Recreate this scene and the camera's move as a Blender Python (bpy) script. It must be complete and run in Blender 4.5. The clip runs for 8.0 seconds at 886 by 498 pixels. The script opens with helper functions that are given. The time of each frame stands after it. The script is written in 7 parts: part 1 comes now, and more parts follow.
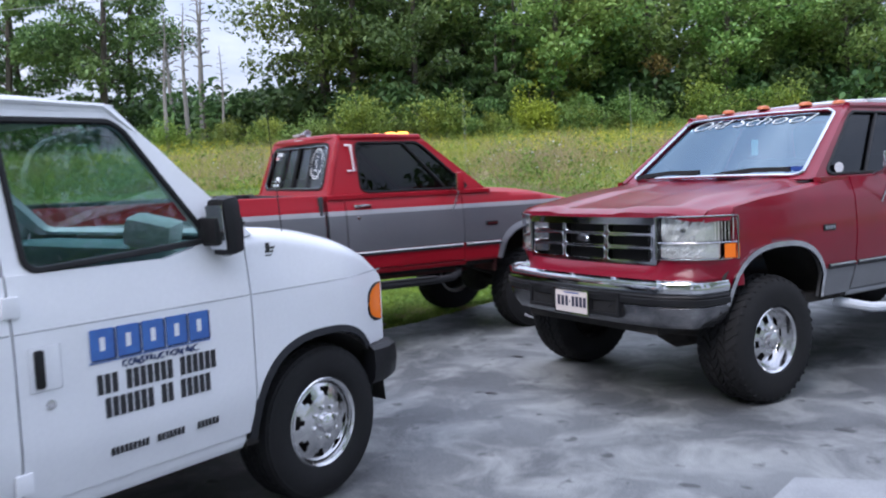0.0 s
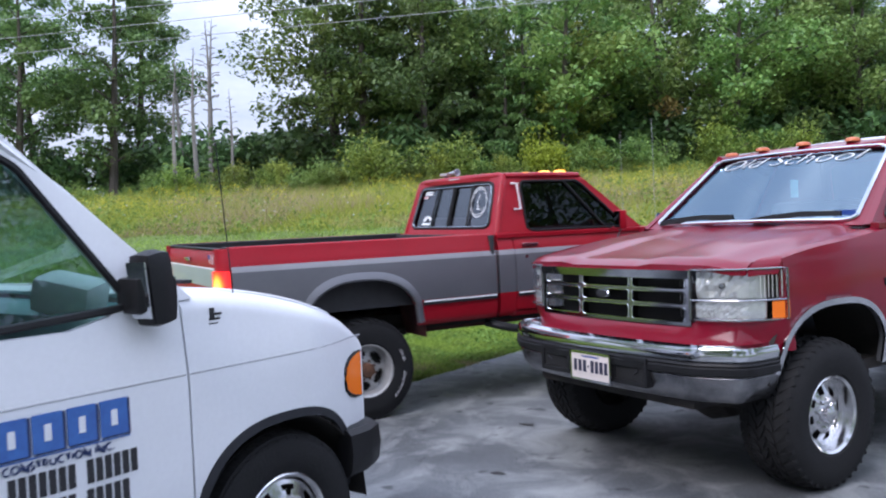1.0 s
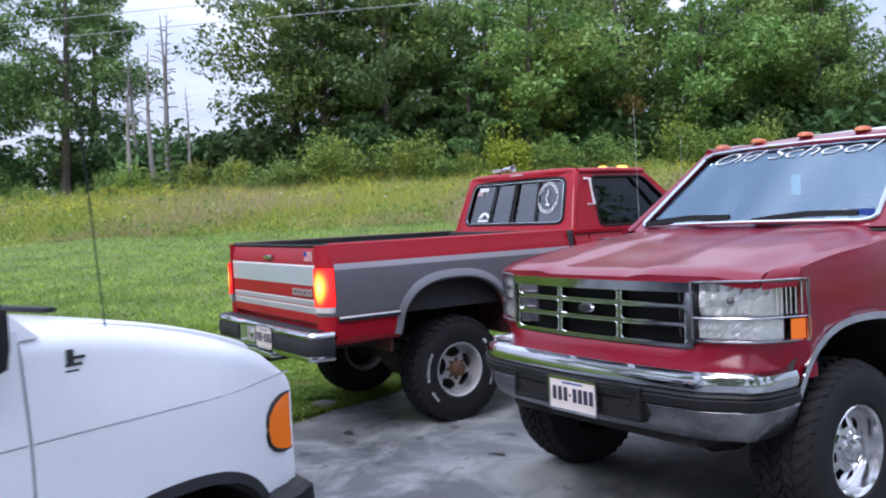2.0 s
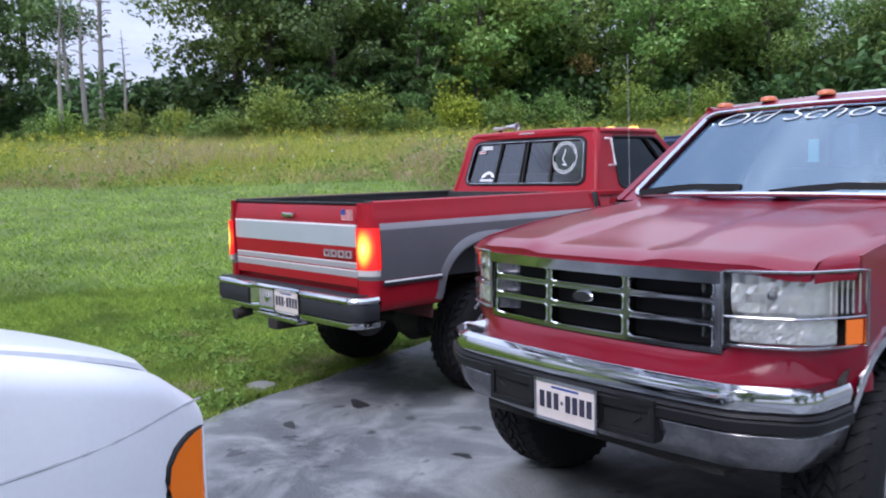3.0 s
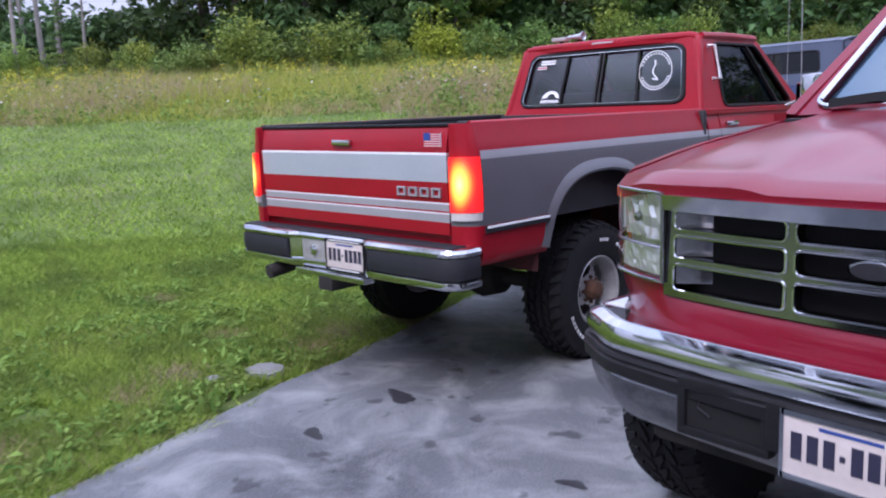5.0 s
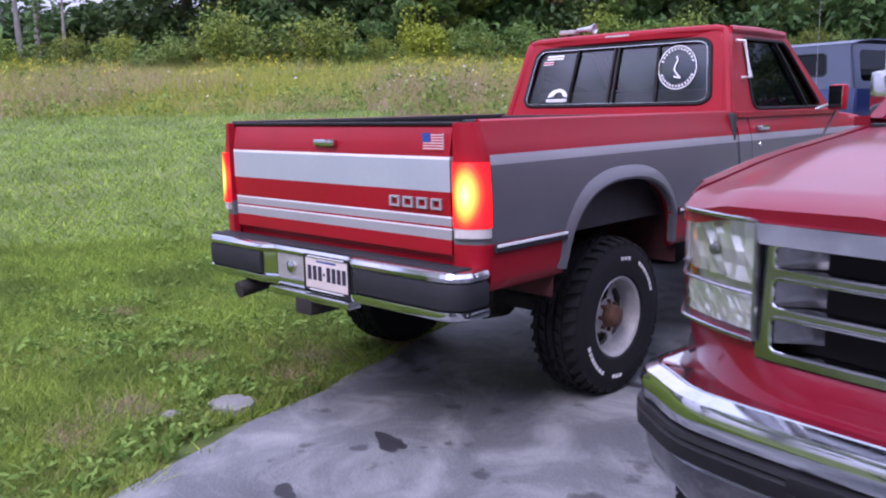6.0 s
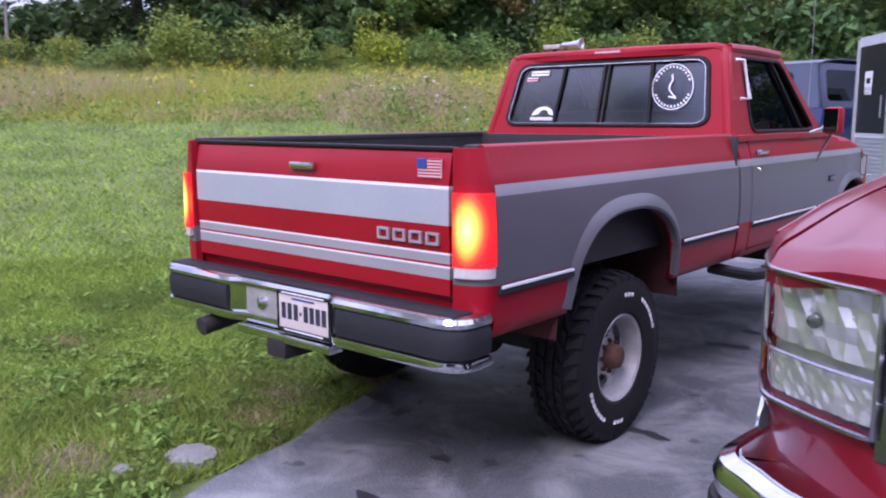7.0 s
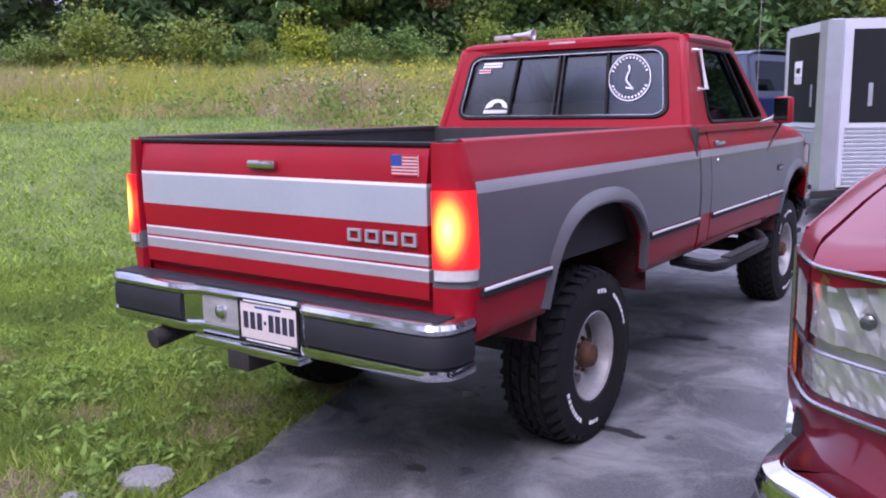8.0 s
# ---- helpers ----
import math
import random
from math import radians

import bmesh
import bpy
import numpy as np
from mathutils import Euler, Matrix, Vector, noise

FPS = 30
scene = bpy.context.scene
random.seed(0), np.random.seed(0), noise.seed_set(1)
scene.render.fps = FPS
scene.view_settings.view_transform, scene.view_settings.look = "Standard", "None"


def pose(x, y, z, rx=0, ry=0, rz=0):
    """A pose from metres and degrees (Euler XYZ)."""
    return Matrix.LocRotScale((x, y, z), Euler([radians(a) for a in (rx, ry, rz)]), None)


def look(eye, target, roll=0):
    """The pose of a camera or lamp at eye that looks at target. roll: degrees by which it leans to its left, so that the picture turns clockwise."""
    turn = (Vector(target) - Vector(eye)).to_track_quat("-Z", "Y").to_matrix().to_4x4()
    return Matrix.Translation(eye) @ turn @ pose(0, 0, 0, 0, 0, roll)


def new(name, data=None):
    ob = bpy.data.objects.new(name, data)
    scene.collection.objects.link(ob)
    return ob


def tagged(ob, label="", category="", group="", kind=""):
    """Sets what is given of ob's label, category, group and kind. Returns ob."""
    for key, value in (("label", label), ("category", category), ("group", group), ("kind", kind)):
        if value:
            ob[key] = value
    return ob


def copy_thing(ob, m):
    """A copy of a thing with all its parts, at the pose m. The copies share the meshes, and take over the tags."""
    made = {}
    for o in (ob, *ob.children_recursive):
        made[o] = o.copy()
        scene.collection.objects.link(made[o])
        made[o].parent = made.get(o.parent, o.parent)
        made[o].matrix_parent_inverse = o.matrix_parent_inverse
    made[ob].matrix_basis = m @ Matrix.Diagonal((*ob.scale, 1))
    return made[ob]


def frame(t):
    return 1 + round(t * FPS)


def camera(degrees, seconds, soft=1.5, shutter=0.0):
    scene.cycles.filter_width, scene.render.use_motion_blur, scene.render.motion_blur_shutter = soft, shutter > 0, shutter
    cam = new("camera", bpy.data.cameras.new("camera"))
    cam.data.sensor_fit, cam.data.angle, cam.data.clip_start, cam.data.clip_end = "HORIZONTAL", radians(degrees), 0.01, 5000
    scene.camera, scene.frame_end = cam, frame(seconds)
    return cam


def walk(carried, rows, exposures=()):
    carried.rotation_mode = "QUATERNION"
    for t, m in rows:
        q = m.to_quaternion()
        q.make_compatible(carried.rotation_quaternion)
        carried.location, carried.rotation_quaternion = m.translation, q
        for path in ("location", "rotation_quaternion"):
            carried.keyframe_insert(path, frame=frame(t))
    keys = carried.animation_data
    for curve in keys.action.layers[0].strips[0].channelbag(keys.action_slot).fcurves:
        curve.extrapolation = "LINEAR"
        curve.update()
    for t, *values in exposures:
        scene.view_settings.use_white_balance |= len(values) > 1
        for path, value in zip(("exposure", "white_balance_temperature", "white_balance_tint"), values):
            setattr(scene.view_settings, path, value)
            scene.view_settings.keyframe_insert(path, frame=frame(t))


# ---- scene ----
cam = camera(56.1, 8.0, soft=2.0, shutter=0.5)
PATH = [
    (0, (4.115, -3.627, 1.459), (2.436, -2.554, 1.293), -2.4),
    (0.5, (3.863, -3.355, 1.481), (2.174, -2.292, 1.358), -2.8),
    (1, (3.545, -3.171, 1.477), (1.849, -2.113, 1.414), -2.5),
    (1.5, (3.217, -2.978, 1.501), (1.569, -1.846, 1.448), -3.1),
    (1.7, (3.118, -2.887, 1.496), (1.462, -1.766, 1.441), -3.0),
    (2.8, (2.373, -2.396, 1.521), (0.785, -1.191, 1.36), -1.3),
    (3, (2.241, -2.351, 1.533), (0.673, -1.122, 1.354), -1.5),
    (3.5, (1.881, -2.232, 1.494), (0.321, -1.001, 1.267), -1.2),
    (4, (1.456, -2.166, 1.453), (-0.117, -0.98, 1.107), -2.2),
    (4.2, (1.29, -2.152, 1.443), (-0.277, -0.961, 1.088), -2.4),
    (5.3, (0.681, -1.704, 1.433), (-0.814, -0.418, 1.099), -1.8),
    (5.5, (0.589, -1.641, 1.428), (-0.901, -0.353, 1.082), -1.4),
    (6, (0.286, -1.478, 1.422), (-1.202, -0.184, 1.091), -1.2),
    (6.5, (0.082, -1.382, 1.43), (-1.383, -0.058, 1.114), -0.9),
    (7, (-0.116, -1.336, 1.472), (-1.528, 0.045, 1.161), -0.2),
    (7.5, (-0.281, -1.332, 1.471), (-1.603, 0.131, 1.138), -0.3),
    (8, (-0.353, -1.335, 1.471), (-1.639, 0.162, 1.145), -0.9),
]
walk(cam, [(t, look(eye, target, roll)) for t, eye, target, roll in PATH],
     exposures=[(0.0, 0.99, 6130, 18), (1.5, 1.02, 6040, 20), (3.0, 0.95, 6020, 21), (4.0, 0.82, 6000, 18), (5.5, 1.0, 5900, 37), (7.0, 1.06, 5900, 43), (8.0, 1.09, 6010, 43)])

# ---- light: a bright overcast evening ----
SUN_ELEV, SUN_AZ = 45.0, 162.0
world = bpy.data.worlds.new("overcast_sky")
scene.world = world
world.use_nodes = True
wn, wl = world.node_tree.nodes, world.node_tree.links
wn.clear()
w_out = wn.new("ShaderNodeOutputWorld")
w_bg = wn.new("ShaderNodeBackground")
w_sky = wn.new("ShaderNodeTexSky")
w_sky.sky_type = 'NISHITA'
w_sky.sun_disc = False
w_sky.sun_elevation = radians(SUN_ELEV)
w_sky.sun_rotation = radians(SUN_AZ)
w_co = wn.new("ShaderNodeTexCoord")
w_map = wn.new("ShaderNodeMapping")
w_map.inputs["Scale"].default_value = (1.0, 1.0, 2.6)
w_noise = wn.new("ShaderNodeTexNoise")
w_noise.inputs["Scale"].default_value = 2.6
w_noise.inputs["Detail"].default_value = 7.0
w_noise.inputs["Roughness"].default_value = 0.6
w_ramp = wn.new("ShaderNodeValToRGB")
w_ramp.color_ramp.elements[0].position = 0.36
w_ramp.color_ramp.elements[0].color = (4.0, 4.9, 6.3, 1)
w_ramp.color_ramp.elements[1].position = 0.66
w_ramp.color_ramp.elements[1].color = (8.2, 8.8, 9.8, 1)
w_mix = wn.new("ShaderNodeMix")
w_mix.data_type = 'RGBA'
w_mix.inputs["Factor"].default_value = 0.85
w_bg.inputs["Strength"].default_value = 0.11
wl.new(w_co.outputs["Generated"], w_map.inputs["Vector"])
wl.new(w_map.outputs["Vector"], w_noise.inputs["Vector"])
wl.new(w_noise.outputs["Fac"], w_ramp.inputs["Fac"])
wl.new(w_sky.outputs["Color"], w_mix.inputs["A"])
wl.new(w_ramp.outputs["Color"], w_mix.inputs["B"])
w_sep = wn.new("ShaderNodeSeparateXYZ")
w_grad = wn.new("ShaderNodeMapRange")
w_grad.inputs["From Min"].default_value, w_grad.inputs["From Max"].default_value = 0.0, 1.0
w_grad.inputs["To Min"].default_value, w_grad.inputs["To Max"].default_value = 0.42, 1.75
w_mul = wn.new("ShaderNodeVectorMath")
w_mul.operation = 'SCALE'
wl.new(w_co.outputs["Generated"], w_sep.inputs["Vector"])
wl.new(w_sep.outputs["Z"], w_grad.inputs["Value"])
wl.new(w_mix.outputs["Result"], w_mul.inputs[0])
wl.new(w_grad.outputs["Result"], w_mul.inputs["Scale"])
wl.new(w_mul.outputs["Vector"], w_bg.inputs["Color"])
wl.new(w_bg.outputs["Background"], w_out.inputs["Surface"])

sun_data = bpy.data.lights.new("sun", 'SUN')
sun_data.energy = 1.25
sun_data.angle = radians(25)
sun_data.color = (1.0, 0.97, 0.93)
sun = new("sun", sun_data)
sun.matrix_world = pose(0, 0, 20, 90 - SUN_ELEV, 0, 180 - SUN_AZ)


# ---- materials ----
def material(name, color, rough=0.6, metal=0.0, color2=None, scale=8.0, fine=90.0, bump=0.0, coat=0.0,
             rough_var=0.0, spec=0.5, detail=4.0, coat_rough=0.06, contrast=(0.35, 0.68), random_var=0.0, stretch=(1, 1, 1), bump_scale=None):
    m = bpy.data.materials.new(name)
    m.use_nodes = True
    n, l = m.node_tree.nodes, m.node_tree.links
    p = n["Principled BSDF"]
    p.inputs["Roughness"].default_value = rough
    p.inputs["Metallic"].default_value = metal
    p.inputs["Specular IOR Level"].default_value = spec
    p.inputs["Coat Weight"].default_value = coat
    p.inputs["Coat Roughness"].default_value = coat_rough
    co = n.new("ShaderNodeTexCoord")
    mp = n.new("ShaderNodeMapping")
    mp.inputs["Scale"].default_value = stretch
    l.new(co.outputs["Object"], mp.inputs["Vector"])
    a = n.new("ShaderNodeTexNoise")
    a.inputs["Scale"].default_value = scale
    a.inputs["Detail"].default_value = detail
    b = n.new("ShaderNodeTexNoise")
    b.inputs["Scale"].default_value = fine
    b.inputs["Detail"].default_value = 3.0
    l.new(mp.outputs["Vector"], a.inputs["Vector"])
    l.new(mp.outputs["Vector"], b.inputs["Vector"])
    mixn = n.new("ShaderNodeMix")
    mixn.inputs["Factor"].default_value = 0.35
    l.new(a.outputs["Fac"], mixn.inputs["A"])
    l.new(b.outputs["Fac"], mixn.inputs["B"])
    ramp = n.new("ShaderNodeValToRGB")
    ramp.color_ramp.elements[0].position, ramp.color_ramp.elements[1].position = contrast
    c2 = color2 or tuple(c * 0.82 for c in color)
    ramp.color_ramp.elements[0].color = (*c2, 1)
    ramp.color_ramp.elements[1].color = (*color, 1)
    l.new(mixn.outputs["Result"], ramp.inputs["Fac"])
    out = ramp.outputs["Color"]
    if random_var:
        oi = n.new("ShaderNodeObjectInfo")
        hs = n.new("ShaderNodeHueSaturation")
        mr = n.new("ShaderNodeMapRange")
        mr.inputs["To Min"].default_value = 1 - random_var
        mr.inputs["To Max"].default_value = 1 + random_var
        l.new(oi.outputs["Random"], mr.inputs["Value"])
        l.new(mr.outputs["Result"], hs.inputs["Value"])
        l.new(out, hs.inputs["Color"])
        out = hs.outputs["Color"]
    l.new(out, p.inputs["Base Color"])
    if rough_var:
        mr = n.new("ShaderNodeMapRange")
        mr.inputs["To Min"].default_value = max(0.02, rough - rough_var)
        mr.inputs["To Max"].default_value = min(1.0, rough + rough_var)
        l.new(a.outputs["Fac"], mr.inputs["Value"])
        l.new(mr.outputs["Result"], p.inputs["Roughness"])
    if bump:
        bp = n.new("ShaderNodeBump")
        bp.inputs["Strength"].default_value = bump
        bp.inputs["Distance"].default_value = 0.02
        l.new((b if bump_scale is None else a).outputs["Fac"], bp.inputs["Height"])
        l.new(bp.outputs["Normal"], p.inputs["Normal"])
    return m


def leaf_material(name, dark, light, trans=0.35, rough=0.55, patch=None, patch_scale=0.5, patch_at=(0.48, 0.66)):
    """Leaves: each leaf or clump a shade of its own, with some light through it."""
    m = bpy.data.materials.new(name)
    m.use_nodes = True
    n, l = m.node_tree.nodes, m.node_tree.links
    p = n["Principled BSDF"]
    p.inputs["Roughness"].default_value = rough
    p.inputs["Specular IOR Level"].default_value = 0.08 if rough >= 0.7 else 0.3
    g = n.new("ShaderNodeNewGeometry")
    oi = n.new("ShaderNodeObjectInfo")
    ramp = n.new("ShaderNodeValToRGB")
    ramp.color_ramp.elements[0].color = (*dark, 1)
    ramp.color_ramp.elements[1].color = (*light, 1)
    hs = n.new("ShaderNodeHueSaturation")
    mr = n.new("ShaderNodeMapRange")
    mr.inputs["To Min"].default_value, mr.inputs["To Max"].default_value = 0.7, 1.3
    mh = n.new("ShaderNodeMapRange")
    mh.inputs["To Min"].default_value, mh.inputs["To Max"].default_value = 0.485, 0.515
    tr = n.new("ShaderNodeBsdfTranslucent")
    mx = n.new("ShaderNodeMixShader")
    mx.inputs["Fac"].default_value = trans
    l.new(g.outputs["Random Per Island"], ramp.inputs["Fac"])
    l.new(oi.outputs["Random"], mr.inputs["Value"])
    l.new(oi.outputs["Random"], mh.inputs["Value"])
    l.new(mr.outputs["Result"], hs.inputs["Value"])
    l.new(mh.outputs["Result"], hs.inputs["Hue"])
    src = ramp.outputs["Color"]
    if patch:
        ns = n.new("ShaderNodeTexNoise")
        ns.inputs["Scale"].default_value = patch_scale
        ns.inputs["Detail"].default_value = 5.0
        pr = n.new("ShaderNodeValToRGB")
        pr.color_ramp.elements[0].position, pr.color_ramp.elements[1].position = patch_at
        pm = n.new("ShaderNodeMix")
        pm.data_type = 'RGBA'
        pm.inputs["B"].default_value = (*patch, 1)
        pk_ = n.new("ShaderNodeMath")
        pk_.operation = 'MULTIPLY'
        pk_.inputs[1].default_value = 0.75
        l.new(g.outputs["Position"], ns.inputs["Vector"])
        l.new(ns.outputs["Fac"], pr.inputs["Fac"])
        l.new(pr.outputs["Color"], pk_.inputs[0])
        l.new(pk_.outputs["Value"], pm.inputs["Factor"])
        l.new(src, pm.inputs["A"])
        src = pm.outputs["Result"]
    l.new(src, hs.inputs["Color"])
    l.new(hs.outputs["Color"], p.inputs["Base Color"])
    l.new(hs.outputs["Color"], tr.inputs["Color"])
    l.new(p.outputs["BSDF"], mx.inputs[1])
    l.new(tr.outputs["BSDF"], mx.inputs[2])
    l.new(mx.outputs["Shader"], n["Material Output"].inputs["Surface"])
    return m


def glass_material(name, tint, rough=0.02, mix=0.5, gloss=0.42, sheen=(0.9, 0.95, 1.0)):
    """Thin tinted glass: part clear, part mirror."""
    m = bpy.data.materials.new(name)
    m.use_nodes = True
    n, l = m.node_tree.nodes, m.node_tree.links
    n.remove(n["Principled BSDF"])
    t = n.new("ShaderNodeBsdfTransparent")
    t.inputs["Color"].default_value = (*tint, 1)
    g = n.new("ShaderNodeBsdfGlossy")
    g.inputs["Roughness"].default_value = rough
    g.inputs["Color"].default_value = (*sheen, 1)
    f = n.new("ShaderNodeLayerWeight")
    f.inputs["Blend"].default_value = 0.3
    k = n.new("ShaderNodeMath")
    k.operation = 'MULTIPLY'
    k.inputs[1].default_value = gloss
    ma = n.new("ShaderNodeMath")
    ma.operation = 'ADD'
    ma.inputs[1].default_value = mix
    ma.use_clamp = True
    l.new(f.outputs["Facing"], k.inputs[0])
    mx = n.new("ShaderNodeMixShader")
    l.new(k.outputs["Value"], ma.inputs[0])
    l.new(ma.outputs["Value"], mx.inputs["Fac"])
    l.new(t.outputs["BSDF"], mx.inputs[1])
    l.new(g.outputs["BSDF"], mx.inputs[2])
    l.new(mx.outputs["Shader"], n["Material Output"].inputs["Surface"])
    return m


def glow_material(name, color, strength, base=(0.4, 0.02, 0.01)):
    m = bpy.data.materials.new(name)
    m.use_nodes = True
    p = m.node_tree.nodes["Principled BSDF"]
    p.inputs["Base Color"].default_value = (*base, 1)
    p.inputs["Roughness"].default_value = 0.15
    p.inputs["Emission Color"].default_value = (*color, 1)
    p.inputs["Emission Strength"].default_value = strength
    return m


M_RED_OLD = material("faded_red_paint", (0.34, 0.005, 0.016), 0.40, 0.0, (0.28, 0.004, 0.012), 3.0, 60, coat=0.12, spec=0.3, rough_var=0.08)
M_RED = material("metallic_red_paint", (0.200, 0.0024, 0.017), 0.38, 0.05, (0.165, 0.0018, 0.013), 3.0, 120, coat=0.60, spec=0.14, rough_var=0.05, coat_rough=0.12)
M_PEWTER = material("pewter_lower_paint", (0.20, 0.205, 0.22), 0.42, 0.3, (0.16, 0.165, 0.18), 3.0, 70, coat=0.3, rough_var=0.08)
M_GREY = material("grey_paint", (0.155, 0.157, 0.172), 0.42, 0.35, (0.135, 0.137, 0.15), 3.0, 70, coat=0.3, rough_var=0.08)
M_SILVER = material("silver_paint", (0.50, 0.55, 0.61), 0.32, 0.3, (0.45, 0.50, 0.56), 3.0, 70, coat=0.4)
M_STRIPE = material("light_grey_stripe", (0.38, 0.38, 0.40), 0.4, 0.2, (0.33, 0.33, 0.35), 3.0, 70, coat=0.3)
M_WHITE = material("white_van_paint", (0.76, 0.77, 0.80), 0.33, 0.0, (0.70, 0.71, 0.74), 2.2, 60, coat=0.28, rough_var=0.06)
M_CHROME = material("chrome", (0.66, 0.67, 0.69), 0.09, 1.0, (0.56, 0.57, 0.59), 6.0, 90, rough_var=0.05)
M_CHROME_DULL = material("dull_dusty_chrome", (0.42, 0.42, 0.44), 0.24, 1.0, (0.28, 0.28, 0.30), 7.0, 90, rough_var=0.12)
M_GRILLE = material("grille_chrome", (0.36, 0.36, 0.37), 0.13, 1.0, (0.28, 0.28, 0.29), 7.0, 90, rough_var=0.05)
M_DARK_METAL = material("dark_satin_metal", (0.30, 0.30, 0.31), 0.22, 0.9, (0.12, 0.12, 0.13), 9.0, 90, rough_var=0.08)
M_ALLOY = material("polished_alloy", (0.75, 0.75, 0.76), 0.18, 1.0, (0.55, 0.55, 0.56), 12.0, 90, rough_var=0.1)
M_STEEL = material("painted_steel_wheel", (0.50, 0.50, 0.50), 0.45, 0.4, (0.36, 0.35, 0.34), 10.0, 60, rough_var=0.1)
M_RUST = material("rusty_hub", (0.16, 0.07, 0.035), 0.85, 0.2, (0.06, 0.035, 0.025), 22.0, 120, bump=0.4)
M_RUBBER = material("tyre_rubber", (0.017, 0.017, 0.018), 0.78, 0.0, (0.011, 0.011, 0.012), 14.0, 130, bump=0.25, rough_var=0.12, spec=0.22)
M_BLACK = material("black_plastic", (0.013, 0.013, 0.015), 0.48, 0.0, (0.008, 0.008, 0.009), 10.0, 160, bump=0.12, spec=0.28)
# near-black for openings and gaps, where shade is put into the colour
M_VOID = material("cavity_shade", (0.006, 0.006, 0.007), 0.9)
M_PAD = material("grey_rubber_pad", (0.026, 0.027, 0.032), 0.62, 0.0, (0.020, 0.021, 0.025), 9.0, 160, bump=0.1, spec=0.25)
M_UNDER = material("dirty_underbody", (0.035, 0.030, 0.027), 0.85, 0.1, (0.014, 0.013, 0.013), 9.0, 90, bump=0.3)
M_UNDER_RED = material("overspray_underbody", (0.09, 0.016, 0.018), 0.8, 0.0, (0.03, 0.010, 0.010), 9.0, 90, bump=0.3)
M_LINER = material("black_bed_liner", (0.028, 0.028, 0.030), 0.7, 0.0, (0.018, 0.018, 0.020), 12.0, 140, bump=0.2)
M_SEAT = material("grey_seat_cloth", (0.12, 0.12, 0.13), 0.9, 0.0, (0.09, 0.09, 0.10), 20.0, 200, bump=0.2)
M_DASH = material("teal_grey_dash", (0.16, 0.27, 0.27), 0.6, 0.0, (0.12, 0.21, 0.21), 8.0, 120)
M_PAPER = material("paper", (0.72, 0.72, 0.70), 0.8, 0.0, (0.6, 0.6, 0.58), 12.0, 90)
M_DECAL = material("white_vinyl", (0.82, 0.82, 0.84), 0.5, 0.0, (0.74, 0.74, 0.76), 12.0, 90)
M_DECAL_RED = material("red_vinyl", (0.5, 0.02, 0.03), 0.5)
M_DECAL_BLUE = material("blue_vinyl", (0.025, 0.07, 0.30), 0.5)
M_SIGN_BLUE = material("blue_sign_paint", (0.05, 0.16, 0.46), 0.45, 0.0, (0.04, 0.11, 0.36), 16.0, 90)
M_SIGN_DARK = material("dark_blue_sign_paint", (0.02, 0.04, 0.13), 0.45)
M_SIGN_BLACK = material("black_sign_paint", (0.018, 0.018, 0.022), 0.5)
M_PLATE = material("number_plate_sheet", (0.68, 0.61, 0.58), 0.45, 0.0, (0.61, 0.54, 0.51), 18.0, 90)
M_PLATE_INK = material("number_plate_ink", (0.03, 0.03, 0.06), 0.5)
M_AMBER = glow_material("amber_lens", (1.0, 0.25, 0.02), 0.05, (0.75, 0.16, 0.015))
M_AMBER_FADED = material("faded_amber_lens", (0.62, 0.17, 0.06), 0.35, 0.0, (0.5, 0.13, 0.05), 12, 80)
M_AMBER_LIT = glow_material("lit_amber_lens", (1.0, 0.36, 0.04), 2.2, (0.8, 0.2, 0.02))
# grey for the van's pressed line, painting the shade of its crease
M_CREASE_SHADE = material("crease_shade", (0.36, 0.37, 0.39), 0.5)


def tail_lamp_material(name, centre, reach):
    """A lit red lens, yellow where its bulb sits behind it."""
    m = bpy.data.materials.new(name)
    m.use_nodes = True
    n, l = m.node_tree.nodes, m.node_tree.links
    p = n["Principled BSDF"]
    p.inputs["Base Color"].default_value = (0.5, 0.012, 0.01, 1)
    p.inputs["Roughness"].default_value = 0.15
    co = n.new("ShaderNodeTexCoord")
    steps = []
    for op, val in (('ABSOLUTE', None), ('SUBTRACT', centre), ('MULTIPLY', reach), ('LENGTH', None)):
        v = n.new("ShaderNodeVectorMath")
        v.operation = op
        if val:
            v.inputs[1].default_value = val
        l.new(steps[-1].outputs["Vector"] if steps else co.outputs["Object"], v.inputs[0])
        steps.append(v)
    ramp = n.new("ShaderNodeValToRGB")
    e = ramp.color_ramp.elements
    e[0].position, e[0].color = 0.0, (1.0, 0.80, 0.26, 1)
    e[1].position, e[1].color = 1.0, (0.62, 0.010, 0.008, 1)
    for at, c in ((0.30, (1.0, 0.60, 0.08, 1)), (0.52, (1.0, 0.30, 0.03, 1)), (0.70, (0.95, 0.07, 0.014, 1)), (0.84, (0.80, 0.016, 0.010, 1))):
        q = e.new(at)
        q.color = c
    l.new(steps[-1].outputs["Value"], ramp.inputs["Fac"])
    l.new(ramp.outputs["Color"], p.inputs["Emission Color"])
    p.inputs["Emission Strength"].default_value = 1.25
    return m


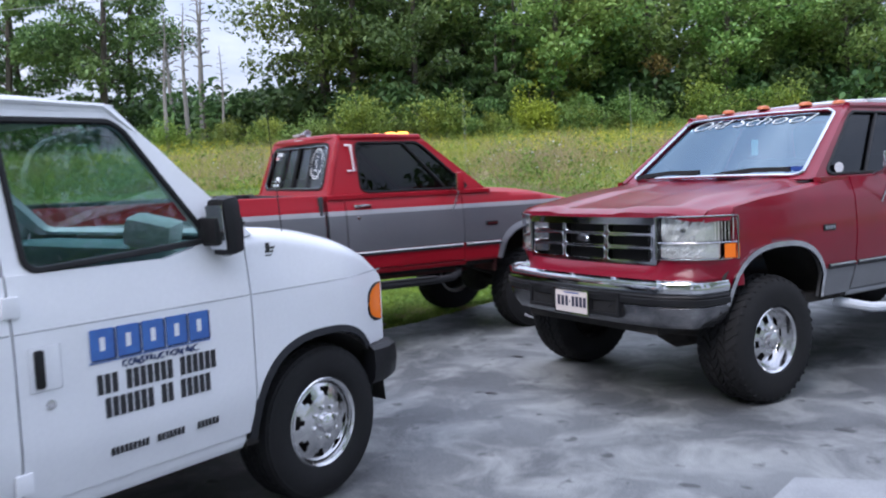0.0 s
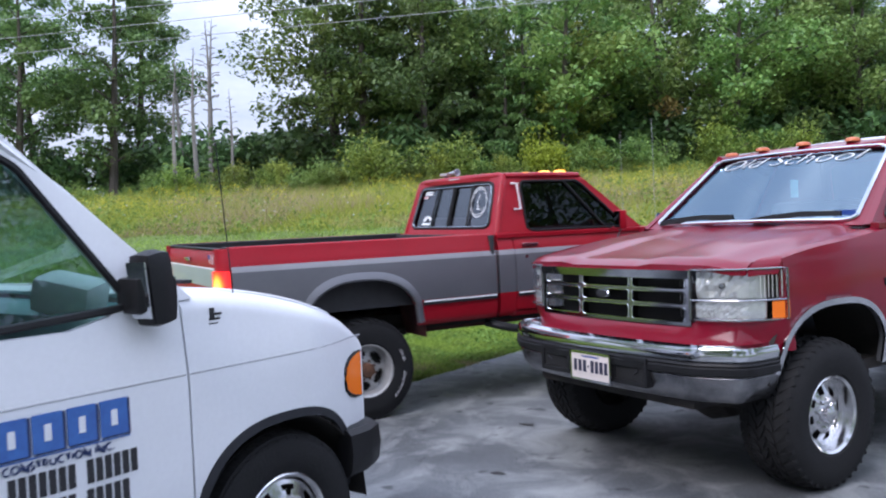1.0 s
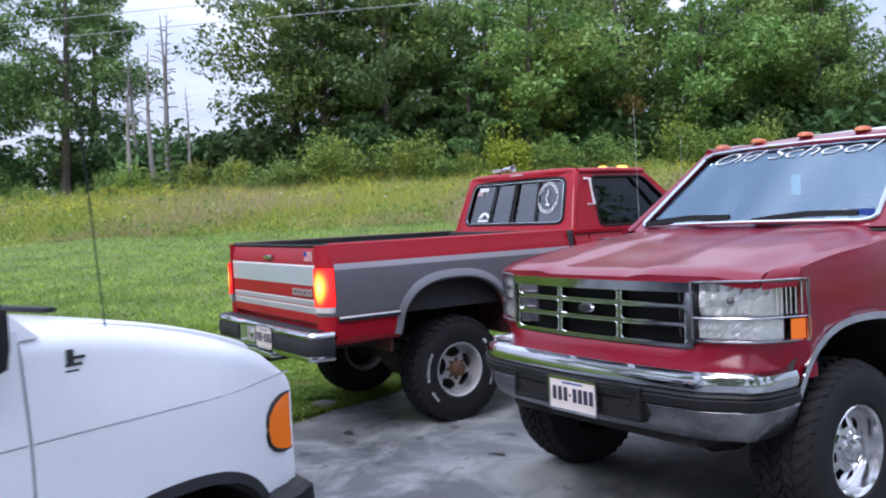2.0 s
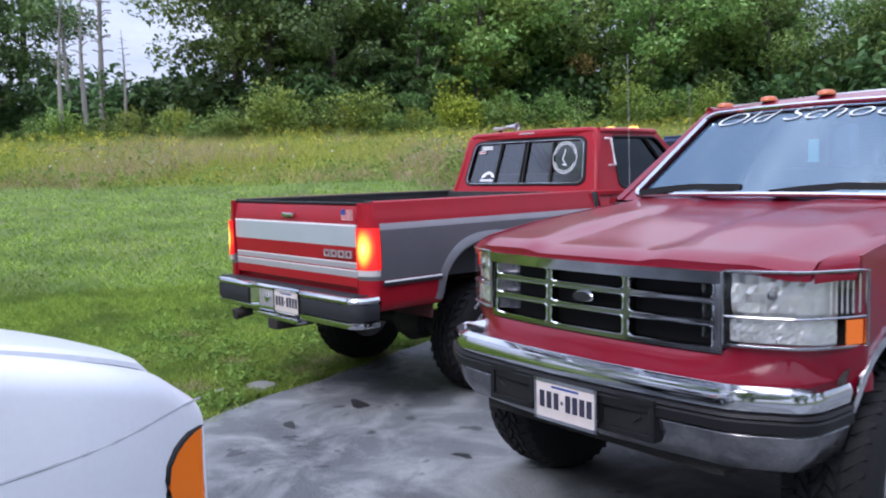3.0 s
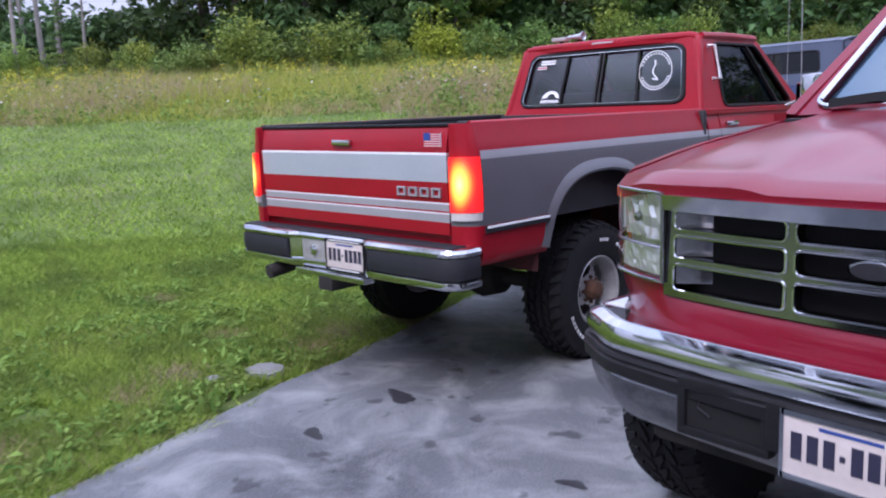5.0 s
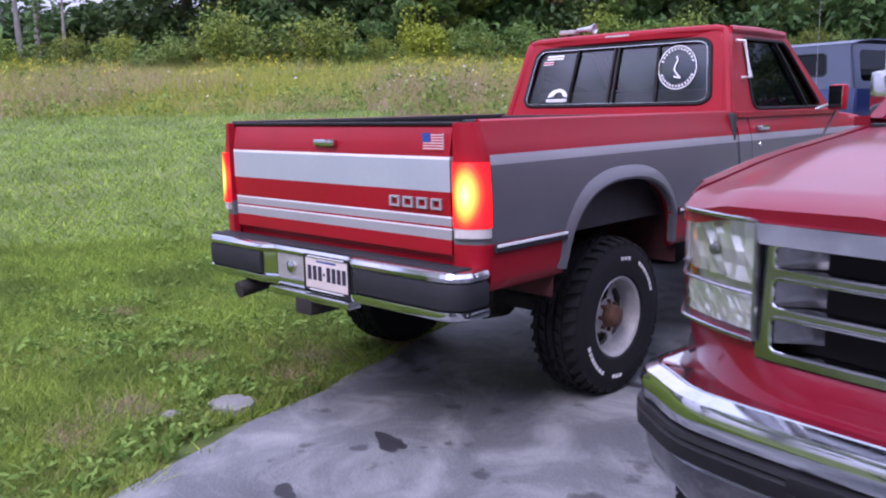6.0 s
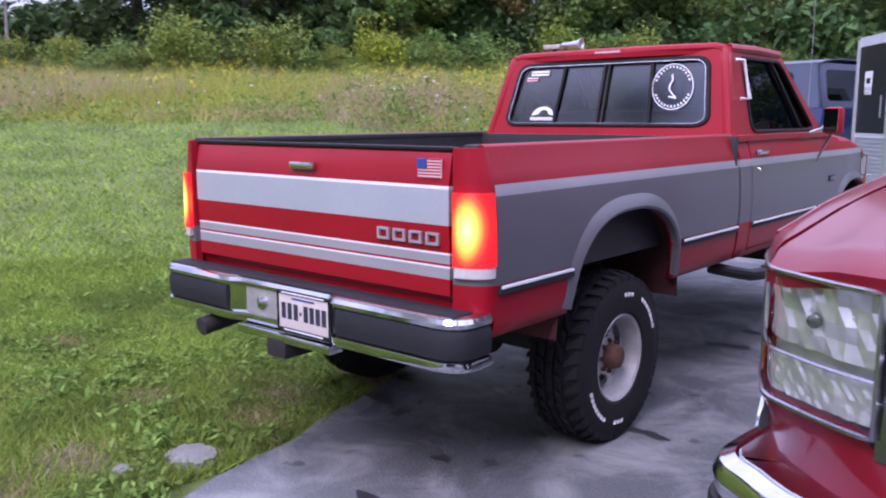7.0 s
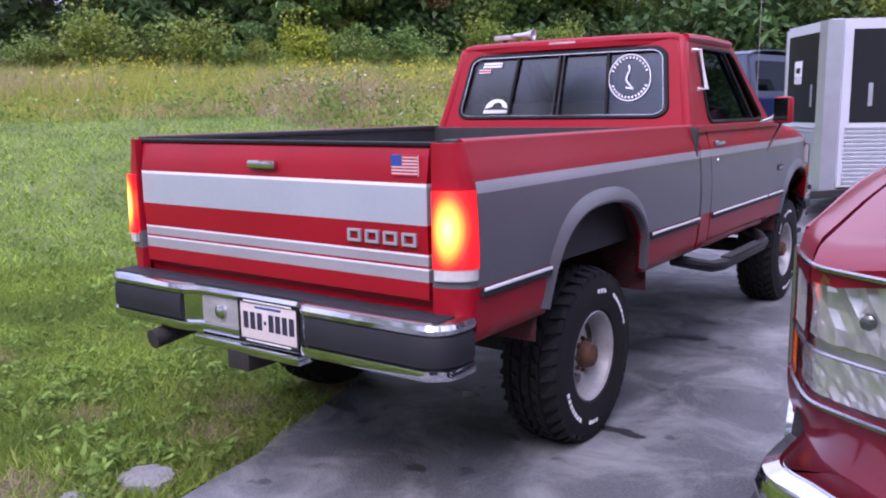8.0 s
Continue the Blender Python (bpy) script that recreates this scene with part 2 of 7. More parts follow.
M_TAIL = tail_lamp_material("lit_red_lens", (0.866, 0.0, 1.092), (13.5, 0.0, 6.2))
M_LENS_WHITE = material("frosted_white_lens", (0.62, 0.60, 0.58), 0.25, 0.0, (0.5, 0.48, 0.46), 20, 100)
M_REFLECTOR = material("headlamp_reflector", (0.82, 0.82, 0.80), 0.22, 0.65, (0.62, 0.62, 0.60), 16.0, 50, bump=0.25, detail=1.0, bump_scale=1)
M_LENS = glass_material("headlamp_lens", (0.95, 0.96, 0.96), 0.04, 0.02)
M_GLASS = glass_material("window_glass", (0.52, 0.68, 0.66), 0.01, 0.04)
M_GLASS_BLUE = glass_material("windscreen_glass", (0.30, 0.48, 0.58), 0.03, 0.14, 0.34, (0.66, 0.86, 1.0))
M_GLASS_DARK = glass_material("dark_tinted_glass", (0.030, 0.030, 0.036), 0.015, 0.012, 0.13)
M_GLASS_REAR = glass_material("smoked_rear_glass", (0.17, 0.16, 0.19), 0.10, 0.085, 0.28)
M_BLUE = material("dark_blue_paint", (0.018, 0.035, 0.12), 0.3, 0.2, (0.014, 0.028, 0.10), 3.0, 80, coat=0.7)
M_CAP = material("blue_grey_cap_paint", (0.065, 0.085, 0.135), 0.42, 0.0, (0.055, 0.072, 0.115), 3.0, 80)
M_ALU = material("white_trailer_sheet", (0.60, 0.63, 0.68), 0.4, 0.1, (0.54, 0.57, 0.62), 2.5, 60)
M_TRIM_ALU = material("aluminium_trim", (0.62, 0.66, 0.72), 0.3, 0.7, (0.54, 0.58, 0.64), 8.0, 90)
M_TRAILER_BLACK = material("black_trailer_graphic", (0.012, 0.014, 0.018), 0.35, 0.0, (0.009, 0.010, 0.013), 3.0, 60)
M_BARK = material("bark", (0.13, 0.11, 0.09), 0.9, 0.0, (0.05, 0.042, 0.035), 3.5, 22, bump=0.6, stretch=(1, 1, 0.25))
M_BARK_PALE = material("pale_dead_bark", (0.30, 0.28, 0.26), 0.9, 0.0, (0.16, 0.15, 0.14), 3.0, 18, bump=0.5, stretch=(1, 1, 0.2))
M_CONCRETE = material("concrete", (0.30, 0.31, 0.32), 0.88, 0.0, (0.20, 0.21, 0.22), 3.0, 70, bump=0.25)
M_WIRE = material("power_line", (0.35, 0.36, 0.38), 0.6)
LEAF_DARK = leaf_material("dark_leaves", (0.057, 0.118, 0.045), (0.199, 0.322, 0.104), patch=(0.18, 0.26, 0.08), patch_scale=0.30)
LEAF_MID = leaf_material("green_leaves", (0.073, 0.146, 0.038), (0.226, 0.342, 0.091), patch=(0.26, 0.33, 0.09), patch_scale=0.30)
LEAF_LIGHT = leaf_material("light_green_leaves", (0.090, 0.165, 0.034), (0.300, 0.385, 0.086), patch=(0.33, 0.37, 0.06), patch_scale=0.4)
# undergrowth leaves: the shade inside the wood is put into their colour
LEAF_SHADE = leaf_material("shaded_undergrowth_leaves", (0.039, 0.081, 0.033), (0.126, 0.216, 0.072))
LEAF_YELLOW = leaf_material("yellow_green_leaves", (0.22, 0.30, 0.03), (0.44, 0.52, 0.07))
LEAF_DRY = leaf_material("turning_leaves", (0.20, 0.13, 0.04), (0.42, 0.32, 0.12))
LEAF_PINE = leaf_material("pine_needles", (0.042, 0.087, 0.052), (0.128, 0.207, 0.109), 0.2, patch=(0.08, 0.13, 0.06), patch_scale=0.3)
GRASS = leaf_material("lawn_blades", (0.090, 0.155, 0.024), (0.385, 0.485, 0.095), 0.4, 0.75, (0.115, 0.165, 0.040), 1.1, (0.46, 0.62))
STRAW = leaf_material("dead_lawn_blades", (0.20, 0.17, 0.08), (0.42, 0.36, 0.19), 0.3, 0.8)
FORB = leaf_material("meadow_leaves", (0.085, 0.135, 0.030), (0.24, 0.30, 0.075), 0.35, 0.7)
GRASS_TALL = leaf_material("meadow_blades", (0.20, 0.255, 0.045), (0.45, 0.485, 0.09), 0.35, 0.7, (0.40, 0.32, 0.19), 0.26, (0.50, 0.64))
GRASS_DRY = leaf_material("dry_meadow_blades", (0.24, 0.18, 0.11), (0.46, 0.37, 0.25), 0.3, 0.8)
GOLDENROD = leaf_material("goldenrod_flowers", (0.32, 0.29, 0.035), (0.54, 0.45, 0.065), 0.3, 0.8)
LACE = leaf_material("white_wild_flowers", (0.60, 0.59, 0.58), (0.88, 0.87, 0.86), 0.2, 0.8)
CLOVER = leaf_material("broad_weed_leaves", (0.085, 0.155, 0.030), (0.28, 0.40, 0.095), 0.4, 0.7)
M_SOIL = material("bare_soil", (0.23, 0.19, 0.13), 0.95, 0.0, (0.11, 0.11, 0.055), 9.0, 70, bump=0.8)


# ---- builders ----
def obj(name, verts, faces, mats, parent=None, label="", smooth=False, mat_index=None):
    me = bpy.data.meshes.new(name)
    me.from_pydata([tuple(v) for v in verts], [], [tuple(f) for f in faces])
    for m in (mats if isinstance(mats, (list, tuple)) else [mats]):
        me.materials.append(m)
    if mat_index is not None:
        me.polygons.foreach_set("material_index", mat_index)
    bm = bmesh.new()
    bm.from_mesh(me)
    bmesh.ops.recalc_face_normals(bm, faces=bm.faces)
    bm.to_mesh(me)
    bm.free()
    if smooth:
        me.polygons.foreach_set("use_smooth", [True] * len(me.polygons))
        me.set_sharp_from_angle(angle=radians(35))
    ob = new(name, me)
    if parent:
        ob.parent = parent
    if label:
        ob["label"] = label
    return ob


def part(name, bm, mat, parent=None, label="", smooth=True):
    bmesh.ops.recalc_face_normals(bm, faces=bm.faces)
    me = bpy.data.meshes.new(name)
    bm.to_mesh(me)
    bm.free()
    me.materials.append(mat)
    if smooth:
        me.polygons.foreach_set("use_smooth", [True] * len(me.polygons))
        me.set_sharp_from_angle(angle=radians(35))
    ob = new(name, me)
    if parent:
        ob.parent = parent
    if label:
        ob["label"] = label
    return ob


def thing(name, label, category, m=None, group=""):
    ob = new(name)
    ob.empty_display_size = 0.2
    if m is not None:
        ob.matrix_world = m
    return tagged(ob, label, category, group)


def box(bm, x0, x1, y0, y1, z0, z1, bevel=0.0, m=None):
    vs = [bm.verts.new((x, y, z)) for x in (x0, x1) for y in (y0, y1) for z in (z0, z1)]
    fs = [bm.faces.new([vs[i] for i in f]) for f in
          ((0, 1, 3, 2), (4, 6, 7, 5), (0, 4, 5, 1), (2, 3, 7, 6), (0, 2, 6, 4), (1, 5, 7, 3))]
    if bevel:
        es = {e for f in fs for e in f.edges}
        got = bmesh.ops.bevel(bm, geom=list(es), offset=bevel, segments=2, affect='EDGES', profile=0.6)
        vs = list({v for f in got["faces"] for v in f.verts} | {v for v in vs if v.is_valid})
    if m is not None:
        bmesh.ops.transform(bm, matrix=m, verts=vs)
    return vs


def lathe(bm, profile, axis="x", seg=40, m=None):
    """Turns rows of (radius, along) round an axis."""
    rings = []
    for r, a in profile:
        ring = []
        for k in range(seg):
            c, s = math.cos(2 * math.pi * k / seg), math.sin(2 * math.pi * k / seg)
            p = {"x": (a, r * c, r * s), "y": (r * c, a, r * s), "z": (r * c, r * s, a)}[axis]
            ring.append(bm.verts.new(p if m is None else m @ Vector(p)))
        rings.append(ring)
    for A, B in zip(rings, rings[1:]):
        for k in range(seg):
            bm.faces.new((A[k], A[(k + 1) % seg], B[(k + 1) % seg], B[k]))
    for ring, (r, a) in ((rings[0], profile[0]), (rings[-1], profile[-1])):
        if r < 0.02:
            bm.faces.new(ring)
    return rings


def sweep(bm, path, profile, closed_path=False, up=(0, 0, 1), cap=True):
    """Carries a closed outline (across, up) along a path."""
    pts = [Vector(p) for p in path]
    rings = []
    for i, p in enumerate(pts):
        a = pts[i - 1] if (i or closed_path) else p
        b = pts[(i + 1) % len(pts)] if (i < len(pts) - 1 or closed_path) else p
        d = (b - a).normalized()
        side = d.cross(Vector(up)).normalized()
        u = side.cross(d)
        rings.append([bm.verts.new(p + side * s + u * h) for s, h in profile])
    n = len(profile)
    for A, B in list(zip(rings, rings[1:])) + ([(rings[-1], rings[0])] if closed_path else []):
        for k in range(n):
            bm.faces.new((A[k], A[(k + 1) % n], B[(k + 1) % n], B[k]))
    if cap and not closed_path:
        bm.faces.new(rings[0])
        bm.faces.new(rings[-1])


def circle(r, n=8, squash=1.0):
    return [(r * math.cos(2 * math.pi * k / n), r * squash * math.sin(2 * math.pi * k / n)) for k in range(n)]


def tube(name, path, r, mat, parent=None, label="", n=8):
    bm = bmesh.new()
    sweep(bm, path, circle(r, n))
    return part(name, bm, mat, parent, label)


def grid(name, f, us, vs, mat, parent=None, label="", thick=0.0, mats=None, band=None, smooth=True):
    """A sheet f(u, v) -> point, with thickness along a given offset (a vector) if thick is one."""
    verts, faces, idx = [], [], []
    nu, nv = len(us), len(vs)
    for u in us:
        for v in vs:
            verts.append(Vector(f(u, v)))
    def add(a, b, c, d, mi):
        q = []
        for k in (a, b, c, d):
            if not any((verts[k] - verts[j]).length < 1e-5 for j in q):
                q.append(k)
        if len(q) > 2:
            faces.append(q)
            idx.append(mi)
    for i in range(nu - 1):
        for j in range(nv - 1):
            add(i * nv + j, (i + 1) * nv + j, (i + 1) * nv + j + 1, i * nv + j + 1, band(j, i) if band else 0)
    if thick:
        off = len(verts)
        t = Vector(thick)
        verts += [v + t for v in verts]
        n0 = len(faces)
        for k in range(n0):
            faces.append([q + off for q in reversed(faces[k])])
            idx.append(idx[k])
        rim = [i * nv for i in range(nu)] + [(nu - 1) * nv + j for j in range(1, nv)] + \
              [i * nv + nv - 1 for i in range(nu - 2, -1, -1)] + [j for j in range(nv - 2, 0, -1)]
        for a, b in zip(rim, rim[1:] + rim[:1]):
            if (verts[a] - verts[b]).length > 1e-5:
                faces.append([a, b, b + off, a + off])
                idx.append(band(max(0, min(a, b) % nv - (1 if min(a, b) % nv == nv - 1 else 0)), 0) if band else 0)
    ob = obj(name, verts, faces, mats or [mat], parent, label, smooth, idx)
    bm = bmesh.new()
    bm.from_mesh(ob.data)
    bmesh.ops.remove_doubles(bm, verts=bm.verts, dist=1e-5)
    bmesh.ops.recalc_face_normals(bm, faces=bm.faces)
    bm.to_mesh(ob.data)
    bm.free()
    return ob


def bilinear(c):
    """c: bottom-left, bottom-right, top-right, top-left."""
    a, b, d, e = [Vector(p) for p in c]
    return lambda u, v: (a * (1 - u) + b * u) * (1 - v) + (e * (1 - u) + d * u) * v


def rounded(u0, v0, u1, v1, ru, rv, n=5):
    pts = []
    for cu, cv, a0 in ((u1 - ru, v1 - rv, 0), (u0 + ru, v1 - rv, 90), (u0 + ru, v0 + rv, 180), (u1 - ru, v0 + rv, 270)):
        for k in range(n + 1):
            a = radians(a0 + 90 * k / n)
            pts.append((cu + ru * math.cos(a), cv + rv * math.sin(a)))
    return pts


def framed(name, surf, hole, mat, parent, depth, label="", outer=None):
    """A panel over the unit square of surf with a rounded hole through it."""
    n = len(hole)
    q = n // 4
    if outer is None:
        outer = []
        for k, (u, v) in enumerate(hole):
            corner = ((1, 1), (0, 1), (0, 0), (1, 0))[k // q]
            t = (k % q) / (q - 1)
            vert_first = k // q in (0, 2)
            if t < 0.34:
                outer.append((corner[0], v) if vert_first else (u, corner[1]))
            elif t > 0.66:
                outer.append((u, corner[1]) if vert_first else (corner[0], v))
            else:
                outer.append(corner)
    d = Vector(depth)
    O, I = [surf(*p) for p in outer], [surf(*p) for p in hole]
    verts = O + I + [p + d for p in O] + [p + d for p in I]
    faces = []
    for k in range(n):
        j = (k + 1) % n
        faces += [(k, j, n + j, n + k), (n + k, n + j, 3 * n + j, 3 * n + k), (2 * n + j, 2 * n + k, 3 * n + k, 3 * n + j), (j, k, 2 * n + k, 2 * n + j)]
    ob = obj(name, verts, faces, mat, parent, label, True)
    bm = bmesh.new()
    bm.from_mesh(ob.data)
    bmesh.ops.remove_doubles(bm, verts=bm.verts, dist=1e-5)
    bmesh.ops.dissolve_degenerate(bm, edges=bm.edges, dist=1e-5)
    bmesh.ops.recalc_face_normals(bm, faces=bm.faces)
    bm.to_mesh(ob.data)
    bm.free()
    return ob


def pane(name, surf, loop, mat, parent, shift, label="", thick=0.005, bow=(0, 0, 0)):
    """A pane that fills a loop of surf; bow pushes its middle outward."""
    s, n = Vector(shift), len(loop)
    cu, cv = sum(p[0] for p in loop) / n, sum(p[1] for p in loop) / n
    verts, faces = [], []
    for k in range(4):
        f = 1 - k / 4
        for u, v in loop:
            verts.append(surf(cu + (u - cu) * f, cv + (v - cv) * f) + s + Vector(bow) * (1 - f * f))
    verts.append(surf(cu, cv) + s + Vector(bow))
    for k in range(3):
        for i in range(n):
            j = (i + 1) % n
            faces.append((k * n + i, k * n + j, (k + 1) * n + j, (k + 1) * n + i))
    faces += [(3 * n + i, 3 * n + (i + 1) % n, 4 * n) for i in range(n)]
    ob = obj(name, verts, faces, mat, parent, label, True)
    ob.visible_shadow = False
    return ob


def bead(name, surf, loop, r, mat, parent, shift=(0, 0, 0), label=""):
    """A round rubber or chrome bead along a loop of surf."""
    bm = bmesh.new()
    pts = [surf(*p) + Vector(shift) for p in loop]
    nrm = (pts[len(pts) // 4] - pts[0]).cross(pts[len(pts) // 2] - pts[0]).normalized()
    sweep(bm, pts, circle(r, 6), True, up=nrm)
    return part(name, bm, mat, parent, label)


def smoothstep(a, b, x):
    t = max(0.0, min(1.0, (x - a) / (b - a)))
    return t * t * (3 - 2 * t)


# ---- the ground ----
EDGE = [(-1.9, -3.2), (-2.3, -1.9), (-2.66, -0.9), (-2.85, -0.42), (-3.1, 0.18), (-3.3, 0.74), (-3.53, 1.38), (-3.84, 2.1), (-4.25, 3.2), (-4.8, 4.8), (-5.6, 7.2), (-6.4, 10.0), (-7.2, 14.0)]


def edge_x(y):
    for (x0, y0), (x1, y1) in zip(EDGE, EDGE[1:]):
        if y <= y1:
            return x0 + (x1 - x0) * (y - y0) / (y1 - y0)
    return EDGE[-1][0]


def ground_z(x, y):
    """The lawn and meadow climb away from the drive towards the wood."""
    s = -0.8 * x + 0.6 * y
    far = max(0.0, min(s, 17.0) - 3.2) * 0.107 + max(0.0, min(s, 60.0) - 17.0) * 0.075 + max(0.0, s - 60.0) * 0.02
    a = (-0.93) * (x + 3.1) - 0.36 * (y - 0.18)
    w = max(smoothstep(0.0, 7.0, a), smoothstep(15.0, 27.0, y))
    drive = max(0.0, min(y, 22.0) - 7.0) * 0.07
    return far * w + drive * (1 - w)


def ground_material():
    m = material("grass_ground", (0.105, 0.155, 0.034), 0.95, 0.0, (0.135, 0.145, 0.05), 0.9, 14, bump=0.5, contrast=(0.30, 0.52))
    return m


M_GROUND = ground_material()
M_MEADOW = material("meadow_ground", (0.17, 0.19, 0.055), 0.95, 0.0, (0.24, 0.21, 0.10), 0.35, 6, bump=0.5)
xs = sorted(set([-2500, -1200, -500, -250, -150] + [-100 + 4 * k for k in range(20)] + [-20 + 0.5 * k for k in range(52)] + [6 + 3 * k for k in range(9)] + [50, 90, 160, 300, 700, 2500]))
ys = sorted(set([-2500, -900, -300, -120, -60, -30, -18, -12] + [-8 + 0.5 * k for k in range(60)] + [22 + 3 * k for k in range(25)] + [110, 150, 260, 600, 1200, 2500]))
ground = grid("ground", lambda x, y: (x, y, ground_z(x, y) - 0.035 + 0.012 * noise.noise((x * 0.9, y * 0.9, 0))), xs, ys, None,
              mats=[M_GROUND, M_MEADOW], band=lambda j, i: 1 if -0.8 * xs[i] + 0.6 * ys[j] + 1.2 * noise.noise((xs[i] * 0.25, ys[j] * 0.25, 1)) > 16.9 else 0)
tagged(ground, "mown green lawn climbing to an unmown meadow", "ground", kind="structure")


# ---- asphalt drive ----
def asphalt_material():
    m = material("worn_asphalt", (0.156, 0.165, 0.170), 0.62, 0.0, (0.040, 0.042, 0.047), 0.85, 85, bump=0.3, rough_var=0.2, detail=7, contrast=(0.36, 0.62))
    n, l = m.node_tree.nodes, m.node_tree.links
    p = n["Principled BSDF"]
    src = p.inputs["Base Color"].links[0].from_socket
    co = n.new("ShaderNodeTexCoord")
    mus = n.new("ShaderNodeTexNoise")
    mus.inputs["Scale"].default_value = 2.1
    mus.inputs["Detail"].default_value = 8
    mus.inputs["Roughness"].default_value = 0.65
    mus.inputs["Distortion"].default_value = 0.6
    r = n.new("ShaderNodeValToRGB")
    r.color_ramp.elements[0].position, r.color_ramp.elements[1].position = 0.45, 0.70
    dust = n.new("ShaderNodeMix")
    dust.data_type = 'RGBA'
    dust.inputs["B"].default_value = (0.355, 0.366, 0.358, 1)
    l.new(co.outputs["Object"], mus.inputs["Vector"])
    l.new(mus.outputs["Fac"], r.inputs["Fac"])
    k = n.new("ShaderNodeMath")
    k.operation = 'MULTIPLY'
    k.inputs[1].default_value = 0.68
    l.new(r.outputs["Color"], k.inputs[0])
    l.new(k.outputs["Value"], dust.inputs["Factor"])
    l.new(src, dust.inputs["A"])
    spots = n.new("ShaderNodeTexNoise")
    spots.inputs["Scale"].default_value = 5.5
    spots.inputs["Detail"].default_value = 3
    r2 = n.new("ShaderNodeValToRGB")
    r2.color_ramp.elements[0].position, r2.color_ramp.elements[1].position = 0.64, 0.70
    oil = n.new("ShaderNodeMix")
    oil.data_type = 'RGBA'
    oil.inputs["B"].default_value = (0.03, 0.03, 0.034, 1)
    k2 = n.new("ShaderNodeMath")
    k2.operation = 'MULTIPLY'
    k2.inputs[1].default_value = 0.75
    l.new(co.outputs["Object"], spots.inputs["Vector"])
    l.new(spots.outputs["Fac"], r2.inputs["Fac"])
    l.new(r2.outputs["Color"], k2.inputs[0])
    l.new(k2.outputs["Value"], oil.inputs["Factor"])
    l.new(dust.outputs["Result"], oil.inputs["A"])
    l.new(oil.outputs["Result"], p.inputs["Base Color"])
    return m


M_ASPHALT = asphalt_material()
d_us = [k / 40 for k in range(41)]
d_vs = [-14 + 0.25 * k for k in range(113)] + [14 + 1.0 * k for k in range(1, 7)]
drive = grid("drive", lambda u, y: ((lambda e: (e + (9.0 - e) * u ** 1.6, y, ground_z(e + (9.0 - e) * u ** 1.6, y) - 0.045 * (u < 0.001)))(
    edge_x(y) + 0.05 * noise.noise((y * 2.3, 0, 4)) + 0.03 * noise.noise((y * 7, 3, 4)))), d_us, d_vs, M_ASPHALT)
tagged(drive, "worn grey asphalt drive with dusty patches and oil spots", "driveway", kind="structure")


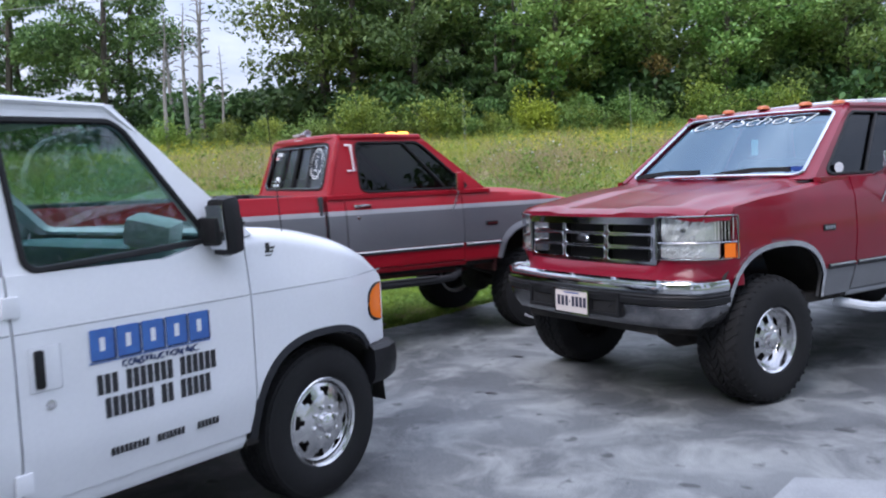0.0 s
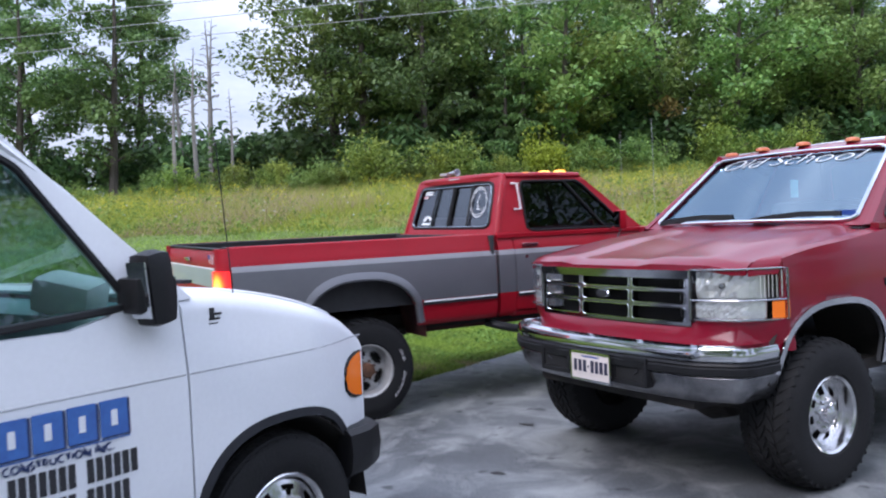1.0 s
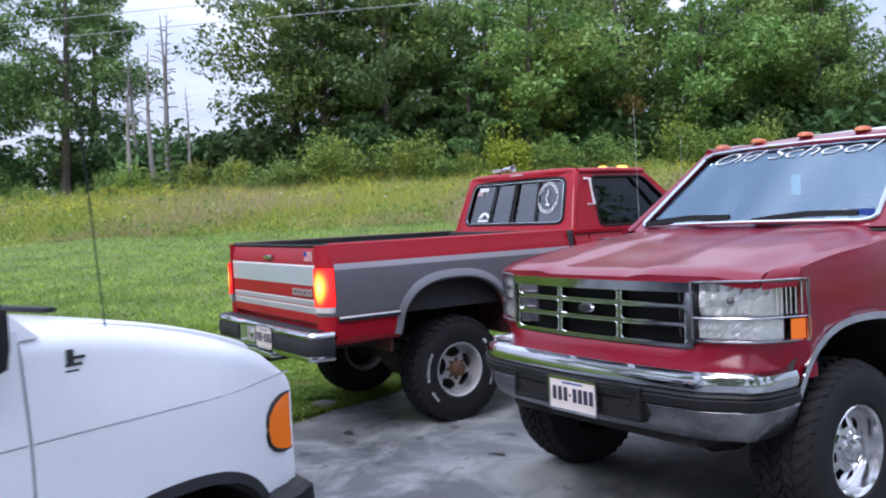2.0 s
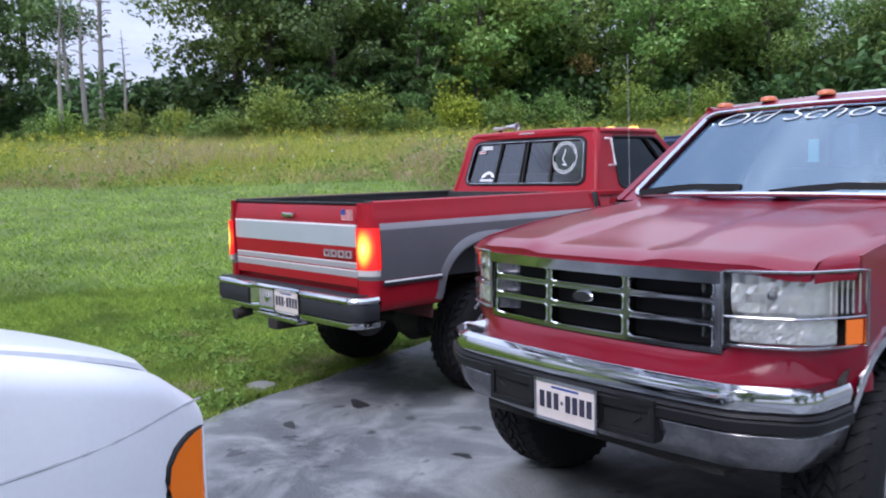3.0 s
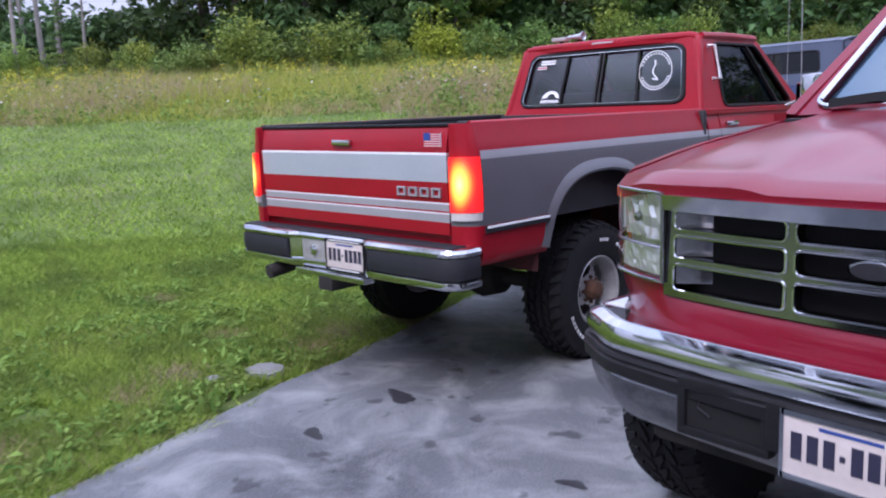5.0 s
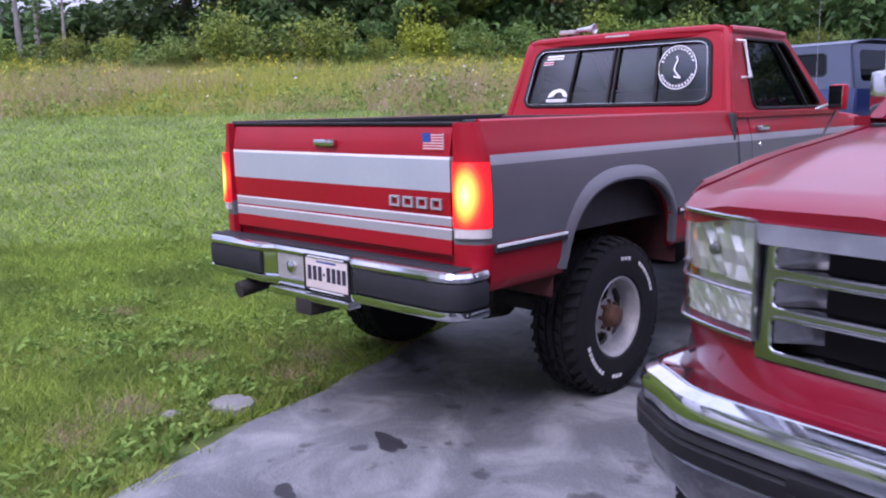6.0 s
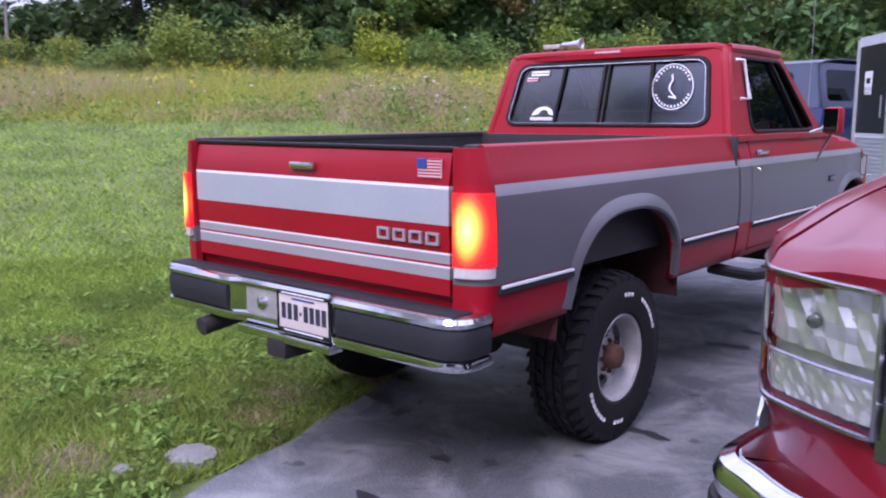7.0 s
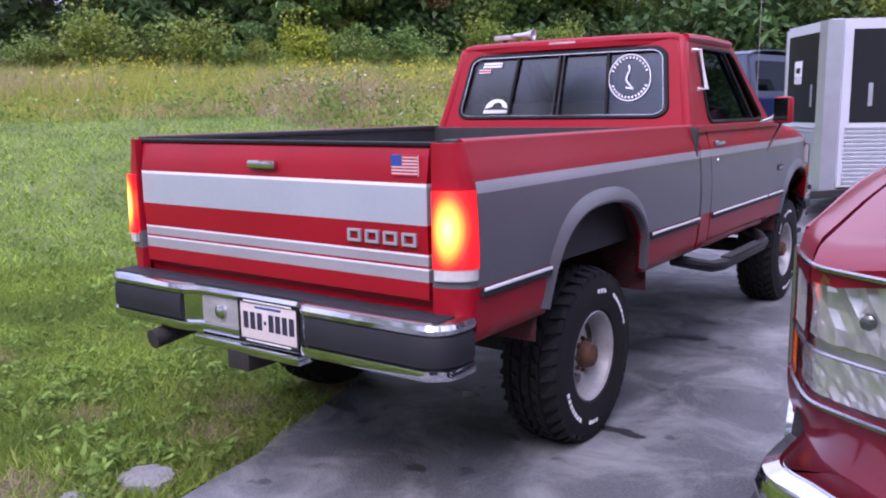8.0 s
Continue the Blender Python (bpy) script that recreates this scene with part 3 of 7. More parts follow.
# ---- wheels ----
def make_wheel(parent, name, at, r, width, side, rim_style, rim_r, lugs=30, rows=4, lug=0.012, lettering=False, spare_rot=0.0):
    """A wheel with its axle along x; side = +1: its outer face looks to +x."""
    w = width / 2
    bm = bmesh.new()
    rr = r - lug
    lathe(bm, [(rim_r * 0.97, -w * 0.80), (rim_r + 0.012, -w * 0.93), (rim_r + 0.45 * (rr - rim_r), -w), (rr - 0.03, -w * 0.93), (rr - 0.006, -w * 0.80), (rr, -w * 0.55), (rr, 0),
               (rr, w * 0.55), (rr - 0.006, w * 0.80), (rr - 0.03, w * 0.93), (rim_r + 0.45 * (rr - rim_r), w), (rim_r + 0.012, w * 0.93), (rim_r * 0.97, w * 0.80)], "x", 56)
    wheel = part(name, bm, M_RUBBER, parent, "black rubber tyre")
    wheel.location = at
    bm = bmesh.new()
    for k in range(lugs):
        for j in range(rows):
            a = 2 * math.pi * (k + 0.5 * (j % 2)) / lugs
            xc = (-w * 0.78 + (j + 0.5) * 2 * w * 0.78 / rows)
            hw = w * 0.78 / rows * 0.80
            ha = math.pi / lugs * (0.66 if j in (0, rows - 1) else 0.74)
            edge = j in (0, rows - 1)
            out = -1 if j == 0 else 1
            q = []
            for rad in (rr - 0.012, r):
                shrink = 0.86 if rad == r else 1.0
                for sx in (-1, 1):
                    for sa in (-1, 1):
                        x = xc + sx * hw * shrink
                        rad2 = rad
                        if edge and sx == out:
                            x = out * w * (0.93 if rad < r else 0.90)
                            rad2 = rad - (0.030 if rad < r else 0.022)
                        ang = a + sa * ha * shrink + 0.12 * sx * sa * 0.2 + (0.05 if (j % 2) else -0.05) * sx
                        q.append(bm.verts.new((x, rad2 * math.cos(ang), rad2 * math.sin(ang))))
            for f in ((4, 6, 7, 5), (0, 1, 5, 4), (2, 6, 7, 3), (0, 4, 6, 2), (1, 3, 7, 5)):
                bm.faces.new([q[i] for i in f])
    part("tread", bm, M_RUBBER, wheel, smooth=False)
    if lettering:
        bm = bmesh.new()
        rm = rim_r + 0.52 * (rr - rim_r)
        hgt = 0.009
        for a0, n_l in ((0.35, 7), (1.35, 3), (3.5, 7), (4.5, 3)):
            for k in range(n_l):
                a = a0 + k * 0.105
                for part_of in range(2):
                    aa = a + (part_of - 0.5) * 0.042
                    q = []
                    for rad in (rm - hgt, rm + hgt):
                        for d in (-0.008, 0.008):
                            q.append((rad, aa + d))
                    vs = [bm.verts.new((side * (w + xx), rad * math.cos(t), rad * math.sin(t))) for xx in (0.0015, -0.006) for rad, t in q]
                    for f in ((0, 1, 3, 2), (4, 6, 7, 5), (0, 4, 5, 1), (2, 3, 7, 6), (0, 2, 6, 4), (1, 5, 7, 3)):
                        bm.faces.new([vs[i] for i in f])
        part("sidewall_lettering", bm, M_DECAL, wheel, "worn white raised lettering bars", smooth=False)["kind"] = "stuff"
    o = side
    bm = bmesh.new()
    lathe(bm, [(rim_r * 1.02, o * w * 0.86), (rim_r * 0.99, o * w * 0.90), (rim_r * 0.93, o * w * 0.84), (rim_r * 0.90, o * w * 0.55), (rim_r * 0.86, o * w * 0.30),
               (rim_r * 0.84, -o * w * 0.7), (rim_r * 1.0, -o * w * 0.86)], "x", 48)
    face_x = {"alloy": 0.52, "steel": 0.34, "cap": 0.74}[rim_style] * w
    holes, hr, hd = {"alloy": (8, 0.105, 0.60), "steel": (5, 0.17, 0.62), "cap": (8, 0.10, 0.70)}[rim_style]
    # face disc with real holes: rings of quads with gaps
    seg = holes * 8
    radii = [0.88, hd + hr, hd + hr * 0.5, hd, hd - hr * 0.5, hd - hr, 0.30, 0.12]
    xs_ = [face_x * 1.0 - 0.01, face_x - 0.004, face_x, face_x + 0.004, face_x + 0.008, face_x + 0.012, face_x + 0.020, face_x + 0.022]
    rings = [[bm.verts.new((o * x, rim_r * q * math.cos(2 * math.pi * k / seg), rim_r * q * math.sin(2 * math.pi * k / seg))) for k in range(seg)] for q, x in zip(radii, xs_)]
    half = {"alloy": (2, 2, 2, 2), "steel": (2, 3, 3, 2), "cap": (2, 2, 1, 1)}[rim_style]
    for i in range(len(rings) - 1):
        for k in range(seg):
            gap = 1 <= i <= 4 and ((k % 8) - 4 + 0.5) ** 2 < half[i - 1] ** 2
            if not gap:
                bm.faces.new((rings[i][k], rings[i][(k + 1) % seg], rings[i + 1][(k + 1) % seg], rings[i + 1][k]))
    part("rim", bm, {"alloy": M_ALLOY, "steel": M_STEEL, "cap": M_ALLOY}[rim_style], wheel,
         {"alloy": "polished alloy rim with round holes", "steel": "grey painted steel rim", "cap": "silver hubcap with slots"}[rim_style])
    bm = bmesh.new()
    lathe(bm, [(rim_r * 0.86, -o * w * 0.05), (0.01, -o * w * 0.06)], "x", 24)
    part("brake_drum", bm, M_UNDER, wheel)
    bm = bmesh.new()
    if rim_style == "steel":
        lathe(bm, [(rim_r * 0.30, o * (face_x - 0.01)), (rim_r * 0.29, o * (face_x + 0.05)), (rim_r * 0.24, o * (face_x + 0.075)), (rim_r * 0.15, o * (face_x + 0.08)), (0.01, o * (face_x + 0.08))], "x", 20)
    else:
        lathe(bm, [(rim_r * 0.24, o * (face_x)), (rim_r * 0.22, o * (face_x + 0.05)), (rim_r * 0.12, o * (face_x + 0.06)), (0.01, o * (face_x + 0.062))], "x", 20)
    part("hub", bm, M_RUST if rim_style == "steel" else M_ALLOY, wheel, "rusty hub" if rim_style == "steel" else "")
    for k in range(8):
        a = 2 * math.pi * k / 8
        bm = bmesh.new()
        lathe(bm, [(0.011, o * face_x), (0.011, o * (face_x + 0.03)), (0.005, o * (face_x + 0.034))], "x", 6, Matrix.Translation((0, rim_r * 0.36 * math.cos(a), rim_r * 0.36 * math.sin(a))))
        part("lug_nut", bm, M_RUST if rim_style == "steel" else M_ALLOY, wheel)
    wheel.rotation_euler = (spare_rot, 0, 0)
    return wheel


def face_y(x):
    return 4.005 - 0.045 * (x / 0.6) ** 2 - 0.075 * smoothstep(0.58, 0.95, abs(x))


def nose_y(x):
    """How far forward the front reaches at x: swept back round the lamps."""
    return face_y(x) - 0.135 * smoothstep(0.80, 0.945, abs(x)) ** 1.5


# ---- pickup trucks (rear axle of the short one at y = 0, nose to +y) ----
LEVELS = [0.58, 0.64, 0.70, 0.745, 0.79, 0.83, 0.86, 0.895, 0.93, 0.98, 1.04, 1.10, 1.16, 1.205, 1.245, 1.29, 1.33, 1.372]


WIDE = [1.0]


def side_x(z):
    return WIDE[0] * side_x_full(z)


def side_x_full(z):
    """Half width of the body at a height: tucked in below, a crease near the top."""
    if z < 0.8:
        return 0.905 + 0.045 * smoothstep(0.58, 0.8, z)
    if z < 1.2:
        return 0.95 + 0.012 * math.sin((z - 0.8) / 0.4 * math.pi)
    return 0.95 - 0.045 * smoothstep(1.2, 1.40, z)


def arch(y, yc, half, top, low):
    d = abs(y - yc) / half
    return low if d >= 1 else low + (top - low) * (1 - d ** 2.5) ** (1 / 2.2)


def panel_ys(y0, y1, arches):
    ys_ = {y0, y1}
    k = y0
    while k < y1:
        ys_.add(round(k, 3))
        k += 0.12
    for yc, half in arches:
        for i in range(41):
            y = yc - half + 2 * half * i / 40
            if y0 < y < y1:
                ys_.add(y)
        for e in (yc - half - 0.001, yc + half + 0.001):
            if y0 < e < y1:
                ys_.add(e)
    return sorted(ys_)


def taper(y):
    """The wings draw in a little towards the nose."""
    return 0.034 * smoothstep(3.10, 3.67, y)


def body_side(name, parent, s, y0, y1, mats, bands, bottom, ztop=lambda y: 1.372, arches=(), dx=0.0, label="", follow=False):
    """One skin panel of a truck's side, s = +1 or -1, two-toned by height."""
    def low(y):
        z = bottom
        for yc, half, top in arches:
            z = max(z, arch(y, yc, half, top, bottom))
        return z

    def f(y, z):
        if follow and z > 1.0:
            z = 1.0 + (z - 1.0) * (ztop(y) - 1.0) / 0.372
        zz = min(max(z, low(y)), ztop(y))
        return (s * (side_x(zz) + dx - taper(y)), y, zz)

    return grid(name, f, panel_ys(y0, y1, [a[:2] for a in arches]), LEVELS, None, parent, label,
                thick=(-s * 0.035, 0, 0), mats=mats, band=lambda j, i: bands(0.5 * (LEVELS[j] + LEVELS[j + 1])))


def pickup_truck(name, label, m, old):
    """old: the faded two-tone truck; else the shiny one with the long cab."""
    WIDE[0] = 0.970 if old else 1.0
    T = thing(name, label, "pickup truck", m)
    paint = M_RED_OLD if old else M_RED
    cab_back = 1.17 if old else 0.62
    rear_y = 0.0 if old else -0.55
    tw = 0.745 if old else 0.700
    y_r, y_f = (1.345 if old else 0.9), 2.16
    bottom = 0.70 if old else 0.585
    hub_z = 0.388 if old else 0.395
    skins = [paint, M_GREY, M_STRIPE] if old else [paint, M_PEWTER, M_CHROME]
    if old:
        bands = lambda z: 1 if 0.895 < z < 1.205 else (2 if 1.205 < z < 1.245 else 0)
    else:
        bands = lambda z: 1 if z < 0.79 else 0
    fa = (3.36 if old else 3.26, 0.45, 1.02 if old else 0.985)
    ra = (rear_y - 0.055, 0.475, 1.085)
    bed_f, bed_r = cab_back - 0.03, rear_y - 1.09
    hood_z = lambda y: 1.372 - (0.03 if old else 0.060) * smoothstep(2.5, 3.3, y) - (0.135 if old else 0.105) * smoothstep(3.0, 4.05, y) ** 1.4
    for s in (1, -1):
        body_side("bed_side", T, s, bed_r + 0.062, bed_f, skins, bands, bottom, arches=[ra])
        body_side("cab_corner", T, s, cab_back, 1.325, skins, bands, bottom)
        body_side("door_panel", T, s, 1.333, 2.485, skins, bands, bottom + 0.04, dx=0.003)
        body_side("rocker", T, s, 1.30, 2.52, [paint if old else M_PEWTER], lambda z: 0, bottom - 0.01, ztop=lambda y: bottom + 0.035, dx=-0.01)
        body_side("fender", T, s, 2.493, 3.668, skins, bands, bottom + 0.02, ztop=lambda y: hood_z(y) - 0.02, arches=[fa], follow=not old)
        # wheel-arch lips
        for yc, half, top in (fa, ra):
            bm = bmesh.new()
            pts = []
            for i in range(33):
                y = yc - half + 2 * half * i / 32
                z = arch(y, yc, half, top, bottom + 0.02)
                pts.append((s * (side_x(z) + 0.002 - taper(y)), y, z))
            if old:
                sweep(bm, pts, [(s * 0.006, -0.020), (s * 0.004, 0.013), (-s * 0.008, 0.019), (-s * 0.024, 0.014), (-s * 0.042, 0.006), (-s * 0.062, -0.004), (-s * 0.03, -0.012)], up=(s, 0, 0))
            else:
                sweep(bm, pts, [(-0.016, -0.004), (-0.016, 0.010), (0.016, 0.010), (0.016, -0.004)], up=(s, 0, 0))
            part("arch_lip", bm, M_GREY if old else M_CHROME, T, "" if old else "chrome arch trim")
            # inner wheel tub
            grid("wheel_well", lambda a, x: (s * x, yc + 1.02 * half * math.cos(a) * 1.12, 0.60 + (top - 0.55) * math.sin(a) ** 0.8),
                 [math.pi * i / 14 for i in range(15)], [0.48, 0.90], M_UNDER_RED if old else M_UNDER, T, thick=(0, 0, 0.01))
        # trim strips along the sides
        zs = 0.875 if old else 0.80
        spans = ((bed_r + 0.07, ra[0] - ra[1] - 0.01), (ra[0] + ra[1] + 0.03, bed_f - 0.01), (1.345, 2.47), (2.50, fa[0] - fa[1] - 0.02))
        for y0, y1 in spans:
            bm = bmesh.new()
            box(bm, s * (side_x(zs) - 0.002) if s > 0 else s * (side_x(zs) + 0.014), s * (side_x(zs) + 0.014) if s > 0 else s * (side_x(zs) - 0.002), y0, y1, zs - 0.018, zs + 0.018, 0.005)
            part("side_moulding", bm, M_PAD, T)
            bm = bmesh.new()
            box(bm, *sorted((s * (side_x(zs) + 0.010), s * (side_x(zs) + 0.017))), y0 + 0.004, y1 - 0.004, zs + 0.004, zs + 0.016, 0.002)
            part("moulding_insert", bm, M_CHROME if not old else M_DECAL, T, "bright moulding insert")
        # upper cab side with its window
        c = [(s * (0.842 if old else 0.862), cab_back if not old else 1.20, 1.368), (s * (0.85 if old else 0.862), 2.80, 1.368), (s * tw, 2.16, 1.862), (s * tw, y_r, 1.862)]
        S = bilinear(c)
        if old:
            hole = [(0.20 + 0.70 * u - 0.0 * v, v) for u, v in rounded(0, 0.045, 1, 0.90, 0.07, 0.10)]
        else:
            hole = [(0.45 + 0.505 * u, v) for u, v in rounded(0, 0.045, 1, 0.90, 0.07, 0.10)]
        framed("cab_side_frame", S, hole, paint, T, (-s * 0.045, 0, 0))
        pane("door_glass", S, hole, M_GLASS_DARK, T, (-s * 0.016, 0, 0), "dark tinted door glass")
        bead("window_seal", S, hole, 0.011, M_BLACK, T)
        u0 = 0.72
        tube("vent_bar", [S(u0 + 0.02, 0.05), S(u0, 0.88)], 0.012, M_BLACK, T)
        if not old:
            hole2 = [(0.08 + 0.28 * u, v) for u, v in rounded(0, 0.10, 1, 0.86, 0.12, 0.12)]
            pane("quarter_glass", S, hole2, M_GLASS_DARK, T, (s * 0.004, 0, 0))
        # belt ledge between the side skin and the cab frame
        grid("belt_ledge", lambda y, k: (s * (0.905 - 0.05 * k), y, 1.372 + 0.004 * k), [cab_back, 1.8, 2.49, 2.80], [0.0, 1.0], paint, T, thick=(0, 0, -0.03))
        # door handle, mirror
        bm = bmesh.new()
        box(bm, *sorted((s * (side_x(1.27) - 0.004), s * (side_x(1.27) + 0.022))), 1.40, 1.56, 1.262, 1.292, 0.008)
        part("door_handle", bm, M_CHROME, T, "chrome door handle")
        bm = bmesh.new()
        lathe(bm, [(0.016, s * (side_x(1.17) - 0.002)), (0.014, s * (side_x(1.17) + 0.006)), (0.004, s * (side_x(1.17) + 0.007))], "x", 12, Matrix.Translation((0, 1.44, 1.18)))
        part("door_lock", bm, M_CHROME, T)
        my_ = 2.38 if old else 2.20
        mirror = tube("mirror_arm", [(s * 0.90, my_ - 0.01, 1.375), (s * 0.97, my_, 1.40), (s * 1.01, my_, 1.44)], 0.012, M_CHROME, T, "chrome mirror arm")
        tube("mirror_brace", [(s * 0.95, my_ - 0.02, 1.19), (s * 1.03, my_, 1.37)], 0.008, M_CHROME, mirror)
        bm = bmesh.new()
        box(bm, -0.058, 0.058, -0.035, 0.03, -0.085, 0.085, 0.024, pose(s * 1.04, my_, 1.45, 0, 0, -s * 14))
        part("mirror_head", bm, paint if old else M_CHROME, mirror, "" if old else "chrome door mirror")
        bm = bmesh.new()
        box(bm, -0.048, 0.048, -0.041, -0.037, -0.074, 0.074, 0.0, pose(s * 1.04, my_, 1.45, 0, 0, -s * 14))
        part("mirror_glass", bm, M_CHROME, mirror)
        # fender badge
        bm = bmesh.new()
        box(bm, *sorted((s * (side_x(1.06) - 0.002), s * (side_x(1.06) + 0.006))), 2.73, 2.86, 1.035, 1.075, 0.003)
        bd = part("fender_badge", bm, M_BLACK, T, "small black and chrome fender badge")
        for k in range(4):
            bm = bmesh.new()
            box(bm, *sorted((s * (side_x(1.06) + 0.004), s * (side_x(1.06) + 0.010))), 2.745 + 0.028 * k, 2.762 + 0.028 * k, 1.044, 1.066, 0.0)
            part("badge_bar", bm, M_CHROME, bd)
        # running board
        bm = bmesh.new()
        sweep(bm, [(s * 0.80, 1.10, bottom - 0.05), (s * 0.90, 1.17, bottom - 0.075), (s * 0.965, 1.27, bottom - 0.10), (s * 0.985, 1.42, bottom - 0.11), (s * 0.985, 1.8, bottom - 0.11), (s * 0.985, 2.18, bottom - 0.11), (s * 0.965, 2.33, bottom - 0.10), (s * 0.90, 2.43, bottom - 0.075), (s * 0.80, 2.50, bottom - 0.05)], circle(0.034, 10))
        step = part("step_bar", bm, M_BLACK if old else M_ALU, T, "black side step bar" if old else "pale side step bar")
        bm = bmesh.new()
        box(bm, *sorted((s * 0.955, s * 1.015)), 1.46, 2.14, bottom - 0.081, bottom - 0.070, 0.004)
        part("step_pad", bm, M_LINER, step, "ribbed black tread pad")
        # wheels
    # roof
    grid("roof", lambda u, v: ((tw + 0.006) * (2 * u - 1) * (1 - 0.05 * abs(2 * v - 1) ** 8), (y_r + 0.012) + (y_f - y_r + 0.003) * v + 0.05 * (1 - (2 * u - 1) ** 2) * (2 * v - 1),
                               1.862 + 0.050 * (1 - abs(2 * u - 1) ** 3.2) * (1 - abs(2 * v - 1) ** 4) ** 0.6),
         [k / 16 for k in range(17)], [k / 14 for k in range(15)], paint, T, thick=(0, 0, -0.03))
    # rounded rim of the roof and rear corners
    bm = bmesh.new()
    cb_ = 1.20 if old else cab_back
    bw = 0.842 if old else 0.862
    rim = [(-bw + 0.022, cb_ + 0.022, 1.36), (-(bw + tw) / 2 + 0.022, (y_r + cb_) / 2 + 0.022, 1.61), (-tw + 0.016, y_r + 0.018, 1.826), (-tw + 0.035, y_r + 0.024, 1.852), (-tw + 0.08, y_r + 0.026, 1.864)]
    rim = rim + [(x, y_r + 0.018 - 0.02 * (1 - (x / 0.7) ** 2), 1.866) for x in (-0.4, -0.2, 0.0, 0.2, 0.4)] + [(-a, b, c_) for a, b, c_ in reversed(rim)]
    sweep(bm, rim, circle(0.030, 10))
    part("rear_cab_rim", bm, paint, T)
    for s in (1, -1):
        bm = bmesh.new()
        sweep(bm, [(s * (tw - 0.010), y_r + 0.03, 1.858), (s * (tw - 0.002), (y_r + y_f) / 2, 1.864), (s * (tw - 0.010), y_f, 1.858)], circle(0.026, 8))
        part("drip_rail", bm, paint, T)
    # rear wall of the cab with its sliding window
    cb = 1.20 if old else cab_back
    back = bilinear([(-0.842 if old else -0.862, cb, 1.35), (0.842 if old else 0.862, cb, 1.35), (tw + 0.005, y_r, 1.862), (-tw - 0.005, y_r, 1.862)])
    bhole = rounded(0.075, 0.15, 0.925, 0.90, 0.05, 0.11)
    framed("cab_rear_panel", back, bhole, paint, T, (0, 0.04, 0))
    pane("rear_window", back, bhole, M_GLASS_REAR, T, (0, 0.015, 0), "smoked sliding rear window with stickers")
    bead("rear_seal", back, bhole, 0.014, M_BLACK, T)
    bead("rear_seal_trim", back, rounded(0.085, 0.172, 0.915, 0.878, 0.045, 0.10), 0.004, M_CHROME, T, (0, -0.010, 0))
    for u in (0.30, 0.49, 0.51, 0.70):
        tube("window_divider", [back(u, 0.155), back(0.5 + (u - 0.5) * 0.99, 0.89)], 0.010, M_BLACK, T)
    # lower cab wall and floor pan
    bm = bmesh.new()
    box(bm, -0.86, 0.86, cab_back + 0.01, cab_back + 0.04, bottom + 0.02, 1.37)
    part("cab_lower_wall", bm, paint, T)
    bm = bmesh.new()
    box(bm, -0.86, 0.86, cab_back + 0.03, 2.9, bottom - 0.02, bottom + 0.04)
    part("cab_floor", bm, M_UNDER, T)
    # windscreen
    ws = bilinear([(-0.845, 2.79, 1.362), (0.845, 2.79, 1.362), (tw + 0.005, 2.145, 1.868), (-tw - 0.005, 2.145, 1.868)])
    wsurf = lambda u, v: ws(u, v) + Vector((0, 0.075 * (1 - (2 * u - 1) ** 2), 0.012 * (1 - (2 * u - 1) ** 2)))
    whole = rounded(0.05, 0.04, 0.95, 0.925, 0.05, 0.07, 7)
    framed("windscreen_frame", wsurf, whole, paint, T, (0, -0.03, -0.02))
    grid("windscreen", lambda u, v: wsurf(0.05 + 0.90 * u, 0.04 + 0.885 * v) + Vector((0, -0.012, -0.01)), [k / 14 for k in range(15)], [0, 0.25, 0.5, 0.75, 1], M_GLASS_BLUE, T, "blue-grey windscreen").visible_shadow = False
    wpts = [(u, v) for u, v in rounded(0.05, 0.04, 0.95, 0.925, 0.05, 0.07, 7)]
    wl_ = []
    for (u0, v0), (u1, v1) in zip(wpts, wpts[1:] + wpts[:1]):
        n_ = 8 if abs(u1 - u0) > 0.3 else 1
        wl_ += [(u0 + (u1 - u0) * k / n_, v0 + (v1 - v0) * k / n_) for k in range(n_)]
    bead("windscreen_trim", wsurf, wl_, 0.012, M_CHROME if not old else M_BLACK, T, (0, 0.004, 0.006), "" if old else "bright windscreen trim")
    # bonnet and fender tops
    def hood(u, v):
        x = 2 * u - 1
        y_b, y_e = 2.835 - 0.07 * (1 - x * x), nose_y(abs(x) * 0.842) + 0.012
        y = y_b + (y_e - y_b) * v
        z = hood_z(min(y, 4.05)) + 0.018 * (1 - x * x) + 0.016 * (smoothstep(0.30, 0.42, abs(x)) - 1.6 * smoothstep(0.78, 0.98, abs(x)))
        z -= 0.028 * smoothstep(0.93, 1.0, v) ** 2
        return (x * (0.842 - 0.0 * v), y, z)
    grid("bonnet", hood, [k / 32 for k in range(33)], [k / 24 for k in range(25)], paint, T, thick=(0, 0, -0.03))
    for s in (1, -1):
        def f_top(v, k):
            x = 0.848 + (side_x(1.30) - 0.848) * k
            y = 2.50 + (nose_y(x) + 0.010 - 2.50) * v
            return (s * (0.848 + (side_x(hood_z(y) - 0.02) - taper(y) - 0.848) * k), y, hood_z(y) - 0.006 - 0.016 * k ** 2 - 0.040 * smoothstep(0.95, 1.0, v) ** 2)
        grid("fender_top", f_top, [0, 0.15, 0.3, 0.45, 0.6, 0.75, 0.88, 0.95, 0.975, 1.0], [0, 0.3, 0.6, 0.85, 1.0], paint, T, thick=(0, 0, -0.03))
    bm = bmesh.new()
    box(bm, -0.83, 0.83, 2.72, 2.86, 1.325, 1.352, 0.008)
    part("cowl", bm, M_BLACK, T)
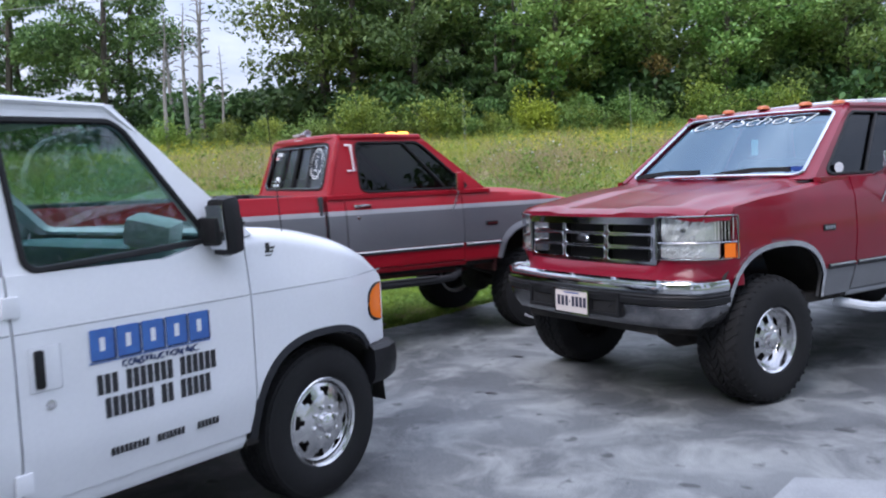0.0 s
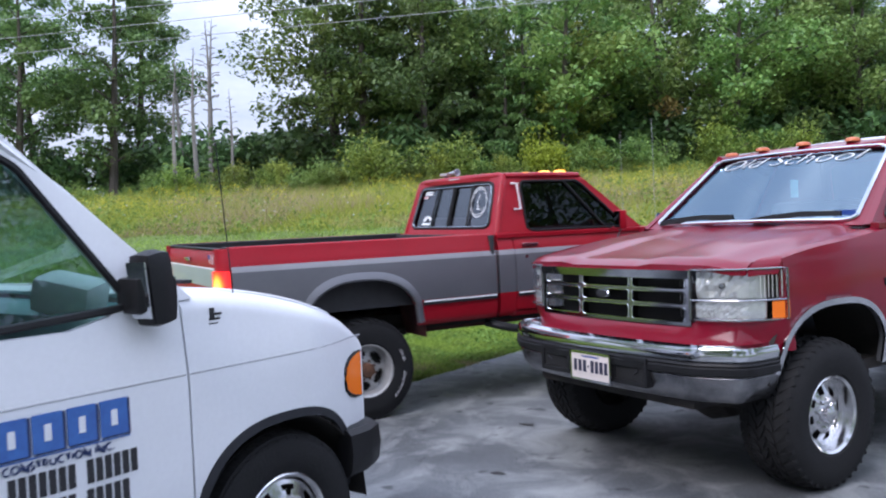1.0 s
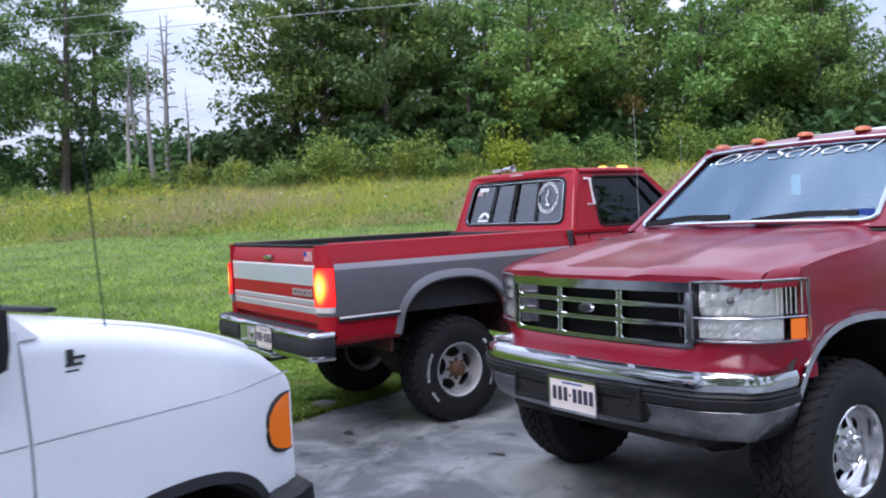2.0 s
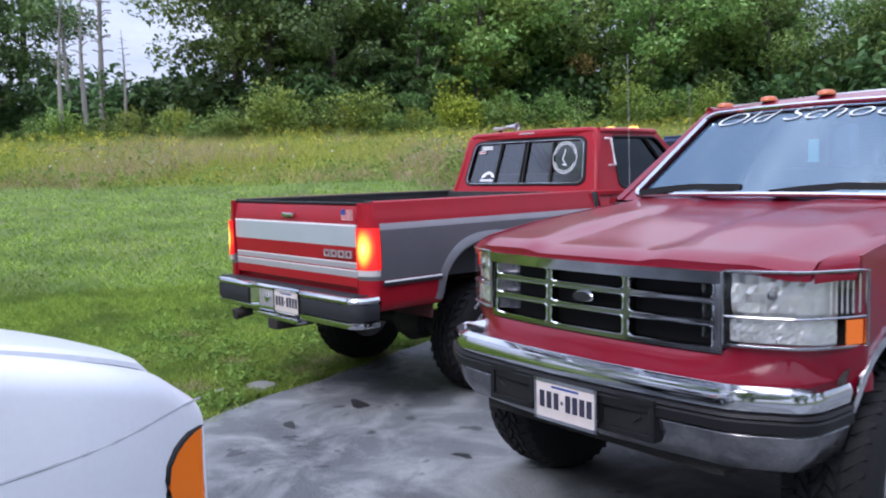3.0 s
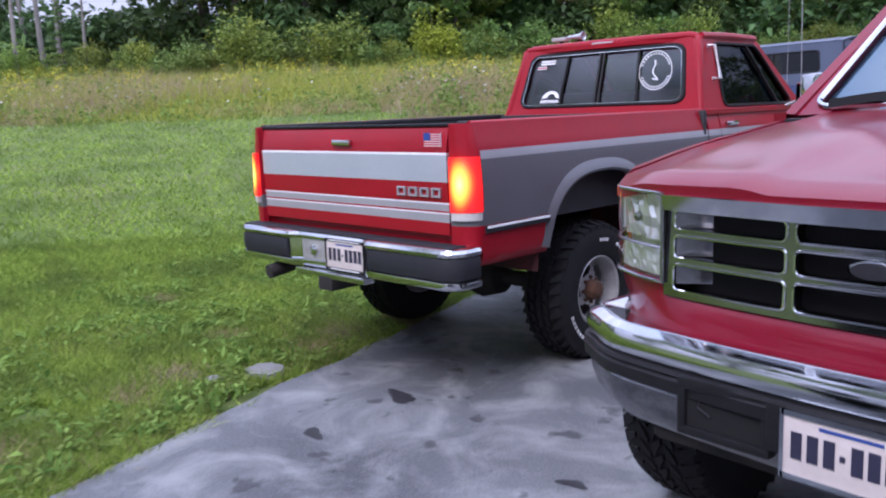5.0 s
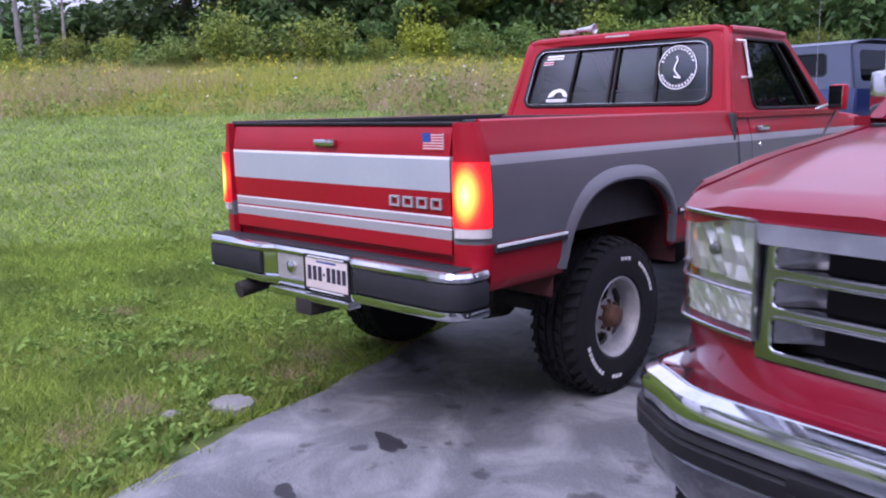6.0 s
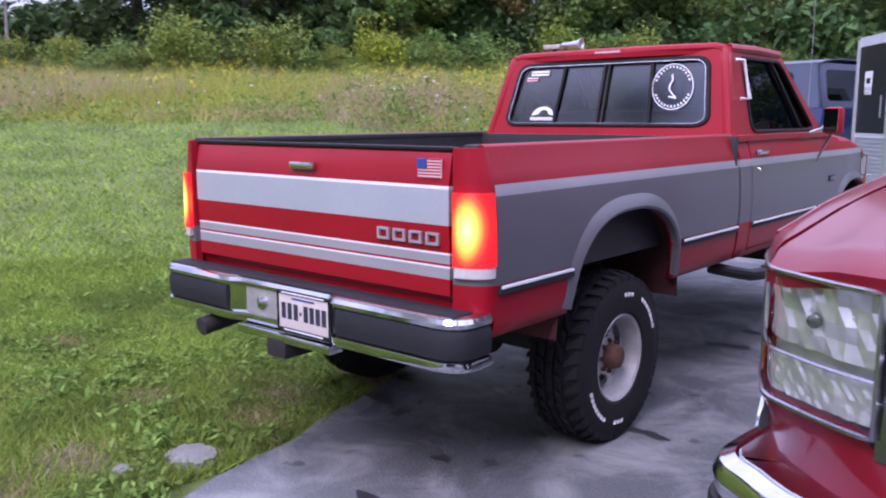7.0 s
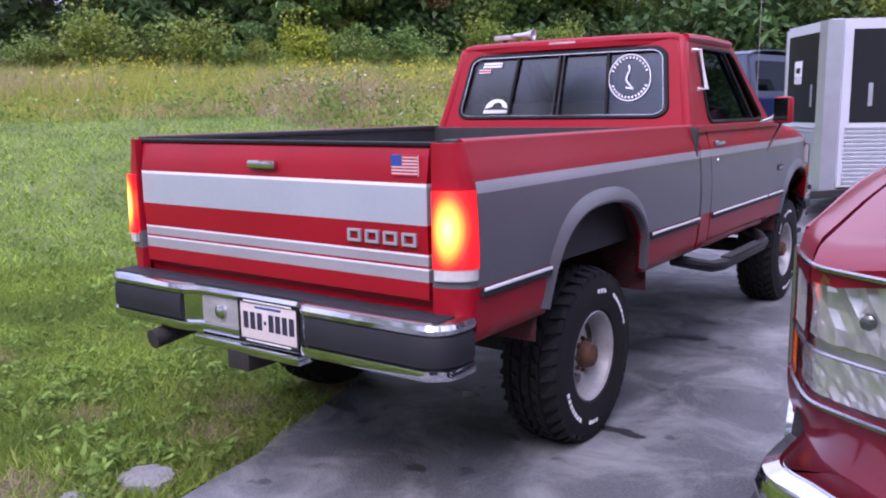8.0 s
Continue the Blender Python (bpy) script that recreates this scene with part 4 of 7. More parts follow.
    # load bed
    bm = bmesh.new()
    box(bm, -0.80, 0.80, bed_r + 0.06, bed_f - 0.05, 0.86, 0.90)
    part("bed_floor", bm, M_LINER, T)
    for s in (1, -1):
        bm = bmesh.new()
        box(bm, *sorted((s * 0.80, s * 0.84)), bed_r + 0.04, bed_f - 0.04, 0.86, 1.36)
        part("bed_inner_wall", bm, M_LINER, T)
        bm = bmesh.new()
        box(bm, *sorted((s * 0.795, s * (0.858 if old else 0.90))), bed_r + 0.03, bed_f, 1.352, 1.382, 0.012)
        part("bed_rail", bm, M_LINER, T, "black rail cap")
        bm = bmesh.new()
        sweep(bm, [(s * (side_x(1.372) - 0.017), bed_r + 0.05, 1.366), (s * (side_x(1.372) - 0.017), bed_f, 1.366)], circle(0.018, 10))
        part("rail_edge", bm, paint, T)
    bm = bmesh.new()
    box(bm, -0.92, 0.92, bed_f - 0.05, bed_f - 0.01, 0.80, 1.37, 0.01)
    part("bed_front_wall", bm, M_LINER, T)
    # sill under the tailgate
    bm = bmesh.new()
    box(bm, -0.86, 0.86, bed_r + 0.03, bed_r + 0.07, 0.74, 0.872, 0.008)
    part("rear_sill", bm, paint, T)
    # tailgate
    tg_y = bed_r + 0.03
    gmats = [paint, M_SILVER, M_STRIPE, M_DECAL]
    gband = {0: 0, 1: 0, 2: 2, 3: 3, 4: 0, 5: 2, 6: 3, 7: 0, 8: 1, 9: 3, 10: 0, 11: 0}
    if not old:
        gband = {k: 0 for k in range(12)}
    gate_bands = [0.845, 0.875, 0.905, 0.945, 0.952, 0.960, 0.992, 1.000, 1.098, 1.226, 1.238, 1.35, 1.362]
    gate = grid("tailgate", lambda x, z: (x, tg_y - 0.048 + 0.006 * smoothstep(0.10, 0.16, abs(z - 1.15)) + 0.022 * smoothstep(1.335, 1.362, z), z),
                [-0.775, -0.76, -0.5, 0, 0.5, 0.76, 0.775], gate_bands, None, T, thick=(0, 0.05, 0), mats=gmats, band=lambda j, i: gband[j])
    bm = bmesh.new()
    box(bm, -0.78, 0.78, tg_y - 0.035, tg_y + 0.012, 1.360, 1.374, 0.005)
    part("tailgate_cap", bm, M_BLACK, T)
    bm = bmesh.new()
    box(bm, -0.075, 0.075, tg_y - 0.066, tg_y - 0.040, 1.268, 1.300, 0.008)
    part("tailgate_handle", bm, M_CHROME, gate, "chrome tailgate handle")
    for s in (1, -1):
        # corner posts and lamps
        grid("bed_corner", lambda a, z: (s * (0.800 + (side_x(z) - 0.800) * math.sin(a)), tg_y + 0.0 - 0.055 * math.cos(a) + 0.03 * (1 - math.cos(a)), z),
             [math.pi / 2 * k / 6 for k in range(7)], [0.77, 0.86, 0.895, 0.97, 1.05, 1.14, 1.205, 1.245, 1.30, 1.372], None, T, thick=(-s * 0.01, 0.03, 0),
             mats=[paint, M_GREY, M_STRIPE], band=lambda j, i: (1 if j in (2,) else 0) if old else 0)
        lamp = grid("tail_lamp", lambda a, z: (s * (0.800 + (side_x(z) - 0.800) * math.sin(a)) + s * 0.006 * math.sin(a), tg_y - 0.068 * math.cos(a) + 0.03 * (1 - math.cos(a)) - 0.006, z),
             [math.pi / 2 * (0.06 + 0.80 * k / 8) for k in range(9)], [0.962, 0.968, 0.99, 1.05, 1.12, 1.19, 1.212, 1.218], M_TAIL if old else M_DECAL_RED, T, "lit red tail lamp" if old else "red tail lamp", thick=(0, 0.02, 0))
        grid("reverse_lens", lambda a, z: (s * (0.800 + (side_x(z) - 0.800) * math.sin(a)) + s * 0.005 * math.sin(a), tg_y - 0.066 * math.cos(a) + 0.03 * (1 - math.cos(a)) - 0.005, z),
             [math.pi / 2 * (0.08 + 0.76 * k / 6) for k in range(7)], [0.922, 0.94, 0.958], M_LENS_WHITE, T, thick=(0, 0.02, 0))
    # rear bumper: chrome step bumper with a dark pad
    bz0, bz1, by = 0.600, 0.80, bed_r - 0.13
    def bump_path(dy=0.0):
        turn = [(0.905 - 0.085 * (1 - math.cos(radians(a))), by + 0.09 - 0.085 * math.sin(radians(a)) + dy, 0) for a in range(0, 91, 15)]
        end = [(0.905, by + 0.17 + dy, 0)] + turn + [(0.6, by + 0.002 + dy, 0)]
        left = [(-x, y, z) for x, y, z in end] + [(-0.39, by + dy, 0), (-0.375, by + 0.004 + dy, 0), (-0.32, by + 0.031 + dy, 0), (-0.30, by + 0.035 + dy, 0)]
        return left + [(0.24, by + 0.035 + dy, 0), (0.26, by + 0.031 + dy, 0), (0.30, by + 0.004 + dy, 0), (0.315, by + dy, 0)] + end[::-1]
    bm = bmesh.new()
    sweep(bm, [(x, y, 0) for x, y, z in bump_path()], [(0.0, bz0), (0.018, bz0 + 0.008), (0.023, bz0 + 0.024), (0.020, bz0 + 0.042), (0.004, bz0 + 0.048), (0.004, bz1 - 0.044), (0.018, bz1 - 0.038), (0.023, bz1 - 0.022), (0.015, bz1 - 0.006), (0.0, bz1), (-0.06, bz1), (-0.06, bz1 - 0.02), (-0.02, bz0)])
    bump = part("rear_bumper", bm, M_CHROME, T, "chrome step bumper")
    for s in (1, -1):
        bm = bmesh.new()
        p = [q for q in bump_path() if q[0] * s > (0.31 if s > 0 else 0.385)]
        p = sorted(p, key=lambda q: q[0])
        sweep(bm, [(x, y, 0) for x, y, z in p], [(0.002, bz0 + 0.048), (0.012, bz0 + 0.050), (0.018, bz0 + 0.066), (0.019, bz0 + 0.10), (0.018, bz1 - 0.062), (0.012, bz1 - 0.047), (0.002, bz1 - 0.045)])
        part("bumper_pad", bm, M_PAD if old else M_BLACK, bump, "dark rubber bumper pad")
    bm = bmesh.new()
    box(bm, -0.88, 0.88, by + 0.02, bed_r - 0.01, bz1 - 0.012, bz1 + 0.006, 0.004)
    part("bumper_step", bm, M_PAD, bump)
    if old:
        bm = bmesh.new()
        box(bm, -0.31, 0.29, by - 0.03, by + 0.05, bz0 - 0.034, bz0 + 0.004, 0.010)
        part("bumper_lip", bm, M_CHROME, bump)
        plate_at = (0.115, by + 0.005, 0.700)
    else:
        plate_at = (0.0, by + 0.005, 0.70)
    number_plate(T, plate_at, 0)
    bm = bmesh.new()
    box(bm, -0.305, 0.245, by + 0.026, by + 0.034, bz0 + 0.045, bz1 - 0.042, 0.004)
    part("bumper_recess", bm, M_STEEL if old else M_BLACK, bump, "dull grey recess for the number plate")
    bm = bmesh.new()
    lathe(bm, [(0.028, 0.0), (0.03, -0.012), (0.012, -0.02), (0.005, -0.021)], "y", 12, Matrix.Translation((-0.185, by + 0.026, 0.70)))
    part("bumper_bolt", bm, M_CHROME, bump)
    # frame, axles, exhaust, tank
    for s in (1, -1):
        bm = bmesh.new()
        box(bm, *sorted((s * 0.38, s * 0.46)), bed_r + 0.02, 3.95, bottom - 0.10, bottom + 0.04, 0.01)
        part("frame_rail", bm, M_UNDER, T)
        for ya in (rear_y, 3.36 if old else 3.34):
            bm = bmesh.new()
            sweep(bm, [(s * 0.50, ya - 0.62, 0.66), (s * 0.50, ya - 0.3, 0.55), (s * 0.50, ya, 0.50), (s * 0.50, ya + 0.3, 0.55), (s * 0.50, ya + 0.62, 0.66)], [(-0.03, -0.03), (-0.03, 0.03), (0.03, 0.03), (0.03, -0.03)])
            part("leaf_spring", bm, M_UNDER, T)
    for ya in (rear_y, 3.36 if old else 3.34):
        bm = bmesh.new()
        lathe(bm, [(0.01, -0.78), (0.05, -0.78), (0.05, 0.78), (0.01, 0.78)], "x", 12, Matrix.Translation((0, ya, hub_z)))
        lathe(bm, [(0.02, -0.20), (0.11, -0.14), (0.15, 0.0), (0.11, 0.14), (0.02, 0.20)], "x", 14, Matrix.Translation((0.0 if ya < 1 else -0.2, ya, hub_z)))
        part("axle", bm, M_UNDER, T)
    bm = bmesh.new()
    box(bm, -0.55, 0.55, bed_r + 0.10, rear_y - 0.42, 0.62, 0.84, 0.03)
    part("fuel_tank", bm, M_UNDER_RED if old else M_UNDER, T)
    bm = bmesh.new()
    box(bm, -0.36, 0.36, 0.6, 2.9, 0.55, 0.70, 0.05)
    part("underbody", bm, M_UNDER_RED if old else M_UNDER, T)
    bm = bmesh.new()
    box(bm, -0.45, 0.45, 2.95, 3.85, 0.60, 1.12, 0.05)
    part("engine", bm, M_UNDER, T)
    bm = bmesh.new()
    sweep(bm, [(-0.35, 1.0, 0.62), (-0.35, rear_y + 0.3, 0.66), (-0.50, rear_y - 0.5, 0.66), (-0.56, bed_r - 0.17, 0.545)], circle(0.042, 12))
    part("exhaust_pipe", bm, M_UNDER, T)
    bm = bmesh.new()
    box(bm, -0.10, 0.02, by - 0.03, bed_r + 0.15, 0.50, 0.585, 0.008)
    part("tow_hitch", bm, M_UNDER, T)
    # seats and dash inside
    bm = bmesh.new()
    box(bm, -0.72, 0.72, 1.36, 1.55, 1.0, 1.52, 0.06)
    box(bm, -0.72, 0.72, 1.45, 2.0, 0.85, 1.08, 0.06)
    part("bench_seat", bm, M_SEAT, T)
    bm = bmesh.new()
    box(bm, -0.80, 0.80, 2.40, 2.76, 1.10, 1.35, 0.05)
    part("dashboard", bm, M_SEAT if old else M_DASH, T)
    bm = bmesh.new()
    sweep(bm, [(-0.38 + 0.19 * math.cos(2 * math.pi * k / 20), 2.28 - 0.05 * math.sin(2 * math.pi * k / 20), 1.30 + 0.17 * math.sin(2 * math.pi * k / 20)) for k in range(20)], circle(0.014, 6), True, up=(0, 1, 0.3))
    part("steering_wheel", bm, M_BLACK, T)
    # wheels
    wheels = []
    for s in (1, -1):
        for ya in (rear_y, 3.36 if old else 3.325):
            wheels.append(make_wheel(T, "wheel", (s * (0.735 if old else 0.80), ya, hub_z), 0.400 if old else 0.40, 0.29 if old else 0.32, s, "steel" if old else "alloy",
                                     0.201 if old else 0.204, 36 if old else 40, 5, 0.019 if old else 0.012, old, 0.3 * ya))
    front_end(T, old, paint, bottom)
    return T, wheels


def number_plate(parent, at, turn, pitch=0.0):
    """A plate of plain bars; turn 0 looks to -y."""
    m = pose(*at, pitch, 0, turn)
    bm = bmesh.new()
    box(bm, -0.155, 0.155, -0.012, -0.004, -0.080, 0.080, 0.003, m)
    pl = part("number_plate", bm, M_PLATE, parent, "pale number plate with dark bars")
    bm = bmesh.new()
    for x0, x1, z0, z1 in ((-0.158, 0.158, 0.070, 0.083), (-0.158, 0.158, -0.083, -0.070), (-0.162, -0.152, -0.083, 0.083), (0.152, 0.162, -0.083, 0.083)):
        box(bm, x0, x1, -0.016, -0.003, z0, z1, 0.0, m)
    part("plate_frame", bm, M_BLACK if turn == 0 else M_CHROME, pl)
    for k, x in enumerate((-0.122, -0.084, -0.046, 0.016, 0.052, 0.088, 0.124)):
        bm = bmesh.new()
        box(bm, x - 0.013, x + 0.013, -0.0135, -0.0115, -0.032, 0.034, 0.0, m)
        part("plate_bar", bm, M_PLATE_INK, pl, smooth=False)
    for x0, x1, z0, z1, d, mt in ((-0.07, 0.07, 0.051, 0.059, 0.0, M_DECAL_BLUE), (-0.13, 0.13, 0.0735, 0.0795, 0.003, M_DECAL), (-0.12, 0.12, -0.0795, -0.0735, 0.003, M_DECAL), (-0.022, -0.010, -0.008, 0.006, 0.0, M_PLATE_INK)):
        if d and turn:
            continue
        bm = bmesh.new()
        box(bm, x0, x1, -0.0135 - d, -0.0115 - d, z0, z1, 0.0, m)
        part("plate_bar", bm, mt, pl, smooth=False)
    return pl


def front_end(T, old, paint, bottom):
    """Grille, lamps, valance and bumper; face_y gives the sweep of the nose."""
    zb, zt = 0.893, 1.182
    # near-black sheets behind the openings: the cavity's shade put into their colour
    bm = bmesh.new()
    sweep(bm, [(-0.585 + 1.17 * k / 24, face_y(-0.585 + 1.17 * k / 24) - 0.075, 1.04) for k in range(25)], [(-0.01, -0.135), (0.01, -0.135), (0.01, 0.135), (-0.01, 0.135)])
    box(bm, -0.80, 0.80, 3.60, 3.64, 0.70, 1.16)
    part("cavity_shade_sheet", bm, M_VOID, T)
    # chrome grille shell
    bm = bmesh.new()
    xs_ = [-0.585 + 1.17 * k / 24 for k in range(25)]
    sweep(bm, [(x, face_y(x) - 0.004, zt - 0.022) for x in xs_], [(-0.02, -0.024), (0.018, -0.024), (0.026, -0.018), (0.023, -0.008), (0.014, 0.004), (0.0, 0.012), (-0.03, 0.020)])
    grille = part("grille", bm, M_CHROME, T, "chrome grille with dark openings")
    # near-black strip added for the shaded gap between bonnet and grille
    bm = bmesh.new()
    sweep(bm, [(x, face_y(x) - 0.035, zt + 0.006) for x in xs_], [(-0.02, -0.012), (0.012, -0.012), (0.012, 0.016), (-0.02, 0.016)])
    part("bonnet_gap_shade", bm, M_VOID, T)
    # stamped plate with nine round-cornered openings
    xe, ze = (-0.590, -0.20, 0.20, 0.590), (zb, 0.995, 1.075, zt - 0.040)
    for a in range(3):
        for b in range(3):
            def cell(u, v, xa=xe[a], xb=xe[a + 1], za=ze[b], zc=ze[b + 1]):
                x = xa + (xb - xa) * u
                return Vector((x, face_y(x) + 0.010 - 0.012 * (za + (zc - za) * v - zb) / (zt - zb), za + (zc - za) * v))
            w, h = xe[a + 1] - xe[a], ze[b + 1] - ze[b]
            lo_u, hi_u = (0.034 if a == 0 else 0.012) / w, 1 - (0.034 if a == 2 else 0.012) / w
            lo_v, hi_v = (0.020 if b == 0 else 0.009) / h, 1 - (0.006 if b == 2 else 0.009) / h
            hole = rounded(lo_u, lo_v, hi_u, hi_v, 0.016 / w, 0.016 / h)
            rim_out = []
            for k, (u, v) in enumerate(hole):
                cr = ((1, 1), (0, 1), (0, 0), (1, 0))[k // 6]
                t = (k % 6) / 5 if k // 6 in (0, 2) else 1 - (k % 6) / 5
                rim_out.append((cr[0], v) if t < 0.34 else (u, cr[1]) if t > 0.66 else cr)
            dense, edge = [], []
            for k in range(24):
                (u0, v0), (u1, v1), (p0, q0), (p1, q1) = hole[k], hole[(k + 1) % 24], rim_out[k], rim_out[(k + 1) % 24]
                n_ = 8 if abs(u1 - u0) > 0.3 else 1
                dense += [(u0 + (u1 - u0) * j / n_, v0 + (v1 - v0) * j / n_) for j in range(n_)]
                edge += [(p0 + (p1 - p0) * j / n_, q0 + (q1 - q0) * j / n_) for j in range(n_)]
            framed("grille_opening", cell, dense, M_GRILLE, grille, (0, -0.045, 0), outer=edge)
            bead("opening_rim", cell, dense, 0.0042, M_CHROME, grille, (0, 0.001, 0))
    for sg in (-1, 1):
        for z0, z1 in ((0.928, 0.984), (1.006, 1.064), (1.086, 1.136)):
            # bowed satin cheek at the outer end of each opening
            bm = bmesh.new()
            sweep(bm, [(sg * (0.555 - 0.13 * k / 12), face_y(0.5) - 0.012 - 0.055 * math.sin(k / 12 * math.pi * 0.62), 0.5 * (z0 + z1)) for k in range(13)],
                  [(-0.003, -0.5 * (z1 - z0)), (0.003, -0.5 * (z1 - z0)), (0.003, 0.5 * (z1 - z0)), (-0.003, 0.5 * (z1 - z0))])
            part("grille_cheek", bm, M_DARK_METAL, grille)
    # oval emblem, drawn plain
    bm = bmesh.new()
    lathe(bm, [(0.055, 0.0), (0.055, 0.012), (0.048, 0.018), (0.005, 0.019)], "y", 28, Matrix.Translation((0, face_y(0) + 0.004, 1.04)) @ Matrix.Diagonal((1, 1, 0.42, 1)))
    em = part("emblem", bm, M_CHROME, grille, "plain oval emblem")
    bm = bmesh.new()
    lathe(bm, [(0.046, 0.0), (0.046, 0.004), (0.005, 0.005)], "y", 28, Matrix.Translation((0, face_y(0) + 0.021, 1.04)) @ Matrix.Diagonal((1, 1, 0.42, 1)))
    part("emblem_field", bm, M_SIGN_BLACK, em)
    # headlamps
    for s in (1, -1):
        hx = [0.592 + 0.341 * k / 20 for k in range(21)]
        def hy(x):
            return nose_y(x + 0.011 * smoothstep(0.70, 0.93, x)) + 0.010 - 0.045 * smoothstep(0.895, 0.933, x) ** 1.5
        lamp = grid("headlamp", lambda x, z: (s * x, hy(x) - 0.055, z), hx[:17], [0.93, 0.985, 1.03, 1.08, 1.13, 1.18], M_REFLECTOR, T, "headlamp with clear lens and silver reflector", thick=(0, -0.02, 0))
        for nm, z0, z1, mt in (("main_lens", 1.032, 1.178, M_LENS), ("parking_lens", 0.934, 1.022, M_LENS)):
            grid(nm, lambda x, z: (s * x, hy(x) + 0.006 * math.sin((z - z0) / (z1 - z0) * math.pi), z), hx if nm == "main_lens" else hx[:18], [z0 + (z1 - z0) * k / 5 for k in range(6)], mt, lamp)
        grid("amber_corner", lambda x, z: (s * x, hy(x), z), hx[18:], [0.934, 0.955, 0.985, 1.018], M_AMBER, lamp, "amber corner lens", thick=(0, -0.008, 0))
        for k in range(7):
            x = 0.872 + 0.009 * k
            bm = bmesh.new()
            sweep(bm, [(s * x, hy(x) - 0.006, 1.04), (s * x, hy(x) - 0.006, 1.172)], circle(0.0025, 5), up=(0, 1, 0))
            part("lens_rib", bm, M_LENS_WHITE, lamp)
        rf = random.Random(17)
        jit = {}
        def facet(x, z):
            d = jit.setdefault((round(x, 3), round(z, 3)), rf.uniform(-0.007, 0.007))
            return (s * x, hy(x) - 0.032 + d, z)
        grid("reflector_facets", facet, [0.605 + 0.021 * k for k in range(13)], [1.040, 1.072, 1.104, 1.136, 1.170], M_REFLECTOR, lamp, "faceted mirror reflector", thick=(0, -0.004, 0), smooth=False)
        def sparkle(x, z):
            d = jit.setdefault((round(x, 4), round(z, 4)), rf.uniform(-0.0032, 0.0032))
            return (s * x, hy(x) - 0.020 + d, z)
        grid("parking_facets", sparkle, [0.605 + 0.0105 * k for k in range(27)], [0.940 + 0.0125 * k for k in range(7)], M_REFLECTOR, lamp, "fine diamond-cut reflector", thick=(0, -0.004, 0), smooth=False)
        bm = bmesh.new()
        lathe(bm, [(0.016, 0.0), (0.014, 0.03), (0.004, 0.036)], "y", 10, Matrix.Translation((s * 0.73, hy(0.73) - 0.045, 1.10)))
        part("bulb", bm, M_DARK_METAL, lamp)
        # dark joint between lamp and grille
        bm = bmesh.new()
        box(bm, *sorted((s * 0.588, s * 0.598)), hy(0.594) - 0.05, hy(0.594) - 0.004, 0.915, 1.185)
        part("lamp_joint", bm, M_BLACK, lamp)
        # bright bezel
        bm = bmesh.new()
        loop = [(s * x, hy(x) + 0.006, 1.182) for x in hx] + [(s * x, hy(x) + 0.006, 0.928) for x in reversed(hx)]
        sweep(bm, loop, circle(0.006, 6), True, up=(0, 1, 0))
        part("lamp_bezel", bm, M_CHROME_DULL, lamp)
        bm = bmesh.new()
        sweep(bm, [(s * x, hy(x) + 0.002, 1.027) for x in hx], circle(0.0045, 6))
        part("lens_divider", bm, M_CHROME_DULL, lamp)
    # painted valance under the lamps
    grid("valance", lambda x, z: (x * (1 - 0.016 * smoothstep(0.70, 0.945, abs(x))), nose_y(x) + (0.03 - 0.075 * smoothstep(0.50, 0.85, abs(x))) * (1 - smoothstep(0.80, 0.92, z)), min(z, 0.888) if abs(x) < 0.60 else z), [-0.945 + 1.89 * k / 30 for k in range(31)],
         [0.765, 0.80, 0.84, 0.88, 0.905, 0.93], paint, T, thick=(0, -0.04, 0))
    # front bumper
    z0, z1 = 0.525, 0.815
    def bumper_y(x):
        return 4.100 - 0.085 * (x / 0.9) ** 2 - 0.10 * smoothstep(0.62, 0.90, abs(x)) ** 1.4
    half = [(0.787 * k / 20, bumper_y(0.787 * k / 20), 0) for k in range(1, 21)]
    ye = bumper_y(0.787) - 0.01
    half += [(0.787 + 0.085 * math.sin(radians(a)), ye - 0.105 * (1 - math.cos(radians(a))), 0) for a in range(30, 91, 10)]
    half += [(0.874, ye - 0.16, 0), (0.874, ye - 0.26, 0)]
    path = [(-x, y, z) for x, y, z in reversed(half)] + [(0.0, 4.100, 0)] + half
    bm = bmesh.new()
    sweep(bm, list(reversed(path)), [(0.0, z1), (0.030, z1 - 0.012), (0.042, z1 - 0.038), (0.036, z1 - 0.074), (0.026, z1 - 0.080), (0.026, 0.668), (-0.03, 0.668), (-0.03, z1 - 0.02)])
    bump = part("front_bumper", bm, M_CHROME, T, "chrome front bumper")
    # lower band in darker metal: chrome's dark ground reflection put into the colour
    bm = bmesh.new()
    sweep(bm, list(reversed(path)), [(0.024, 0.666), (0.030, 0.655), (0.024, 0.62), (0.008, 0.575), (-0.022, 0.536), (-0.032, z0), (-0.05, z0), (-0.03, 0.666)])
    part("bumper_lower_band", bm, M_DARK_METAL, bump, "lower bumper band, dark ground reflection put into its colour")
    bm = bmesh.new()
    sweep(bm, list(reversed(path)), [(0.024, z1 - 0.080), (0.044, z1 - 0.085), (0.049, z1 - 0.095), (0.041, z1 - 0.102), (0.049, z1 - 0.110), (0.047, 0.672), (0.024, 0.664)])
    part("bumper_pad", bm, M_PAD if old else M_BLACK, bump, "black rubber bumper pad")
    bm = bmesh.new()
    sweep(bm, list(reversed([(x, y - 0.02, 0) for x, y, z in path])), [(0.0, z1 - 0.004), (-0.16, z1 - 0.03), (-0.16, z1 - 0.04), (0.0, z1 - 0.02)])
    part("bumper_top_cover", bm, M_CHROME, bump)
